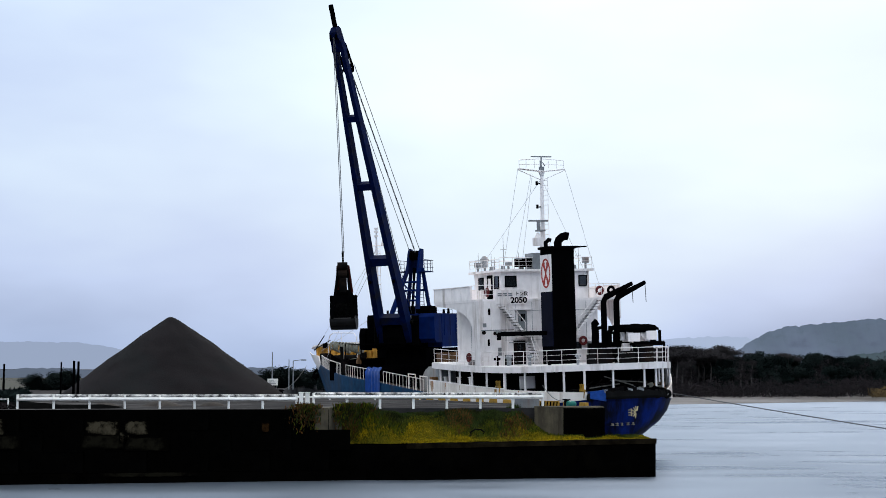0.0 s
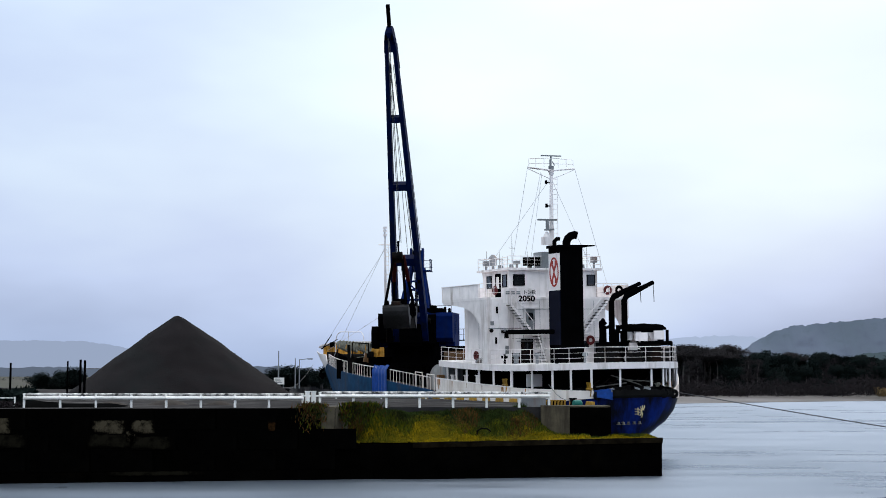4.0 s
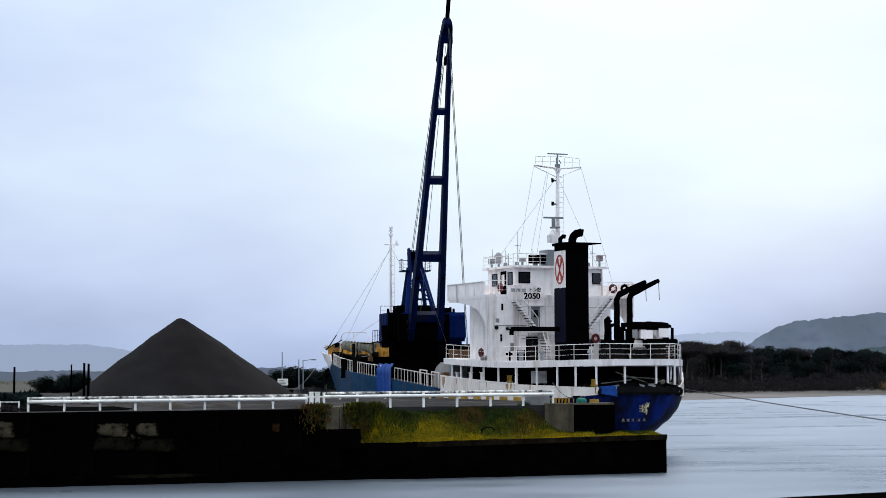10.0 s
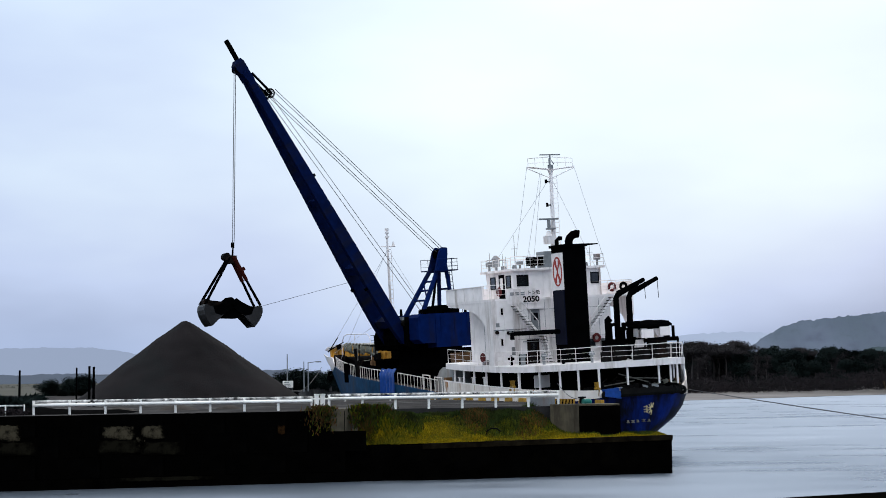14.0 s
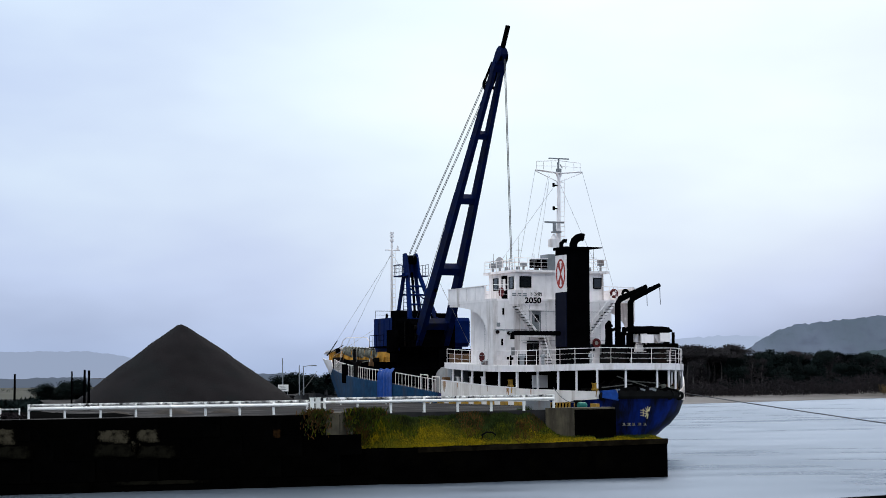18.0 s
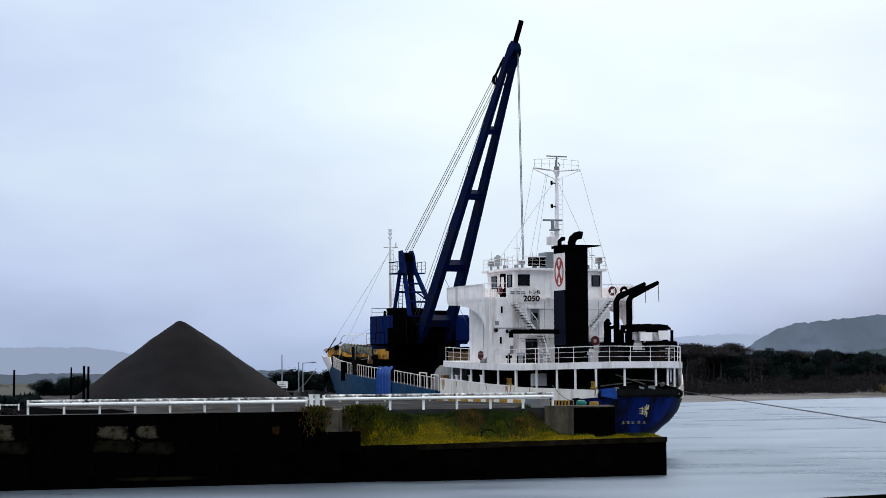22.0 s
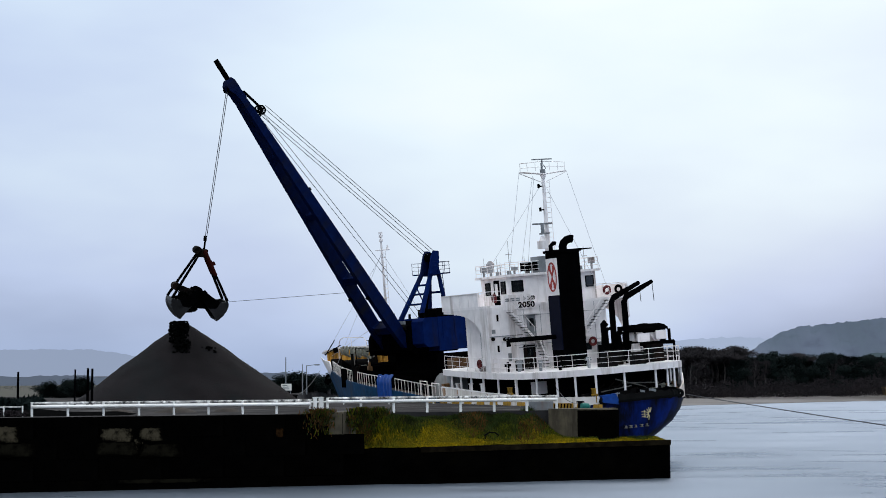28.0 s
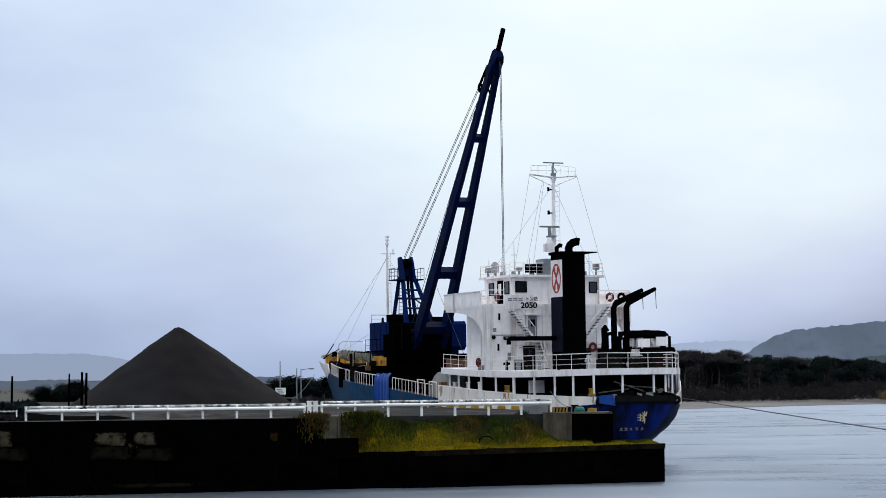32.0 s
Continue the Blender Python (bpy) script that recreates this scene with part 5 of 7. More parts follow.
prism(bm, [(-0.62, 3.0), (-0.88, 2.5), (-1.13, 2.0), (-0.6, 1.8), (-0.1, 3.0)], lambda x, y: 4.3 + 0.2 * (y - 2.0), lambda x, y: 5.08 - 0.10 * (y - 2.0))
part("blue_cover", bm, TARP, ship, "blue cover on the quarter", bevel=0.1)
strip("stern_bulwark", -0.42, 2.5, lambda s: float(np.interp(s, [-0.4, 2.5], [4.42, 4.1])), lambda s: float(np.interp(s, [-0.4, 2.5], [4.95, 5.05])), 0.0, 0.1, HULL_WHITE, "white rusty bulwark towards the stern", sides=(1,), out=0.06)
# forward railing along the port side, tarpaulin, break of the deck
fr = [(s, hull_half(s) - 0.06, hull_top(s)) for s in (22.6, 25, 28, 31.5)]
rail("side_railing", fr, 1.0, n_bars=1, step=0.75, r=0.028, material=HULL_WHITE)
fr = [(s, hull_half(s) - 0.06, hull_top(s)) for s in (34.8, 38, 41.5)]
rail("side_railing", fr, 1.0, n_bars=1, step=0.75, r=0.028, material=HULL_WHITE)
fr = [(s, hull_half(s) - 0.06, hull_top(s)) for s in (43.5, 47, 50, 53, 56.4)]
rail("side_railing", fr, 1.0, n_bars=1, step=0.75, r=0.028, material=HULL_WHITE)
fr = [(s, -hull_half(s) + 0.06, hull_top(s)) for s in (22.6, 28, 34, 40, 46, 52, 55.5)]
rail("side_railing", fr, 1.0, n_bars=2, step=1.2)
for s, w in ((43.5, 2.4), (46.4, 2.6), (49.5, 2.8), (52.6, 2.2)):
    bm = B()
    box(bm, s - w / 2, -2.2, 5.9, s + w / 2, hull_half(s) - 1.3, 7.35 + 0.1 * (w > 2.5))
    part("deck_locker", bm, BLACK, ship, "black deck locker", bevel=0.06)
bm = B()
cols = []
for i in range(15):
    s = 31.9 + 3.3 * i / 14
    b = hull_half(s) + 0.12 + 0.05 * math.sin(i * 1.9) + 0.03 * math.sin(i * 4.1)
    cols.append([bm.verts.new((s, b - 0.25 * (j == 0), 6.75 - j * 0.42 + 0.05 * math.sin(i + j))) for j in range(7)])
for u, v in zip(cols, cols[1:]):
    for j in range(6):
        bm.faces.new((u[j], u[j + 1], v[j + 1], v[j]))
part("tarpaulin", bm, TARP, ship, "bright blue tarpaulin hung over the side", smooth=True)
CURVE = [(21.3, 3.9), (25.4, 4.4), (25.1, 5.2), (24.6, 6.0), (24.0, 6.5), (23.2, 6.8), (21.3, 6.85)]
for y in (4.5, 5.1, 3.9):
    bm = B()
    slab_xz(bm, CURVE, y, y + 0.1)
    part("break_bracket", bm, mat("pale_grey_paint", (0.30, 0.29, 0.28), 0.6, vary=0.15, second=RUST, amount=0.2, streak=True), ship, "curved grey bracket at the break of the deck")
bm = B()
slab_xz(bm, [(20.6, 3.8), (21.3, 3.8), (21.3, 6.9), (20.6, 6.9)], -4.6, 5.4)
part("break_bulkhead", bm, GREY, ship, "grey bulkhead at the break of the deck")
for a in (21.9, 24.4):
    bm = B()
    path_tube(bm, [(a, 5.9, hull_top(a) - 0.1), (a, 5.9, hull_top(a) + 1.25), (a + 1.5, 5.9, hull_top(a) + 1.3), (a + 1.5, 5.9, hull_top(a) - 0.05)], 0.05, 6)
    part("gate_frame", bm, HULL_WHITE, ship, "white pipe gate frame")
bm = B()
box(bm, 20.9, 5.2, 5.1, 21.4, 5.9, 6.0)
part("ochre_locker", bm, OCHRE, ship, "rusty ochre deck gear", bevel=0.04)
bm = B()
box(bm, 23.2, 2.2, 6.8, 24.6, 3.9, 7.9)
part("ochre_locker", bm, OCHRE, ship, "rusty ochre deck gear", bevel=0.05)
# forecastle: mast, coils of rope, pipe arch, windlass
bm = B()
tube(bm, (47.7, 0, 6.2), (47.7, 0, 18.4), 0.17, 0.10, 8)
tube(bm, (47.7, 0, 18.4), (47.7, 0, 19.6), 0.10, 0.06, 6)
fm = part("foremast", bm, WHITE, ship, "white lattice foremast")
bm = B()
tube(bm, (47.7, 0.65, 18.0), (47.7, -0.8, 18.0), 0.05, n=6)
tube(bm, (47.7, -0.6, 18.0), (47.7, -0.6, 18.45), 0.16, 0.05, 8)
for z in (18.9, 19.3, 19.6):
    tube(bm, (47.7, 0, z - 0.1), (47.7, 0, z + 0.1), 0.2, 0.2, 8)
for k in range(26):
    tube(bm, (47.45, 0.2, 7.2 + k * 0.42), (47.45, -0.25, 7.2 + k * 0.42), 0.025, n=5)
tube(bm, (47.45, 0.2, 7), (47.45, 0.2, 18), 0.02, n=5)
tube(bm, (47.45, -0.25, 7), (47.45, -0.25, 18), 0.02, n=5)
part("mast_fittings", bm, WHITE, fm)
for a, b2 in (((47.7, 0, 17.6), (66.2, 0, 8.2)), ((47.7, 0.1, 17.6), (54.5, 3.0, 7.2)), ((47.7, 0, 11.6), (63, 0.4, 8.2)), ((47.7, -0.1, 17.6), (44, -5.2, 6.4)), ((47.7, 0, 11.6), (43, -4, 7))):
    bm = B()
    tube(bm, a, b2, 0.015, n=5)
    part("stay_wire", bm, STAY, ship)
for k in range(10):
    bm = B()
    R = 0.46 + 0.05 * (k % 3)
    for q in range(3):
        torus(bm, (q * 0.1 - 0.1, 0, 0), (1, 0.12, 0.08), R - 0.1 - 0.03 * q, 0.085, 14, 6)
    part("rope_coil", bm, ROPE, ship, "coil of pale mooring rope hung on the rail", smooth=True, at=Matrix.Translation((60.2 - k * 0.82, 0.15 - 0.04 * k, 8.72 - 0.035 * k - 0.05 * (k % 3))) @ Matrix.Rotation(0.35 + 0.25 * (k % 2), 4, "Z") @ Matrix.Diagonal((1, 0.75, 1.05, 1)))
bm = B()
for x in (61.0, 56.6, 52.2):
    tube(bm, (x, 0.1, 6.6), (x, 0.1, 8.85), 0.06)
tube(bm, (61.0, 0.1, 9.0), (52.2, 0.05, 8.75), 0.05)
part("coil_rail", bm, STEEL, ship)
bm = B()
path_tube(bm, [(62.0, 0, 7.0), (61.8, 0, 9.2), (61.2, 0, 9.8), (60.2, 0, 10.0), (54.4, 0, 9.9), (53.7, 0, 9.5), (53.5, 0, 6.6)], 0.04, 6)
tube(bm, (62, 0, 8.9), (53.5, 0, 8.8), 0.03, n=5)
tube(bm, (58, 0, 7.0), (58, 0, 10.0), 0.03, n=5)
part("pipe_arch", bm, WHITE, ship, "white pipe arch on the forecastle")
bm = B()
tube(bm, (57.5, -2, 7.3), (57.5, 2, 7.3), 0.5, n=12)
box(bm, 56.8, -2.2, 6.7, 58.2, -1.6, 8.0)
box(bm, 56.8, 1.6, 6.7, 58.2, 2.2, 8.0)
part("windlass", bm, STEEL, ship, bevel=0.05)
bm = B()
box(bm, 63.6, -0.9, 8.5, 64.4, -0.3, 9.0)
tube(bm, (66.0, 0, 8.3), (63.0, 0, 9.75), 0.05)
tube(bm, (66.0, 0.1, 8.35), (61.0, 0.1, 9.25), 0.045)
part("bow_roller", bm, BLACK, ship)
bm = B()
for k in range(9):
    x = 42.5 + 0.55 * k
    box(bm, x, 1.5, 6.0, x + 0.4, 4.0 - 0.1 * k, 6.8 + 0.25 * ((k * 5) % 3))
part("deck_gear", bm, BLACK, ship, "dark gear stowed on the fore deck", bevel=0.06)
bm = B()
tube(bm, (44.5, 4.9, 5.9), (44.5, 4.9, 8.6), 0.14)
tube(bm, (43.2, 5.1, 5.9), (43.2, 5.1, 7.4), 0.3)
part("deck_post_fore", bm, STEEL, ship)
bm = B()
box(bm, 46.3, 4.3, 5.5, 47.6, 5.0, 7.25)
part("fender_pad", bm, BLACK, ship, "black fender pad at the rail", bevel=0.15)
bm = B()
tube(bm, (48.7, 3.3, 6.2), (48.7, 3.3, 8.6), 0.17, 0.15, 10)
part("deck_post_fore", bm, mat("weathered_grey_post", (0.16, 0.15, 0.13), 0.8, vary=0.3, second=RUST, amount=0.3), ship, "weathered grey post")
for x, y, hh in ((41.2, 4.5, 1.5), (42.6, 4.0, 1.0), (45.4, 3.9, 1.2), (46.6, 3.7, 1.1)):
    bm = B()
    box(bm, x - 0.2, y - 0.18, 5.85, x + 0.2, y + 0.18, 5.9 + hh)
    tube(bm, (x, y, 5.9 + hh), (x, y, 6.3 + hh), 0.14, 0.1)
    part("ochre_locker", bm, OCHRE if x < 44 else STEEL, ship, "rusty ochre winch post" if x < 44 else "", bevel=0.04)
bm = B()
tube(bm, (48.7, 3.2, 7.35), (42.3, 4.3, 7.5), 0.03, n=6)
part("slack_rope", bm, ROPE, ship)
# two added black boxes that keep sky from showing through dark gaps
bm = B()
box(bm, 24.0, -4.0, 6.5, 27.0, 3.8, 8.3)
part("cargo_gear_house", bm, BLACK, ship, "added black box that fills a dark gap at the after end of the hold", bevel=0.06)
bm = B()
box(bm, 44.6, -4.2, 5.9, 47.2, 0.4, 8.5)
part("winch_house", bm, BLACK, ship, "added black box that fills a dark gap on the fore deck", bevel=0.06)
# hoses, hydrants and rust stains on the deckhouse and the bulwark
for y, z in ((5.7, 9.35), (4.75, 9.28), (4.45, 9.28)):
    bm = B()
    tube(bm, (11.0, y, z), (11.18, y, z), 0.14, 0.14, 10)
    part("hose_reel", bm, STEEL, ship, smooth=True)
for z, y0, y1 in ((9.52, 3.2, 5.9), (8.55, 1.4, 3.6)):
    part("wall_pipe", tube(B(), (11.13, y0, z), (11.13, y1, z), 0.035, n=6), GREY, ship)
for x, y, hh in ((9.6, 5.35, 0.75), (12.8, 5.5, 0.6), (8.4, 1.2, 0.8), (10.2, -3.2, 0.9), (4.4, 3.6, 0.7), (6.4, 2.6, 0.5)):
    bm = B()
    tube(bm, (x, y, PD - 0.05), (x, y, PD + hh), 0.13, 0.1, 8)
    box(bm, x - 0.16, y - 0.2, PD + hh * 0.55, x + 0.16, y + 0.2, PD + hh * 0.8)
    part("hydrant", bm, BLACK, ship, bevel=0.03)
for x, y, r in ((3.0, -1.6, 0.42), (3.3, -2.6, 0.3), (14.6, 5.2, 0.3)):
    bm = B()
    bmesh.ops.create_icosphere(bm, subdivisions=2, radius=r, matrix=Matrix.Translation((x, y, PD + r * 0.75)) @ Matrix.Diagonal((1, 1, 0.85, 1)))
    for v in bm.verts:
        v.co += 0.06 * Vector((soft(v.co.x * 3, v.co.z * 3), soft(v.co.y * 3, v.co.z * 3, 1, 4), 0))
    part("canvas_sack", bm, FITTING, ship, "grey canvas sack", smooth=True)
STREAK = mat("rust_streak", (0.30, 0.12, 0.035), 0.8, vary=0.4, scale=4, second=(0.45, 0.36, 0.28), amount=0.5, second_scale=2.0, streak=True)
for a, w, hh in ((8.6, 0.5, 0.75), (20.6, 0.6, 0.9), (17.9, 0.12, 0.5), (12.2, 0.1, 0.45), (5.2, 0.15, 0.5), (15.1, 0.08, 0.4)):
    rq = random.Random(int(a * 10))
    top = bul_top(a) - 0.02
    pts = [(a - w / 2, top), (a + w / 2, top)] + [(a + w / 2 - w * k / 8, top - hh * rq.uniform(0.35, 1.0)) for k in range(9)]
    bm = B()
    slab_xz(bm, pts, hull_half(a) + 0.03, hull_half(a) + 0.056)
    part("rust_stain", bm, STREAK, ship, "orange rust stain on the bulwark")
# weld seams and grime lines on the deckhouse, and the frame of the marking board
for y in (3.0, 1.6, -1.2, -3.0):
    bm = B()
    box(bm, 11.185, y - 0.012, PD, 11.205, y + 0.012, 11.6)
    part("weld_seam", bm, GREY, ship)
for z in (8.75, 10.95):
    bm = B()
    box(bm, 11.18, -3.95, z - 0.012, 11.21, 3.95, z + 0.012)
    part("weld_seam", bm, GREY, ship)
for x in (13.4, 15.2, 17.2):
    bm = B()
    box(bm, x, 3.99, PD, x + 0.03, 4.015, 11.6)
    part("weld_seam", bm, GREY, ship)
for y, z, hh in ((5.6, 9.9, 0.3), (4.4, 7.9, 0.6), (2.2, 10.2, 0.6), (-1.6, 10.4, 0.7)):
    bm = B()
    box(bm, 11.12, y - 0.14, z - hh / 2, 11.19, y + 0.14, z + hh / 2)
    part("junction_box", bm, GREY, ship, "grey fitting on the deckhouse wall", bevel=0.02)


# ---- the slewing grab crane on the fore deck (x towards the boom, origin on its axis at the water's level) ----
crane = tagged(new("grab_crane"), "navy blue slewing deck crane with a twin-beam boom", "crane")
CRANE_S, FOOT_X, FOOT_Z, BOOM = 40.5, 2.6, 8.9, 31.0
bm = B()
tube(bm, (0, 0, 5.4), (0, 0, 8.3), 2.3, 2.0, 24)
tube(bm, (0, 0, 8.2), (0, 0, 8.75), 2.5, 2.5, 24)
part("pedestal", bm, BLACK, crane, "black pedestal", smooth=True)
bm = B()
slab_xz(bm, [(-3.9, 8.95), (-3.3, 8.35), (0.9, 8.35), (0.9, 11.35), (-3.9, 11.35)], -3.1, 3.7)
part("machine_house", bm, NAVY, crane, "navy blue machine house", bevel=0.08)
# solid block whose black stands for the shaded recess at the crane's front
bm = B()
slab_xz(bm, [(-3.2, 8.72), (-2.9, 8.2), (2.4, 8.2), (2.9, 8.6), (2.9, 10.7), (2.4, 11.2), (0.92, 11.2), (0.92, 8.72)], -2.0, 2.2)
part("front_frame", bm, BLACK, crane, "front block, shade of the recess put into its black", bevel=0.08)
bm = B()
slab_xz(bm, [(0.93, 8.75), (2.3, 8.75), (2.75, 9.1), (2.75, 11.05), (2.5, 11.35), (0.93, 11.35)], 2.22, 3.68)
part("side_house", bm, NAVY, crane, "navy blue side housing beside the boom foot", bevel=0.12)
# the other navy housing, with its dim side put into black
bm = B()
slab_xz(bm, [(0.93, 8.75), (1.7, 8.75), (2.0, 9.1), (2.0, 11.05), (1.8, 11.35), (0.93, 11.35)], -3.08, -2.02)
part("side_house", bm, BLACK, crane, "side housing beside the boom foot, its dim side put into black", bevel=0.12)
# machinery between the boom feet
for y, z, r in ((-1.5, 9.6, 0.3), (-1.55, 10.4, 0.22), (-1.0, 10.7, 0.2), (1.55, 10.6, 0.22)):
    part("pulley", tube(B(), (2.95, y - 0.2, z), (2.95, y + 0.2, z), r, n=12), STEEL, crane, "worn dark pulley", smooth=True)
for y0, y1, z in ((-0.9, 0.3, 10.95), (0.5, 1.5, 10.9)):
    part("ledge_plate", box(B(), 2.75, y0, z, 3.0, y1, z + 0.3), GREY, crane, "scuffed grey ledge plate")
for y in (-2.3, -1.7):
    part("conduit", tube(B(), (2.1, y, 8.8), (2.1, y, 11.0), 0.06, n=6), STEEL, crane)
for x, y, a in ((-3.0, 2.9, 0.5), (-1.5, 3.0, 0.4), (0.2, 2.8, 0.55), (1.7, 2.8, 0.35), (0.4, -2.4, 0.6), (-1.8, -2.6, 0.45)):
    part("roof_fitting", tube(B(), (x, y, 11.3), (x, y, 11.35 + a), 0.14, 0.1, 8), BLACK, crane)
# small side balcony with its rail
part("side_step", box(B(), -4.9, 2.2, 8.85, -3.9, 4.3, 8.95), BLACK, crane)
rail("side_step_railing", [(-3.95, 4.25, 8.95), (-4.85, 4.25, 8.95), (-4.85, 2.25, 8.95)], 1.0, n_bars=2, step=0.55, parent=crane, material=BLACK)
for x in (-2.6, -1.2, 0.3):
    for yy in (3.7, -3.1):
        part("panel_seam", box(B(), x, yy - 0.04, 9.4, x + 0.07, yy + 0.04, 11.2), NAVY, crane)
for y in (-1.5, 0, 1.5):
    part("panel_seam", box(B(), -3.95, y, 9.4, -3.88, y + 0.07, 11.2), NAVY, crane)
bm = B()
slab_xz(bm, [(0.9, 8.2), (2.6, 8.3), (2.7, 9.6), (2.4, 10.2), (0.9, 10.2)], -3.6, -3.1)
cab = part("operator_cab", bm, BLACK, crane, "dark operator's cab", bevel=0.06)
bm = B()
box(bm, 2.64, -3.55, 8.6, 2.72, -3.2, 9.5)
box(bm, 1.2, -3.63, 8.7, 2.3, -3.58, 9.6)
part("pane", bm, BLACK, cab)
# added filler: the dark hollow between the boom feet as a black solid
bm = B()
slab_xz(bm, [(2.85, 8.2), (3.2, 8.4), (3.45, 9.3), (3.35, 10.2), (2.85, 10.4)], -0.98, 0.98)
part("hoist_shroud", bm, BLACK, crane, "added black filler for the dark hollow between the boom feet", bevel=0.05)
for x0, x1, y0, y1 in ((2.9, 3.5, -3.1, 1.6), (-3.0, 0.8, -3.9, -3.1)):
    bm = B()
    box(bm, x0, y0, 8.7, x1, y1, 8.8)
    part("walkway", bm, BLACK, crane)
rail("walkway_railing", [(3.45, -1.4, 8.8), (3.45, -3.0, 8.8), (2.9, -3.0, 8.8)], 0.9, n_bars=2, step=1.0, parent=crane, material=BLACK)
rail("walkway_railing", [(0.8, -3.85, 8.8), (-3.0, -3.85, 8.8)], 1.0, n_bars=2, step=1.0, parent=crane, material=BLACK)
rail("roof_railing", [(-3.7, 3.0, 11.35), (-3.7, -3.0, 11.35)], 0.75, n_bars=2, step=1.5, parent=crane, material=BLACK)
bm = B()
tube(bm, (-2.6, -1.4, 11.6), (-2.6, 1.4, 11.6), 0.55, n=14)
box(bm, -3.2, -1.7, 11.3, -2.0, -1.4, 12.1)
box(bm, -3.2, 1.4, 11.3, -2.0, 1.7, 12.1)
box(bm, -0.6, 1.2, 11.3, 0.8, 2.6, 11.8)
part("winch", bm, BLACK, crane, bevel=0.03)
# A-frame
bm = B()
for sd in (1, -1):
    tube(bm, (0.75, sd * 1.3, 11.1), (-1.9, sd * 0.55, 15.5), 0.24, 0.21, 8)
    tube(bm, (-3.0, sd * 1.15, 11.2), (-2.75, sd * 0.55, 15.6), 0.19, 0.19, 8)
af = part("a_frame", bm, NAVY, crane, "navy blue A-frame")
for z in (12.6, 13.5, 14.3):
    k = (z - 11.1) / 4.4
    y, x = 1.3 - 0.75 * k, 0.75 - 2.65 * k
    part("frame_brace", tube(B(), (x, -y, z), (x, y, z), 0.09, n=8), NAVY, af)
part("frame_brace", tube(B(), (-0.2, 1.0, 12.7), (-1.1, -0.75, 14.2), 0.07, n=6), NAVY, af)
part("frame_brace", tube(B(), (-2.9, -0.9, 13.6), (-2.9, 0.9, 13.6), 0.1, n=8), NAVY, af)
bm = B()
tube(bm, (-1.3, 0.0, 11.2), (-2.2, 0.0, 15.6), 0.13, 0.13, 8)
part("centre_strut", bm, BLACK, af, "black centre strut")
HEADP = [(-1.5, 15.1), (-2.75, 15.1), (-3.0, 16.8), (-3.0, 17.35), (-2.4, 17.4), (-2.05, 16.9)]
bm = B()
slab_xz(bm, HEADP, -0.62, -0.44)
slab_xz(bm, HEADP, 0.44, 0.62)
box(bm, -2.95, -0.55, 15.2, -2.7, 0.55, 17.1)
part("head_plate", bm, NAVY, af, bevel=0.03)
bm = B()
for y in (-0.36, -0.12, 0.12, 0.36):
    tube(bm, (-2.45, y - 0.06, 16.8), (-2.45, y + 0.06, 16.8), 0.42, n=18)
part("head_sheave", bm, BLACK, af)
bm = B()
box(bm, -3.6, -1.3, 15.22, -1.3, -0.64, 15.32)
box(bm, -3.6, 0.64, 15.22, -1.3, 1.3, 15.32)
box(bm, -3.6, -0.64, 15.22, -3.05, 0.64, 15.32)
part("platform", bm, NAVY, af)
rail("platform_railing", [(-1.3, -1.3, 15.32), (-3.6, -1.3, 15.32), (-3.6, 1.3, 15.32), (-1.3, 1.3, 15.32)], 1.0, n_bars=3, step=0.8, parent=af, material=NAVY, split=False)
bm = B()
for y in (-0.2, 0.2):
    tube(bm, (-3.65, y, 15.3), (-3.95, y, 11.3), 0.035, n=6)
for k in range(12):
    z = 11.6 + k * 0.33
    x = -3.95 + 0.3 * (z - 11.3) / 4.0
    tube(bm, (x, -0.2, z), (x, 0.2, z), 0.022, n=5)
part("ladder", bm, NAVY, af)

# boom: x along it from the foot pin
boom = new("boom")
boom.parent = crane
tagged(boom, "long navy twin-beam boom with cross ties")
BEAM_Y = lambda x: float(np.interp(x, [0, 3, 26, 28.0], [1.30, 1.24, 0.38, 0.33]))
BEAM_H = lambda x: float(np.interp(x, [0, 2.5, 8, 14, 20, 26, 28.0], [0.40, 0.62, 0.60, 0.53, 0.45, 0.34, 0.28]))
for sd in (1, -1):
    bm = B()
    rings = []
    for i in range(15):
        x = 28.0 * i / 14
        y, hh, w = sd * BEAM_Y(x), BEAM_H(x), float(np.interp(x, [0, 28.0], [0.26, 0.15]))
        rings.append([bm.verts.new(p) for p in ((x, y - w, -hh), (x, y + w, -hh), (x, y + w, hh), (x, y - w, hh))])
    for u, v in zip(rings, rings[1:]):
        for k in range(4):
            bm.faces.new((u[k], u[(k + 1) % 4], v[(k + 1) % 4], v[k]))
    bm.faces.new(rings[0])
    bm.faces.new(rings[-1][::-1])
    part("boom_beam", bm, BOOM_NAVY, boom, bevel=0.03)
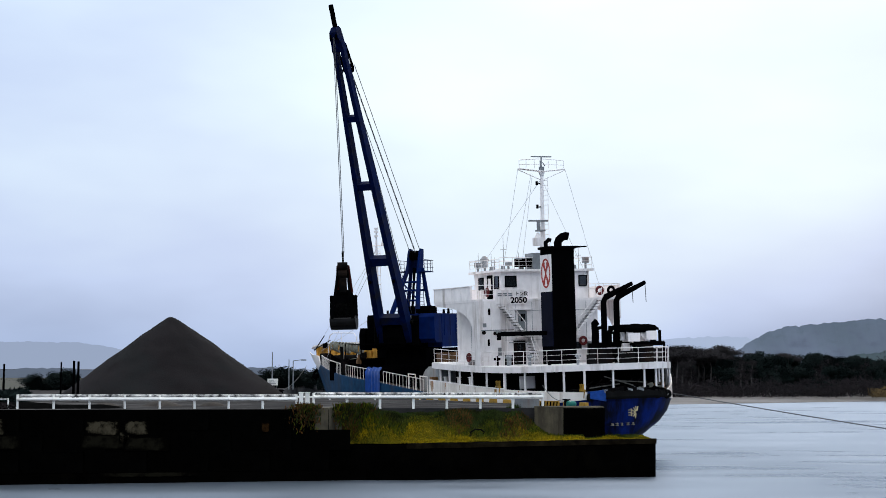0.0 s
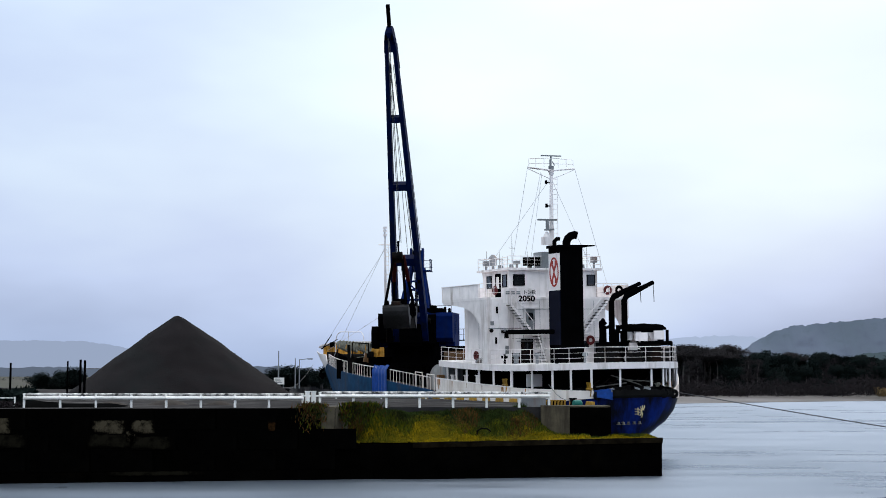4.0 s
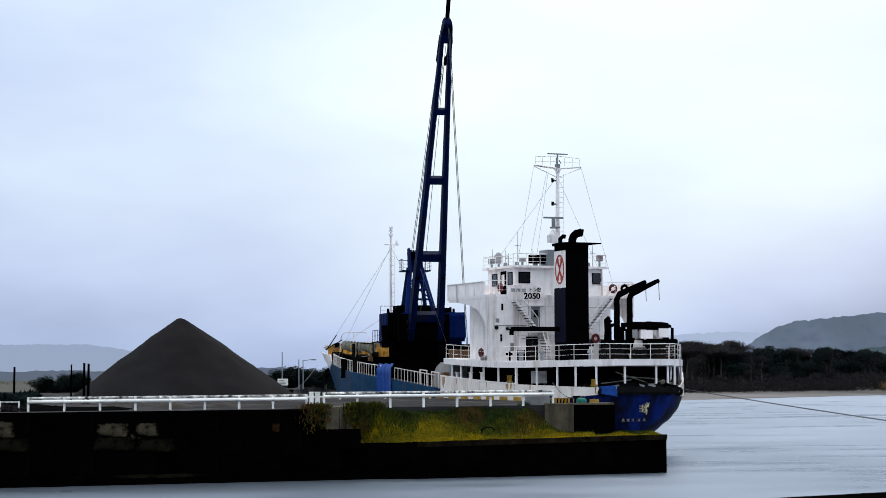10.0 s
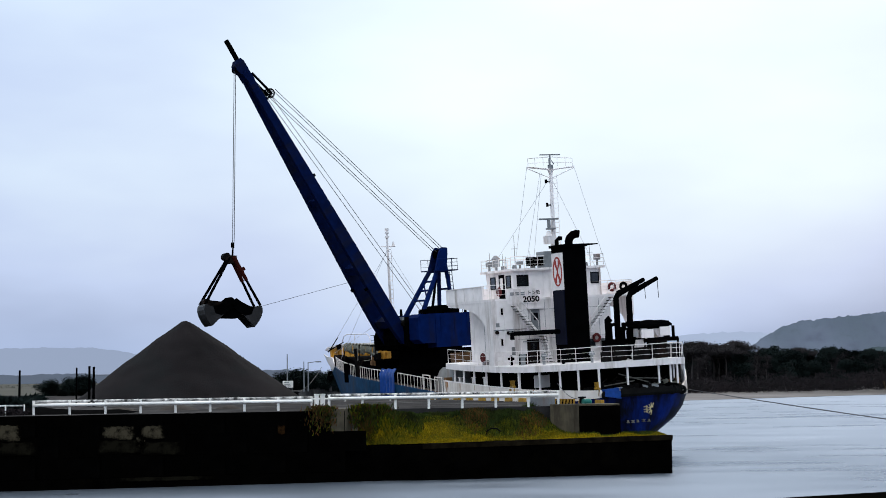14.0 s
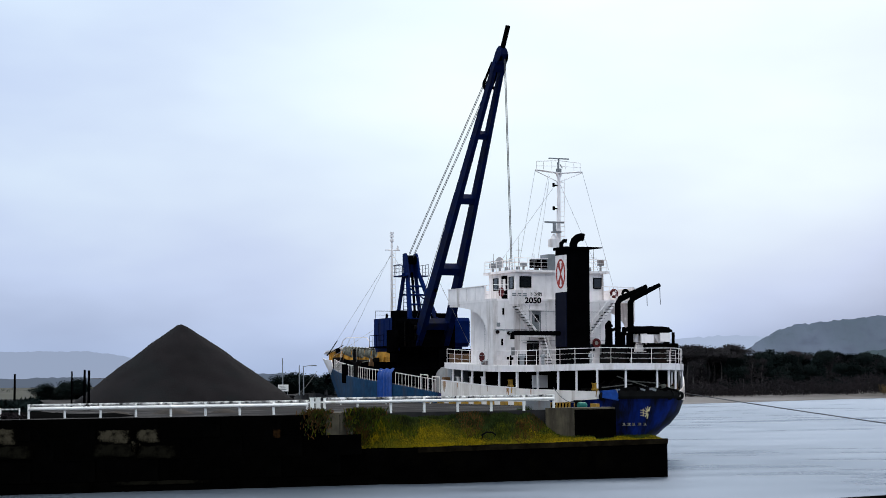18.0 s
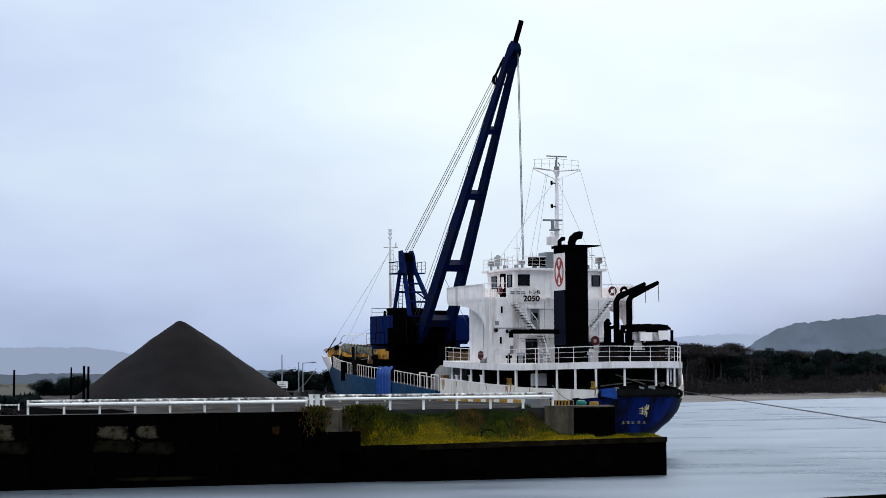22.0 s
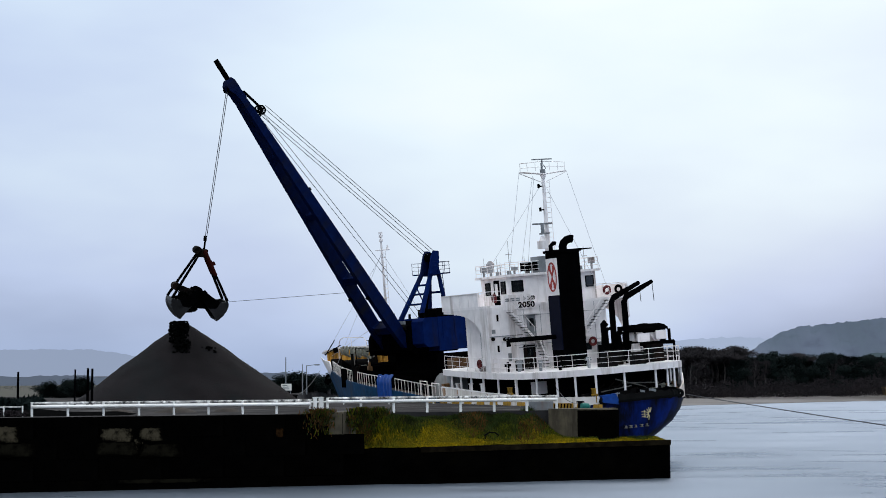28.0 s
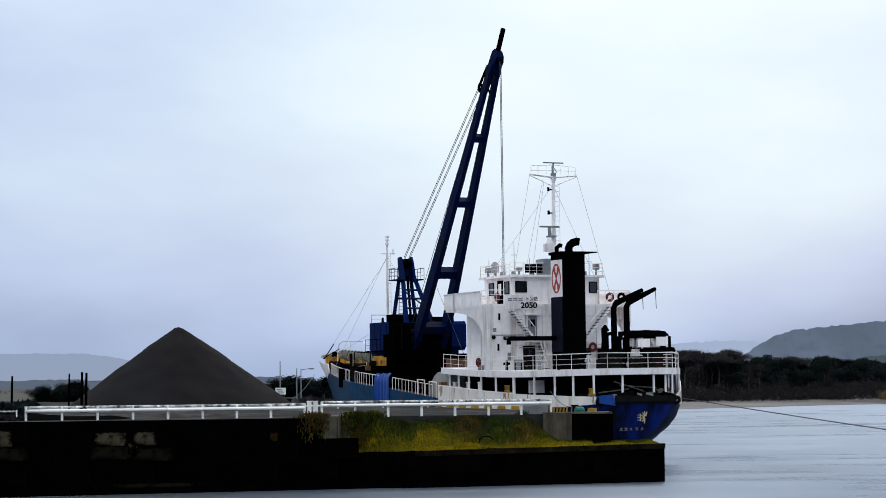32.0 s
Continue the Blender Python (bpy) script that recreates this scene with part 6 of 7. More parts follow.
for x, d in ((2.2, 0.5), (7.85, 0.5), (14.85, 0.42), (21.0, 0.36), (27.3, 0.4)):
    bm = B()
    y = BEAM_Y(x)
    # tie with widened ends
    pts = [(-y, x - d * 1.5), (-y * 0.7, x - d * 0.7), (y * 0.7, x - d * 0.7), (y, x - d * 1.5), (y, x + d * 1.5), (y * 0.7, x + d * 0.7), (-y * 0.7, x + d * 0.7), (-y, x + d * 1.5)]
    deep = BEAM_H(x) * 0.75
    a = [bm.verts.new((q, p, -deep)) for p, q in pts]
    b2 = [bm.verts.new((q, p, deep)) for p, q in pts]
    for i in range(8):
        bm.faces.new((a[i], a[(i + 1) % 8], b2[(i + 1) % 8], b2[i]))
    bm.faces.new(a[::-1])
    bm.faces.new(b2)
    part("cross_tie", bm, BOOM_NAVY, boom)
bm = B()
rings = []
for x, y, lo, hi in ((27.0, 0.56, -0.32, 0.34), (27.8, 0.46, -0.42, 0.34), (28.35, 0.40, -0.66, 0.40), (28.8, 0.33, -0.62, 0.42), (29.1, 0.24, -0.3, 0.3)):
    rings.append([bm.verts.new(p) for p in ((x, -y, lo), (x, y, lo), (x, y, hi), (x, -y, hi))])
for u, v in zip(rings, rings[1:]):
    for k in range(4):
        bm.faces.new((u[k], u[(k + 1) % 4], v[(k + 1) % 4], v[k]))
bm.faces.new(rings[0])
bm.faces.new(rings[-1][::-1])
part("boom_head", bm, BOOM_NAVY, boom, bevel=0.03)
bm = B()
box(bm, 29.0, -0.15, -0.12, BOOM, 0.15, 0.2)
part("tip_stick", bm, BLACK, boom, bevel=0.02)
bm = B()
for y in (-0.25, 0.25):
    tube(bm, (28.4, y - 0.06, -0.55), (28.4, y + 0.06, -0.55), 0.26, n=16)
part("head_sheave", bm, BLACK, boom)
bm = B()
for sd in (-1, 1):
    torus(bm, (25.15, sd * 0.3, 1.15), (0, 1, 0), 0.36, 0.07, 16, 6)
    for k in range(4):
        a = k * math.pi / 4
        tube(bm, (25.15 + 0.34 * math.cos(a), sd * 0.3, 1.15 + 0.34 * math.sin(a)), (25.15 - 0.34 * math.cos(a), sd * 0.3, 1.15 - 0.34 * math.sin(a)), 0.035, n=5)
part("luffing_sheave", bm, BLACK, boom)
bm = B()
for sd in (-1, 1):
    tube(bm, (25.15, sd * 0.42, 1.15), (27.5, sd * 0.42, 0.45), 0.11, n=8)
    tube(bm, (25.15, sd * 0.42, 1.15), (24.8, sd * 0.42, 0.2), 0.08, n=8)
part("sheave_bracket", bm, BLACK, boom)
for x, z in ((6.0, -0.72), (17.0, 0.6)):
    for sd in (-1, 1):
        part("work_lamp", box(B(), x, sd * BEAM_Y(x) - 0.1, z - 0.12, x + 0.25, sd * BEAM_Y(x) + 0.1, z + 0.12), BLACK, boom)


# ---- clamshell grab (x along its opening, origin at its head) ----
grab = tagged(new("clamshell_grab"), "dark worn steel clamshell grab with a red head", "grab")
bm = B()
box(bm, -0.3, -0.42, -0.5, 0.42, 0.42, 0.16)
part("head_block", bm, STEEL, grab, bevel=0.06)
bm = B()
tube(bm, (-0.42, -0.4, 0.05), (-0.42, 0.4, 0.05), 0.33, n=14)
part("head_roller", bm, STEEL, grab, smooth=True)
bm = B()
tube(bm, (0.15, 0, -0.2), (0.2, 0, 0.9), 0.1, 0.07, 8)
box(bm, 0.05, -0.08, 0.85, 0.3, 0.08, 1.3)
part("hook_link", bm, BLACK, grab)
bm = B()
slab_xz(bm, [(-0.5, 0.3), (0.5, 0.3), (0.9, -0.35), (0.6, -1.0), (-0.6, -1.0), (-0.9, -0.35)], -0.9, 0.9)
lower = part("hinge_block", bm, BLACK, grab, bevel=0.08)
bm = B()
tube(bm, (-0.1, -0.5, 0.35), (-0.1, 0.5, 0.35), 0.4, n=14)
part("lower_sheave", bm, BLACK, lower, smooth=True)
ARM_X, ARM_Z, ARM, R_OUT, A_OUT = 0.18, -0.02, 4.58, 2.4, radians(-44)
shells, arms = [], []
for sd in (1, -1):
    # profile of the right-hand shell about its hinge, shut
    c = (R_OUT * math.cos(A_OUT), R_OUT * math.sin(A_OUT))
    curve = [c, (c[0] - 0.06, c[1] - 0.24), (c[0] - 0.26, c[1] - 0.46), (c[0] - 0.58, c[1] - 0.66), (c[0] - 0.98, c[1] - 0.80), (c[0] - 1.36, c[1] - 0.86), (0.03, c[1] - 0.88)]
    bm = B()
    th = 0.06
    inner = [(x * 0.93 - 0.02, z * 0.965 + 0.02) for x, z in curve]
    loop = curve + inner[::-1]
    slab_xz(bm, [(sd * x, z) for x, z in loop], -1.0, 1.0)
    sh = new("shell", mesh_of("shell", bm, SHELLM, bevel=0.0))
    sh.parent = grab
    tagged(sh, "worn grey bucket shell")
    for y0, y1 in ((-1.06, -0.98), (0.98, 1.06)):
        bm = B()
        slab_xz(bm, [(sd * x, z) for x, z in [(0.04, -0.35), (0.60, -0.2), (0.78, -0.75), (1.0, -1.2), (1.35, -1.52)] + curve], y0, y1)
        part("cheek_plate", bm, SHELLM, sh)
        bm = B()
        slab_xz(bm, [(sd * x, z) for x, z in [(-0.12, 0.32), (0.62, 0.28), (0.72, -0.3), (0.95, -0.95), (1.2, -1.35), (0.6, -1.6), (0.1, -1.3), (-0.14, -0.2)]], y0 - 0.02, y1 + 0.02)
        part("shell_leg", bm, BLACK, sh, "black leg from hinge to shell")
    bm = B()
    box(bm, min(sd * 0.3, sd * 0.9), -0.95, -1.5, max(sd * 0.3, sd * 0.9), 0.95, -1.3)
    part("shell_brace", bm, STEEL, sh)
    shells.append((sh, sd))
    for y in (-0.35, 0.35):
        bm = B()
        lean = math.copysign(0.5, y)
        tube(bm, (0, 0, 0), (0, lean, -ARM), 0.11, 0.12, 8)
        am = part("arm", bm, BLACK, grab)
        if sd == 1:
            bm = B()
            tube(bm, (0, 0, 0.1), (0, lean * 0.48, -0.48 * ARM), 0.2, 0.16, 10)
            box(bm, 0.1, lean * 0.25 - 0.15, -1.35, 0.36, lean * 0.25 + 0.15, -1.05)
            part("arm_sleeve", bm, RUSTY, am, "red-painted upper arm")
        arms.append((am, sd, y))

bm = B()
slab_xz(bm, [(-0.35, -0.3), (2.1, -0.22), (2.35, 0.0), (2.1, 0.24), (1.2, 0.3), (-0.35, 0.35)], -0.3, 0.3)
tube(bm, (2.1, -0.36, 0), (2.1, 0.36, 0), 0.34, n=14)
lever = part("closing_lever", bm, STEEL, grab, "dark closing lever with a rounded end", bevel=0.03)

# loads of dark aggregate that drop from the grab on to the heap
loads = []
for k in range(3):
    for piece in range(12):
        bm = B()
        rr = random.Random(40 + k * 10 + piece)
        for _ in range(520):
            p = Vector((max(-0.72, min(0.72, rr.gauss(0, 0.38))), max(-0.6, min(0.6, rr.gauss(0, 0.4))), rr.uniform(-0.85, 0.85)))
            q = rr.uniform(0.03, 0.10)
            box(bm, -q, -q, -q, q, q, q, Matrix.Translation(p) @ Euler((rr.random() * 3, rr.random() * 3, rr.random() * 3)).to_matrix().to_4x4())
        ob = thing("dropped_load", bm, WETCOAL, "clump of dark wet aggregate from the grab", "gravel", group="grab loads")
        loads.append((ob, k, piece))


# ---- ropes in sliding pieces, so that each keeps its length ----
def rope_thing(name, label, pieces, length, r, spread, parent=None):
    top = new(name)
    if parent:
        top.parent = parent
    tagged(top, label, "" if parent else "rope")
    obs = []
    for k in range(pieces):
        bm = B()
        for x, y in spread:
            tube(bm, (x, y, 0), (x, y, -length), r, n=5)
        obs.append(part("rope_piece", bm, WIRE, top))
    return top, obs, length


hoist = rope_thing("hoist_rope", "pair of steel hoist ropes from boom to grab", 4, 10.5, 0.03, ((0, -0.14), (0.1, 0.14)))
tag_line = rope_thing("tag_line", "thin steadying line from boom to grab", 4, 6.0, 0.018, ((0, 0.0),))
luff = rope_thing("luffing_rope", "four-part luffing rope from A-frame to boom", 2, 18.0, 0.028, ((-0.3, -0.36), (0.3, -0.12), (-0.3, 0.12), (0.3, 0.36)), crane)
winch_rope = rope_thing("winch_rope", "hoist ropes running up behind the boom", 2, 18.0, 0.025, ((-0.1, -0.2), (0.1, 0.2)), crane)


# ---- the heap, fence and things on the quay ----
bm = B()
HEAP = (-22.74, 163.0)
NR, NA = 26, 72
ringv = []
for i in range(NR + 1):
    u = i / NR
    ring = []
    for j in range(NA):
        a = 2 * math.pi * j / NA
        r = (9.63 + 0.44 * math.cos(a)) * u * (1 + 0.035 * soft(math.cos(a) * 2, math.sin(a) * 2, 0.9, 8))
        z = 6.92 * (1 - u) if u > 0.05 else 6.92 * (0.95 + 0.05 * (1 - (u / 0.05) ** 2) * 0.62)
        z += 0.06 * math.sin(math.pi * u)
        z += 0.10 * soft(r * math.cos(a), r * math.sin(a), 0.8, 5) + 0.05 * soft(r * math.cos(a), r * math.sin(a), 2.6, 2)
        ring.append(bm.verts.new((HEAP[0] + r * math.cos(a), HEAP[1] + r * math.sin(a), QUAY + z - (0.06 if i == NR else 0))))
        if i == 0:
            break
    ringv.append(ring)
for j in range(NA):
    bm.faces.new((ringv[0][0], ringv[1][j], ringv[1][(j + 1) % NA]))
for u, v in zip(ringv[1:], ringv[2:]):
    for j in range(NA):
        bm.faces.new((u[j], v[j], v[(j + 1) % NA], u[(j + 1) % NA]))
heap = thing("aggregate_mound", bm, COAL, "tall conical heap of dark grey aggregate on the quay", "gravel heap", smooth=True)
rr = random.Random(3)
verts, faces = [], []
for _ in range(900):
    a, u = rr.uniform(0, 6.283), 0.08 + 0.92 * rr.random() ** 0.6
    r = 9.7 * u
    q = rr.uniform(0.02, 0.05) * (1.6 if u > 0.9 else 1)
    c = Vector((HEAP[0] + r * math.cos(a), HEAP[1] + r * math.sin(a), QUAY + 6.92 * (1 - r / (9.63 + 0.44 * math.cos(a))) + 0.03))
    k = len(verts)
    verts += [c + Vector((q, 0, 0)), c + Vector((-q * 0.6, q, 0)), c + Vector((-q * 0.6, -q, 0)), c + Vector((0, 0, q))]
    faces += [(k, k + 1, k + 3), (k + 1, k + 2, k + 3), (k + 2, k, k + 3)]
me = bpy.data.meshes.new("loose_stones")
me.from_pydata(verts, [], faces)
me.materials.append(COAL)
tagged(new("loose_stones", me), "loose dark stones on the heap", "gravel", kind="stuff")


def fence_y(x):
    return front(x) + 3.7


def fence(xs, label, lift=0.0):
    """A guard fence with square posts, a stout white pipe and a worn pipe above and behind it."""
    f = tagged(new("guard_fence"), label, "fence", group="quay fences")
    bm = B()
    box(bm, -0.075, -0.06, -0.02, 0.075, 0.06, 0.80)
    box(bm, -0.09, -0.08, 0.78, 0.09, 0.08, 0.82)
    pm = mesh_of("post", bm, FENCE_W, bevel=0.01)
    for x in xs:
        o = new("post", pm)
        o.parent = f
        o.matrix_basis = Matrix.Translation((x, fence_y(x), QUAY)) @ TURN @ Matrix.Diagonal((0.85, 1, 1 + lift, 1))
    for xa, xb in zip(xs, xs[1:]):
        bm = B()
        tube(bm, (xa, fence_y(xa) - 0.12, QUAY + 0.56 + lift), (xb, fence_y(xb) - 0.12, QUAY + 0.56 + lift), 0.095, n=10)
        part("rail", bm, FENCE_W, f, smooth=True)
        bm = B()
        tube(bm, (xa, fence_y(xa) + 0.12, QUAY + 0.76 + lift), (xb, fence_y(xb) + 0.12, QUAY + 0.76 + lift), 0.07, n=8)
        part("upper_rail", bm, FENCE_OLD, f, "worn upper pipe with peeling paint", smooth=True)
    return f


fence([-23.72 + 1.936 * k for k in range(9)], "white pipe guard fence along the quay")
fence([-7.22, -5.27, -3.32, -1.32, 0.7, 2.75, 4.76, 6.62], "white pipe guard fence above the grass bank", lift=0.12)
# a lower, thinner rail goes on past the guard fence's end
f3 = tagged(new("thin_rail"), "thin low white rail among weeds on the quay", "fence", group="quay fences")
bm = B()
box(bm, -0.04, -0.04, -0.02, 0.04, 0.04, 0.62)
pm = mesh_of("post", bm, FENCE_W, bevel=0.01)
for k in range(18):
    x = -24.3 - 1.0 * k
    o = new("post", pm)
    o.parent = f3
    o.matrix_basis = Matrix.Translation((x, fence_y(x) + 0.4, QUAY)) @ TURN
    bm = B()
    tube(bm, (x, fence_y(x) + 0.4, QUAY + 0.55), (x - 1.0, fence_y(x - 1.0) + 0.4, QUAY + 0.55), 0.045, n=6)
    part("rail", bm, FENCE_OLD, f3, smooth=True)
# dark aggregate spilt over the end of the yard
bm = B()
rq = random.Random(64)
cells = [[bm.verts.new((-46 + 1.45 * i, fence_y(-46 + 1.45 * i) + 0.75 + 0.9 * j * (1 - 0.42 * max(0.0, (i - 14) / 5)), QUAY - 0.03 + (0.10 + 0.28 * rq.random() * (1.0 if i < 17 else 0.4)) * (0 < j < 8) * (0 < i < 19))) for j in range(9)] for i in range(20)]
for u, v in zip(cells, cells[1:]):
    for j in range(8):
        bm.faces.new((u[j], v[j], v[j + 1], u[j + 1]))
thing("aggregate_spill", bm, WETCOAL, "low spread of wet dark aggregate behind the rail", "gravel", smooth=True)
for x, w in ((-7.95, 0.10), (-7.6, 0.12)):
    bm = B()
    box(bm, -w, -0.14, -0.02, w, 0.14, 0.92)
    box(bm, -w - 0.03, -0.17, 0.92, w + 0.03, 0.17, 0.97)
    thing("gate_post", bm, FENCE_W, "stout white gate post between the guard fences", "post", group="gate posts", bevel=0.02, at=Matrix.Translation((x, fence_y(x), QUAY)) @ TURN)
# second rail line further back in the yard
f2 = tagged(new("yard_fence"), "low white rail at the back of the yard", "fence", group="quay fences")
for i in range(14):
    x = -42 + i * 3.4
    y = 150 + 0.25 * (x + 24)
    if (x + 23.3) ** 2 + (y - 167) ** 2 < 130:
        y = 150
    bm = B()
    tube(bm, (x, 141 + 0.26 * (x + 20), QUAY), (x, 141 + 0.26 * (x + 20), QUAY + 0.3), 0.06, n=6)
    part("post", bm, FENCE_W, f2)
    bm = B()
    tube(bm, (x, 141 + 0.26 * (x + 20), QUAY + 0.22), (x + 3.4, 141 + 0.26 * (x + 23.4), QUAY + 0.22), 0.06, n=6)
    part("rail", bm, FENCE_W, f2)

# yellow wheel stops at the quay's edge beside the ship
bm = B()
slab_xz(bm, [(-0.45, 0), (0.45, 0), (0.4, 0.26), (-0.4, 0.26)], -0.12, 0.12)
stop_me = mesh_of("wheel_stop", bm, YELLOW, bevel=0.02)
for k in range(13):
    if k == 4:
        continue
    x, y = berth(-9 + k * 2.35, 7.9)
    o = tagged(new("wheel_stop", stop_me), "worn yellow concrete wheel stop on the quay edge", "wheel stop", group="wheel stops")
    o.matrix_basis = Matrix.Translation((x, y, QUAY)) @ Matrix.Rotation(math.atan2(FWD.y, FWD.x), 4, "Z")
bm = B()
box(bm, -0.65, -0.1, 0, 0.65, 0.1, 0.42)
bar = thing("striped_barrier", bm, YELLOW, "yellow and black striped barrier board", "barrier", at=Matrix.Translation((7.1, 118.4, QUAY)))
for k in range(6):
    bm = B()
    slab_xz(bm, [(-0.58 + k * 0.2, 0.04), (-0.50 + k * 0.2, 0.04), (-0.46 + k * 0.2, 0.38), (-0.54 + k * 0.2, 0.38)], -0.105, -0.1)
    part("stripe", bm, BLACK, bar)
bm = B()
box(bm, -0.75, -0.3, 0, 0.75, 0.3, 0.55)
thing("utility_box", bm, GREY, "grey metal utility box behind the fence", "box", bevel=0.04, at=Matrix.Translation((5.7, 117.8, QUAY)))
bm = B()
rings = []
tube(bm, (-0.55, 0, 0.32), (0.55, 0, 0.32), 0.3, 0.3, 14)
tube(bm, (0.55, 0, 0.32), (0.85, 0, 0.32), 0.3, 0.12, 14)
thing("mooring_float", bm, GREEN, "sea-green plastic float on the quay", "buoy", smooth=True, at=Matrix.Translation((8.5, 119.0, QUAY)) @ Matrix.Diagonal((0.4, 0.6, 0.66, 1)) @ Matrix.Rotation(0.5, 4, "Z"))
bm = B()
path_tube(bm, [(-0.5, 0, 0), (-0.5, 0, 0.22), (-0.25, 0, 0.38), (0.1, 0, 0.36), (0.3, 0, 0.2), (0.2, 0, 0.12)], 0.05, 8)
thing("mooring_ring", bm, STEEL, "rusty mooring hook on the landing", "mooring ring", at=Matrix.Translation((2.6, front(2.6) - 0.55, 2.52)))
# timber posts, poles and sign
for x, y, hh, r in ((-29.8, 131, 2.6, 0.09), (-26.35, 133.5, 2.75, 0.07), (-25.45, 133.5, 2.85, 0.10), (-25.05, 133.0, 2.8, 0.10)):
    bm = B()
    tube(bm, (0, 0, -0.1), (0.03, 0.02, hh), r, r * 0.8, 8)
    thing("timber_post", bm, BLACK, "dark upright timber post in the yard", "post", group="yard posts", at=Matrix.Translation((x, y, QUAY)))
for px, y, hh in ((-17.2, 200, 4.1), (-16.6, 215, 3.4), (-16.2, 216, 3.3)):
    bm = B()
    tube(bm, (0, 0, 0), (0, 0, hh), 0.07, 0.05, 8)
    if hh < 3.35:
        tube(bm, (0, 0, hh - 0.05), (1.0, 0, hh + 0.08), 0.04, n=6)
        box(bm, 0.9, -0.1, hh - 0.02, 1.5, 0.1, hh + 0.12)
    thing("yard_pole", bm, GREY, "thin grey metal pole beyond the heap", "pole", group="yard poles", at=Matrix.Translation((px, y, QUAY)))
sg = tagged(new("sign_board_stand"), "small white sign board on two posts", "sign", kind="")
sg.matrix_basis = Matrix.Translation((-15.6, 182, QUAY))
bm = B()
box(bm, -0.5, -0.03, 0.75, 0.5, 0.03, 1.4)
part("board", bm, FENCE_W, sg)
bm = B()
for k in range(3):
    box(bm, -0.38, -0.045, 0.88 + k * 0.17, 0.30 - 0.1 * k, -0.032, 0.94 + k * 0.17)
part("lettering_bars", bm, GREY, sg)
for x in (-0.4, 0.4):
    bm = B()
    tube(bm, (x, 0, 0), (x, 0, 0.8), 0.03, n=6)
    part("post", bm, GREY, sg)
# small spoil heaps behind the fence
for x, y, r, hh in ((-17.0, 118.0, 1.5, 0.32), (-14.0, 119.5, 1.0, 0.24), (-20.4, 117.5, 1.1, 0.22)):
    bm = B()
    rg = [[bm.verts.new((rad * math.cos(a * 0.5236), rad * math.sin(a * 0.5236), hh * z + 0.05 * soft(a, rad, 1.3, x) * (rad > 0) - (0.05 if z == 0 else 0))) for a in range(12)] for rad, z in ((r, 0), (r * 0.65, 0.5), (r * 0.3, 0.9), (0.05, 1))]
    for u, v in zip(rg, rg[1:]):
        for k in range(12):
            bm.faces.new((u[k], u[(k + 1) % 12], v[(k + 1) % 12], v[k]))
    bm.faces.new(rg[-1])
    thing("spoil_mound", bm, mat("brown_spoil", (0.026, 0.020, 0.016), 0.95, vary=0.4, bump=0.5), "low heap of brown spoil behind the fence", "heap", group="spoil heaps", smooth=True, at=Matrix.Translation((x, y, QUAY)))
# long mooring line over the water
bm = B()
a, b2 = Vector((16.6, 138.5, 4.85)), Vector((32.5, 45.0, 2.1))
pts = [a.lerp(b2, k / 24) + Vector((0, 0, -0.25 * math.sin(math.pi * k / 24))) for k in range(25)]
path_tube(bm, pts, 0.035, 6)
thing("mooring_line", bm, WIRE, "long dark mooring line from the ship's quarter", "rope")
for s, l, tx, ty in ((1.8, 5.6, 8.4, 121.5), (54, 5.2, -13.5, 166.5)):
    a = STERN + FWD * s + PORT * l + Vector((0, 0, 5.3 if s < 10 else 6.7))
    b2 = Vector((tx, ty, QUAY + 0.35))
    bm = B()
    path_tube(bm, [a.lerp(b2, k / 12) + Vector((0, 0, -0.35 * math.sin(math.pi * k / 12))) for k in range(13)], 0.022, 6)
    thing("mooring_line", bm, WIRE, "dark mooring line from ship to quay", "rope")
    bm = B()
    tube(bm, (0, 0, 0), (0, 0, 0.4), 0.18, 0.16, 12)
    tube(bm, (0, 0, 0.4), (0, 0, 0.5), 0.28, 0.25, 12)
    thing("quay_bollard", bm, STEEL, "dark cast mooring bollard on the quay", "bollard", smooth=True, at=Matrix.Translation((tx, ty, QUAY)))


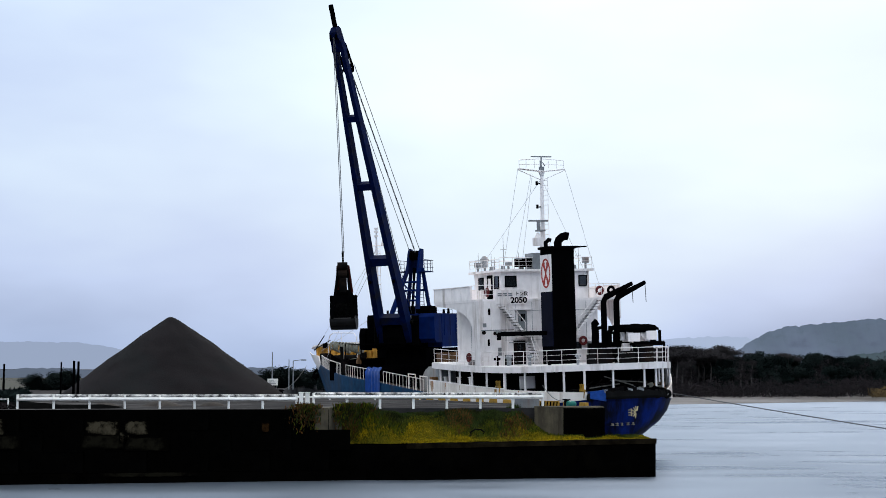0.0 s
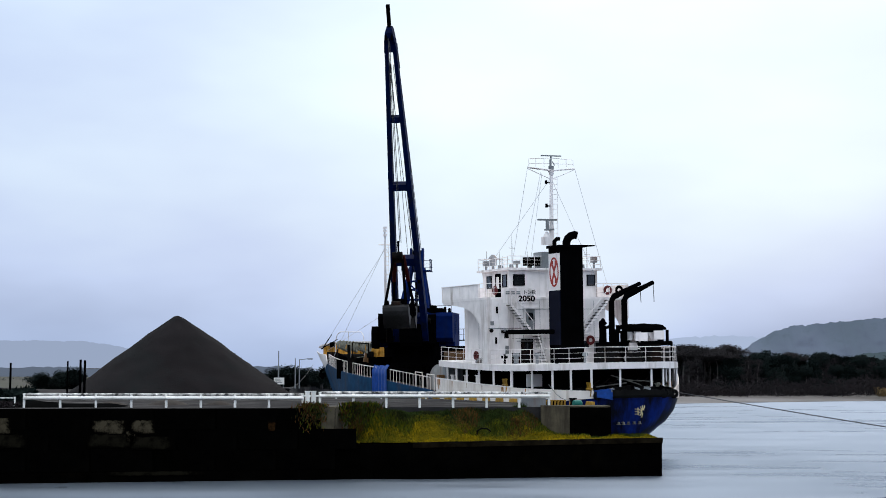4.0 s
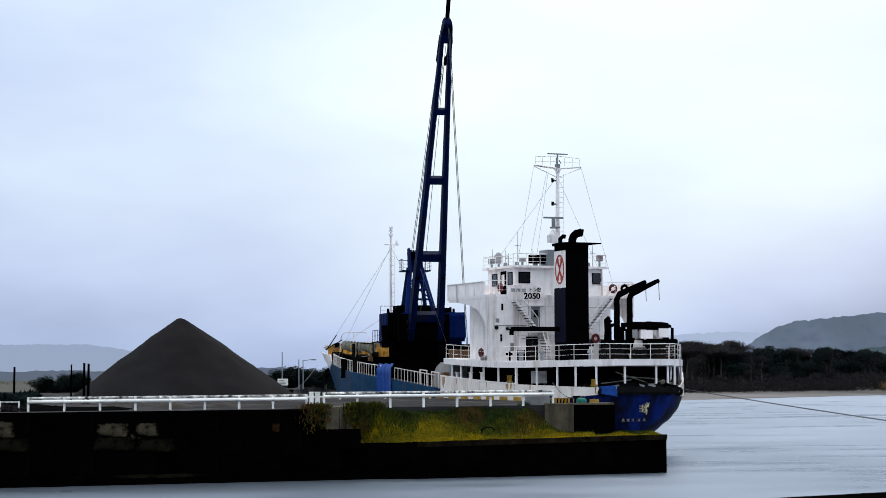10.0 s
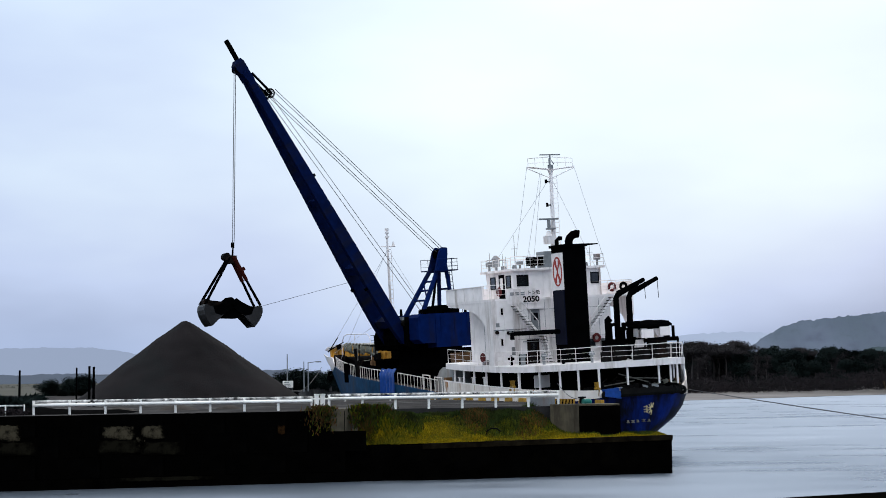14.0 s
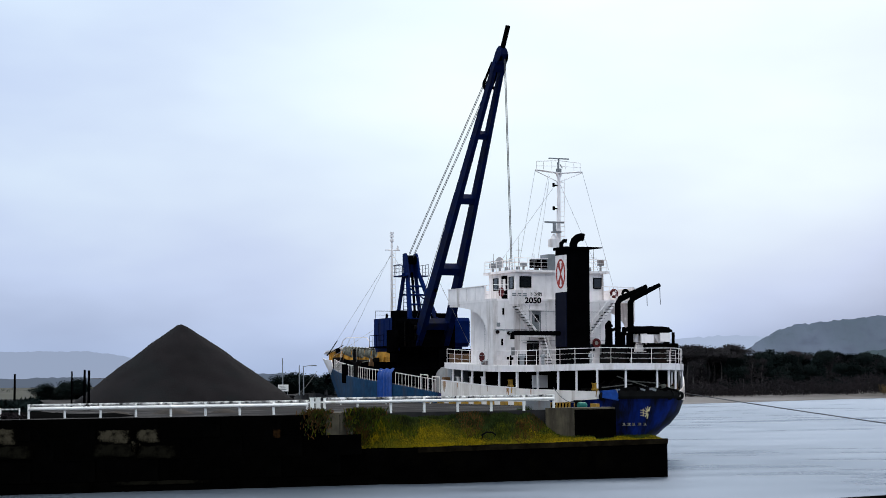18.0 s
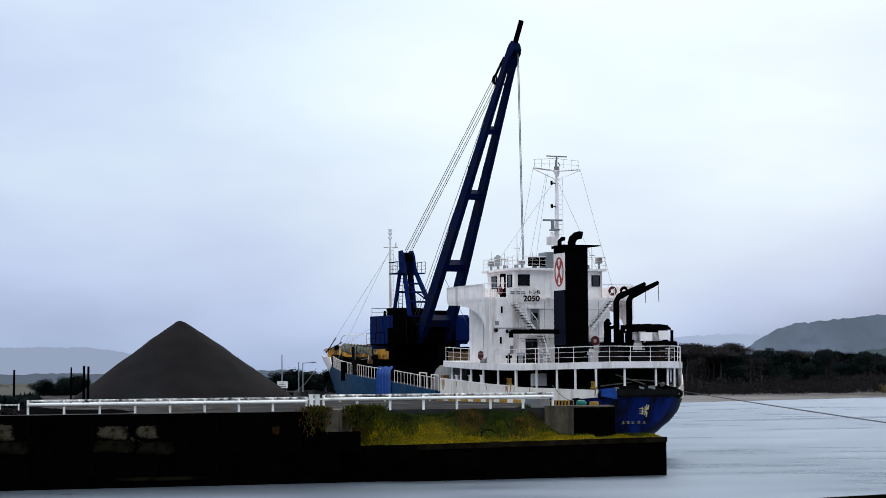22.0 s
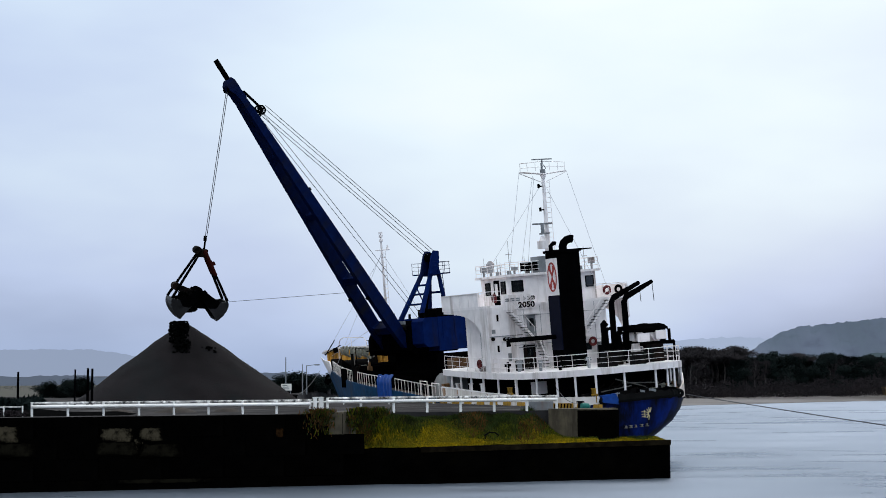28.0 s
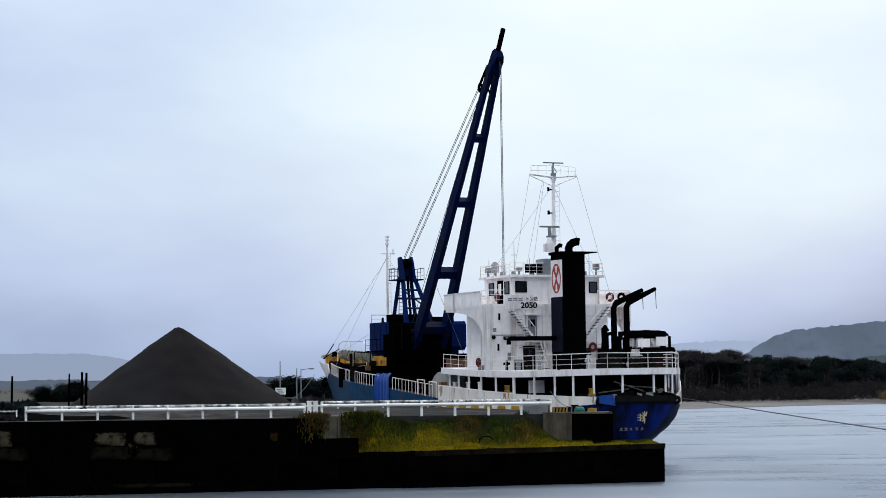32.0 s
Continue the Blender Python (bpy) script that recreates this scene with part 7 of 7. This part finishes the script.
# ---- trees ----
def tree_proto(name, seed, hh, spread, material, flat, label, leaves=1500, leafsize=0.35, low=0.35):
    rr = random.Random(seed)
    t = tagged(new(name), label, "tree", group="shore trees")
    bm = B()
    pts = [Vector((0, 0, -0.3))]
    for k in range(1, 6):
        pts.append(Vector((rr.gauss(0, 0.12) * k * 0.5, rr.gauss(0, 0.12) * k * 0.5, hh * 0.85 * k / 5)))
    path_tube(bm, pts, [0.22, 0.19, 0.16, 0.12, 0.08, 0.04], 7)
    tips = [pts[-1]]
    for k in range(9):
        v = low + (0.85 - low) * rr.random()
        base = pts[min(4, int(v * 5))].lerp(pts[min(5, int(v * 5) + 1)], (v * 5) % 1)
        a = rr.uniform(0, 6.283)
        ln = spread * rr.uniform(0.55, 1.0) * (1.0 if flat else (1.15 - v))
        tip = base + Vector((math.cos(a) * ln, math.sin(a) * ln, hh * rr.uniform(0.10, 0.28) * 0.5))
        mid = base.lerp(tip, 0.5) + Vector((0, 0, 0.15 * ln))
        path_tube(bm, [base, mid, tip], [0.08, 0.055, 0.025], 5)
        tips += [tip, mid, base.lerp(tip, 0.78)]
    part("trunk", bm, BARK, t)
    verts, faces = [], []
    per = leaves // len(tips)
    for tp in tips:
        sz = spread * (0.32 if flat else 0.36)
        for _ in range(per):
            d = Vector((rr.gauss(0, 1), rr.gauss(0, 1), rr.gauss(0, 0.32 if flat else 0.75))) * sz * 0.6
            if d.length > 1.15 * sz:
                d *= 1.15 * sz * rr.uniform(0.6, 1.0) / d.length
            c = tp + d
            q = leafsize * rr.uniform(0.5, 1.3)
            u = Vector((rr.gauss(0, 1), rr.gauss(0, 1), rr.gauss(0, 0.6))).normalized() * q
            w = u.orthogonal().normalized() * q * 0.6
            k = len(verts)
            verts += [c - u, c + w, c + u, c - w]
            faces += [(k, k + 1, k + 2, k + 3)]
    me = bpy.data.meshes.new("crown")
    me.from_pydata(verts, [], faces)
    me.materials.append(material)
    cr = new("crown", me)
    cr.parent = t
    return t


flat_pines = [tree_proto("pine_tree", 11 + k, 10.3, 4.6, LEAF_B, True, "tall umbrella pine with a thin brownish crown", 6000, 0.17, 0.72) for k in range(3)]
dense_pines = [tree_proto("pine_tree", 21 + k, 9.0, 3.6, LEAF, False, "dense dark green coastal pine", 7500, 0.26, 0.08) for k in range(3)]
shrubs = [tree_proto("shrub", 31 + k, 3.6, 2.4, LEAF, False, "dark evergreen shrub on the quay land", 9000, 0.10, 0.02) for k in range(3)]
for pr in flat_pines + dense_pines:
    pr.matrix_basis = Matrix.Translation((70 + 9 * (flat_pines + dense_pines).index(pr), 478, 1.6))
bare_trees = [tree_proto("bare_tree", 51 + k, 8.8, 2.2, SCRUB, False, "slender bare tree with a pale trunk", 1500, 0.14, 0.4) for k in range(2)]
for k, pr in enumerate(bare_trees):
    pr.matrix_basis = Matrix.Translation((52 + 5.3 * k, 428, 1.2))
rr = random.Random(77)


def plant(protos, x, y, z, sc):
    p = protos[rr.randrange(len(protos))]
    return copy_thing(p, Matrix.Translation((x, y, z)) @ Matrix.Rotation(rr.uniform(0, 6.28), 4, "Z")), sc


def set_size(o, sc):
    o.scale = (sc, sc, sc * rr.uniform(0.92, 1.08))


for k in range(32):
    x = 44 + 24 * rr.random() + (k % 3) * 0.4
    o, sc = plant(flat_pines, x, 448 + 22 * rr.random(), 1.6, 1)
    set_size(o, rr.uniform(0.92, 1.12))
for k in range(7):
    x = 46 + 30 * rr.random()
    o, sc = plant(bare_trees, x, 418 + 12 * rr.random(), 1.1, 1)
    set_size(o, rr.uniform(0.7, 1.05))
for k in range(70):
    x = 66 + 62 * rr.random()
    o, sc = plant(dense_pines, x, 450 + 34 * rr.random(), 1.6, 1)
    set_size(o, rr.uniform(0.80, 1.06) * float(np.interp(x, [66, 72, 90, 105, 128], [1.0, 1.05, 1.0, 0.9, 0.8])))
for k in range(60):
    x = 64 + 66 * rr.random()
    o, sc = plant(dense_pines, x, 440 + 12 * rr.random(), 1.4, 1)
    set_size(o, rr.uniform(0.55, 0.85))
for k in range(46):
    x = 46 + 150 * rr.random()
    o, sc = plant(dense_pines, x, 474 + 40 * rr.random(), 1.6, 1)
    set_size(o, rr.uniform(0.7, 0.98))
for k, (x, y, s) in enumerate([(-42.3, 200, 0.6), (-40.6, 201, 0.66), (-39.2, 200, 0.62), (-38.2, 199, 0.75), (-41.4, 198, 0.5), (-36.0, 202, 0.55), (-34.6, 203, 0.45),
                               (-20.5, 236, 1.0), (-18.6, 240, 1.15), (-16.6, 238, 1.0), (-15.2, 243, 1.1), (-13.9, 240, 0.9), (-21.6, 232, 0.7), (-17.5, 230, 0.7), (-14.6, 231, 0.75), (-19.6, 230, 0.6)]):
    if k < 3:
        o = shrubs[k]
        o.matrix_basis = Matrix.Translation((x, y, QUAY))
    else:
        o, sc = plant(shrubs, x, y, QUAY, 1)
    o.scale = (s * 1.25, s * 1.25, s * (0.8 if k < 7 else 0.62))

for name, mt, x0, x1, y0, y1, n, hh, z, lab in (("undergrowth", SCRUB, 30, 200, 432, 456, 52000, 3.7, 0.8, "dry brown undergrowth along the beach"), ("undergrowth_back", SCRUB, 30, 190, 446, 476, 60000, 7.2, 1.4, "tall dark scrub between the trees"), ("reeds", REED, 93, 210, 424, 434, 14000, 2.2, 0.9, "tan reeds along the beach"),
                                         ("yard_weeds", LEAF, -33.5, -28.3, 128, 133, 7000, 1.25, QUAY, "low dark weeds in the yard"), ("rail_weeds", SCRUB, -46, -24.2, 108, 109, 6000, 0.62, QUAY, "dry dark weeds along the rail"), ("far_thicket", LEAF, -110, -50, 300, 330, 600, 0.6, QUAY, "far thicket across the flat land")):
    verts, faces = [], []
    for _ in range(n):
        x = rr.uniform(x0, x1)
        y = rr.uniform(y0, y1) + (float(np.interp(x, [44, 95, 200], [-38, -24, 14])) if name in ("undergrowth", "reeds") else 0.297 * (x + 24.2) if name == "rail_weeds" else 0)
        top = hh * (0.25 + 0.95 * max(0, 0.45 + soft(x, y, 0.12, 4) + 0.5 * soft(x, y, 0.4, 9)))
        c = Vector((x, y, z + top * rr.random() ** 0.8))
        q = min(0.35, hh * 0.28) * rr.uniform(0.5, 1.2)
        u = Vector((rr.gauss(0, 0.6), rr.gauss(0, 0.6), rr.gauss(0, 1))).normalized() * q
        w = u.orthogonal().normalized() * q * 0.35
        k = len(verts)
        verts += [c - u, c + w, c + u, c - w]
        faces += [(k, k + 1, k + 2, k + 3)]
    me = bpy.data.meshes.new(name)
    me.from_pydata(verts, [], faces)
    me.materials.append(mt)
    tagged(new(name, me), lab, "plants", kind="stuff")

sheet("ground_field", [(-220, 205), (-28, 205), (-26, 440), (-220, 440)], QUAY + 0.02, FIELD, "dry tan field beyond the yard", "field")
ridge("far_woods", -150, -30, 440, lambda x: 6.0 + 0.4 * math.sin(x * 0.11), WOODS, "far belt of woods, haze put into its glowing colour", thick=30, rough=0.45, n=300)


# ---- what moves ----
def motions():
    roll = dict((
        (0, 1.92), (0.5, 2.76), (1, 3.52), (1.5, 4.44), (2, 4.37), (2.5, 3.28), (3, 2.04), (3.5, 1.43),
        (5.5, 0.79), (6, 0.77), (6.5, 0.71), (7, 0.46), (7.5, 0.37), (8, 0.20), (8.5, 0.09), (9, 0.00),
        (9.5, -0.07), (10, -0.17), (10.5, 0.13), (11, 0.54), (11.5, 1.18), (12, 2.05), (12.5, 2.87), (13, 3.16),
        (13.5, 2.90), (14, 2.61), (14.5, 2.18), (16.5, 0.26), (17, -0.30), (17.5, -0.56), (18, -0.60), (18.5, -0.81),
        (19, -0.85), (19.5, -0.60), (20, -0.54), (20.5, -0.50), (21, -0.60), (21.5, -0.61), (22, -0.04), (22.5, 0.50),
        (23, 0.63), (23.5, 0.42), (24, 0.31), (24.5, 1.09), (25, 2.16), (25.5, 2.88), (27.5, 4.49), (28, 4.44),
        (28.5, 3.57), (29, 2.41), (29.5, 1.32), (30, 0.71), (30.5, 0.15), (31, -0.33), (31.5, -0.30), (32, 0.36),
    ))
    swing = {t: (a, b) for t, a, b in (
        (0, 136.4, 65.4), (0.5, 122.1, 63.8), (1, 106.5, 62.9), (1.5, 102.6, 61.5), (2, 99.9, 62.0), (2.5, 110.2, 61.6),
        (3, 124.8, 60.4), (3.5, 139.9, 61.1), (5.5, 165.4, 66.5), (6, 165.8, 66.6), (6.5, 165.8, 66.4), (7, 168.0, 66.2),
        (7.5, 169.0, 66.4), (8, 169.3, 66.6), (8.5, 169.8, 66.9), (9, 171.2, 67.1), (9.5, 171.1, 67.2), (10, 168.0, 67.3),
        (10.5, 158.4, 66.5), (11, 148.7, 65.5), (11.5, 136.5, 64.9), (12, 121.9, 63.8), (12.5, 104.4, 62.9), (13, 89.3, 61.9),
        (13.5, 88.8, 60.6), (14, 102.7, 58.9), (14.5, 115.9, 57.9), (16.5, 159.3, 55.3), (17, 162.1, 55.2), (17.5, 169.8, 55.3),
        (18, 178.9, 55.8), (18.5, 186.4, 56.2), (19, 188.9, 56.5), (19.5, 190.4, 56.6), (20, 191.3, 58.1), (20.5, 191.6, 58.4),
        (21, 191.7, 58.6), (21.5, 187.0, 57.7), (22, 184.3, 57.4), (22.5, 181.7, 57.3), (23, 180.0, 57.2), (23.5, 178.9, 58.3),
        (24, 174.1, 57.9), (24.5, 167.4, 58.3), (25, 158.6, 58.4), (25.5, 148.8, 59.8), (27.5, 112.0, 53.3), (28, 112.5, 53.9),
        (28.5, 120.5, 55.0), (29, 134.0, 54.9), (29.5, 148.0, 55.1), (30, 160.5, 55.5), (30.5, 170.8, 55.5), (31, 174.7, 55.8),
        (31.5, 174.3, 55.9), (32, 179.8, 56.3),
    )}
    times = sorted(roll)

    def ship_pose(t):
        """The ship heels about a line near the water."""
        return SHIP_AT @ pose(0, 0, 2) @ Matrix.Rotation(-radians(roll[t]), 4, "X") @ pose(0, 0, -2)

    def crane_pose(t):
        return ship_pose(t) @ pose(CRANE_S, 0, 0, 0, 0, swing[t][0])

    def boom_pose(t):
        return pose(FOOT_X, 0, FOOT_Z, 0, -swing[t][1], 0)

    walk(ship, [(t, ship_pose(t)) for t in times])
    walk(crane, [(t, crane_pose(t)) for t in times])
    walk(boom, [(t, boom_pose(t)) for t in times])

    # the grab's head: world x, drop below the boom head, and its own turn against the boom
    seen = ((0, 0.95, 19.2), (0.5, 0.17, 17.4), (1, -0.98, 15.7), (1.5, -2.24, 15.9), (2, -1.55, 15.8), (2.5, -0.1, 15.7), (3, 1.39, 15.8), (3.5, 1.28, 16.4),
            (5.5, 0.54, 27.2), (6, 0.1, 29.3), (9.5, -0.08, 29.7), (10, 1.35, 28.2), (10.5, 3.59, 24.8), (11, 2.33, 22.4), (11.5, 1.16, 20.1), (12, -0.32, 18.2),
            (12.5, -0.72, 16.3), (13, -0.65, 16), (13.5, -0.49, 16.1), (14, -0.29, 16), (14.5, -0.17, 15.9), (16.5, -0.18, 18.7), (17, 0.62, 19.7), (17.5, 0.77, 24.2),
            (18, 0.5, 27.2), (19, 0.2, 28.1), (23, 0.49, 28), (24, 1.39, 27), (24.5, 1.6, 23.6), (25, 0.67, 20.4), (25.5, 0.74, 18.5), (27.5, -2.64, 13.3),
            (28, -2.4, 13.1), (28.5, -1.78, 13.1), (29, 1.14, 13.5), (29.5, 2.32, 15.6), (30, 2.58, 18.3), (30.5, 1.22, 24.7), (31, 0.35, 27.7), (32, 0.17, 28.3))
    ts, dxs, drops = zip(*seen)

    # how far the grab has turned from lying along the picture plane
    turning = ((0, 88), (0.5, 50), (1, 22), (1.5, 20), (2, 21), (2.5, 25), (3, 36), (3.5, 80), (5.5, 85), (11, 80), (11.5, 72), (12, 40), (12.5, 18), (13, 10), (13.5, 16), (14, 24), (14.5, 28), (16.5, 36),
               (17, 60), (18, 85), (24.5, 85), (25.5, 62), (27.5, 20), (28, 22), (28.5, 26), (29, 44), (29.5, 55), (30, 75), (32, 85))
    yaw_t, yaw_a = zip(*turning)

    def head_point(t):
        return crane_pose(t) @ boom_pose(t) @ Vector((28.4, 0, -0.75))

    def grab_point(t):
        h = head_point(t)
        out = float(np.interp(t, (0, 0.5, 1.2, 2.2, 3, 12, 13, 13.8, 14.5, 26, 27.3, 28.2, 29), (0, 0, 0.6, 0.6, 0, 0, -2.4, -1.2, 0, 0, 3.2, 3.0, 0)))
        return h + Vector((float(np.interp(t, ts, dxs)), out, -float(np.interp(t, ts, drops))))

    def grab_pose(t):
        p, h = grab_point(t), head_point(t)
        lean = ((h - p).normalized() + Vector((0, 0, 0.6))).normalized()
        yaw = radians(float(np.interp(t, yaw_t, yaw_a)))
        return Matrix.Translation(p) @ Vector((0, 0, 1)).rotation_difference(lean).to_matrix().to_4x4() @ Matrix.Rotation(yaw, 4, "Z")

    walk(grab, [(t, grab_pose(t)) for t in times])

    opening = ((0, 0), (1.2, 0), (1.5, 14), (1.8, 28), (2, 38), (2.4, 48), (7, 48), (9.5, 0), (13.0, 0), (13.3, 14), (13.6, 32), (13.9, 46), (20, 48), (23, 0), (27.3, 0), (27.6, 14), (28, 38), (28.4, 48), (32, 48))

    def joint(a):
        """The hinge's height and the arm's slant at an opening of a degrees."""
        w = A_OUT + radians(a)
        cx, cz = R_OUT * math.cos(w), R_OUT * math.sin(w)
        dz = math.sqrt(ARM ** 2 - (cx - ARM_X) ** 2)
        return ARM_Z - dz - cz, math.atan2(cx - ARM_X, dz)

    walk(lower, [(t, pose(0, 0, joint(a)[0])) for t, a in opening])
    for sh, sd in shells:
        walk(sh, [(t, pose(0, 0, joint(a)[0], 0, -sd * a, 0)) for t, a in opening])
    for am, sd, y in arms:
        walk(am, [(t, pose(sd * ARM_X, y, ARM_Z, 0, -sd * math.degrees(joint(a)[1]), 0)) for t, a in opening])

    walk(lever, [(t, pose(0, 0, joint(a)[0], 0, -(102 + 1.55 * a), 0)) for t, a in opening])

    # a rope between two moving points: its pieces slide over one another
    def string(rope, ends, keys):
        top, obs, length = rope
        aims, spans = [], []
        for t in keys:
            a, b = ends(t)
            d = b - a
            spans.append((t, d.length))
            aims.append((t, Matrix.Translation(a) @ Vector((0, 0, -1)).rotation_difference(d.normalized()).to_matrix().to_4x4()))
        walk(top, aims)
        for k, o in enumerate(obs):
            walk(o, [(t, pose(0, 0, -(n - length) * k / (len(obs) - 1))) for t, n in spans])

    string(hoist, lambda t: (head_point(t), grab_pose(t) @ Vector((0.18, 0, 1.2))), times)
    string(tag_line, lambda t: (crane_pose(t) @ boom_pose(t) @ Vector((7.0, -1.0, -0.8)), grab_pose(t) @ Vector((1.85, 0.0, -4.3))), times)
    string(luff, lambda t: (Vector((-2.4, 0, 17.15)), boom_pose(t) @ Vector((25.15, 0, 1.4))), times)
    string(winch_rope, lambda t: (Vector((-0.6, 0, 11.4)), boom_pose(t) @ Vector((26.5, 0, 0.8))), times)

    # loads: in the hold, then in the grab until it opens, then down on to the heap in two streams
    drop_at = ((0.0, 1.3), (9.5, 13.12), (23.0, 27.45))
    for ob, k, piece in loads:
        side = -1 if piece < 7 else 1
        gap = 0.085
        t0 = drop_at[k][1] + (gap * piece if piece < 7 else 0.02 + gap * 0.9 * (piece - 7))
        spot = Vector((side * 0.62, 0.2 * ((piece % 3) - 1), -4.0))
        rows = [(0.0, Matrix.Translation(grab_pose(drop_at[k][0]) @ spot))] if k else []
        rows += [(t, Matrix.Translation(grab_pose(t) @ spot)) for t in times if drop_at[k][0] <= t < t0 - 0.05]
        near = min(times, key=lambda t: abs(t - t0))
        p0 = grab_pose(near) @ spot
        rows.append((t0, Matrix.Translation(p0)))
        lip = grab_pose(near) @ Vector((side * (0.5 + 2.0 * (t0 - drop_at[k][1])), 0.2 * ((piece % 3) - 1), -6.1))
        r = math.hypot(lip.x - HEAP[0], lip.y - HEAP[1])
        end = Vector((lip.x, lip.y, QUAY + 6.92 * max(0.0, 1 - r / 9.8) - 1.9))
        rows += [(t0 + 0.1, Matrix.Translation(lip)), (t0 + 0.36, Matrix.Translation(end)), (32.0, Matrix.Translation(end))]
        walk(ob, rows)


motions()
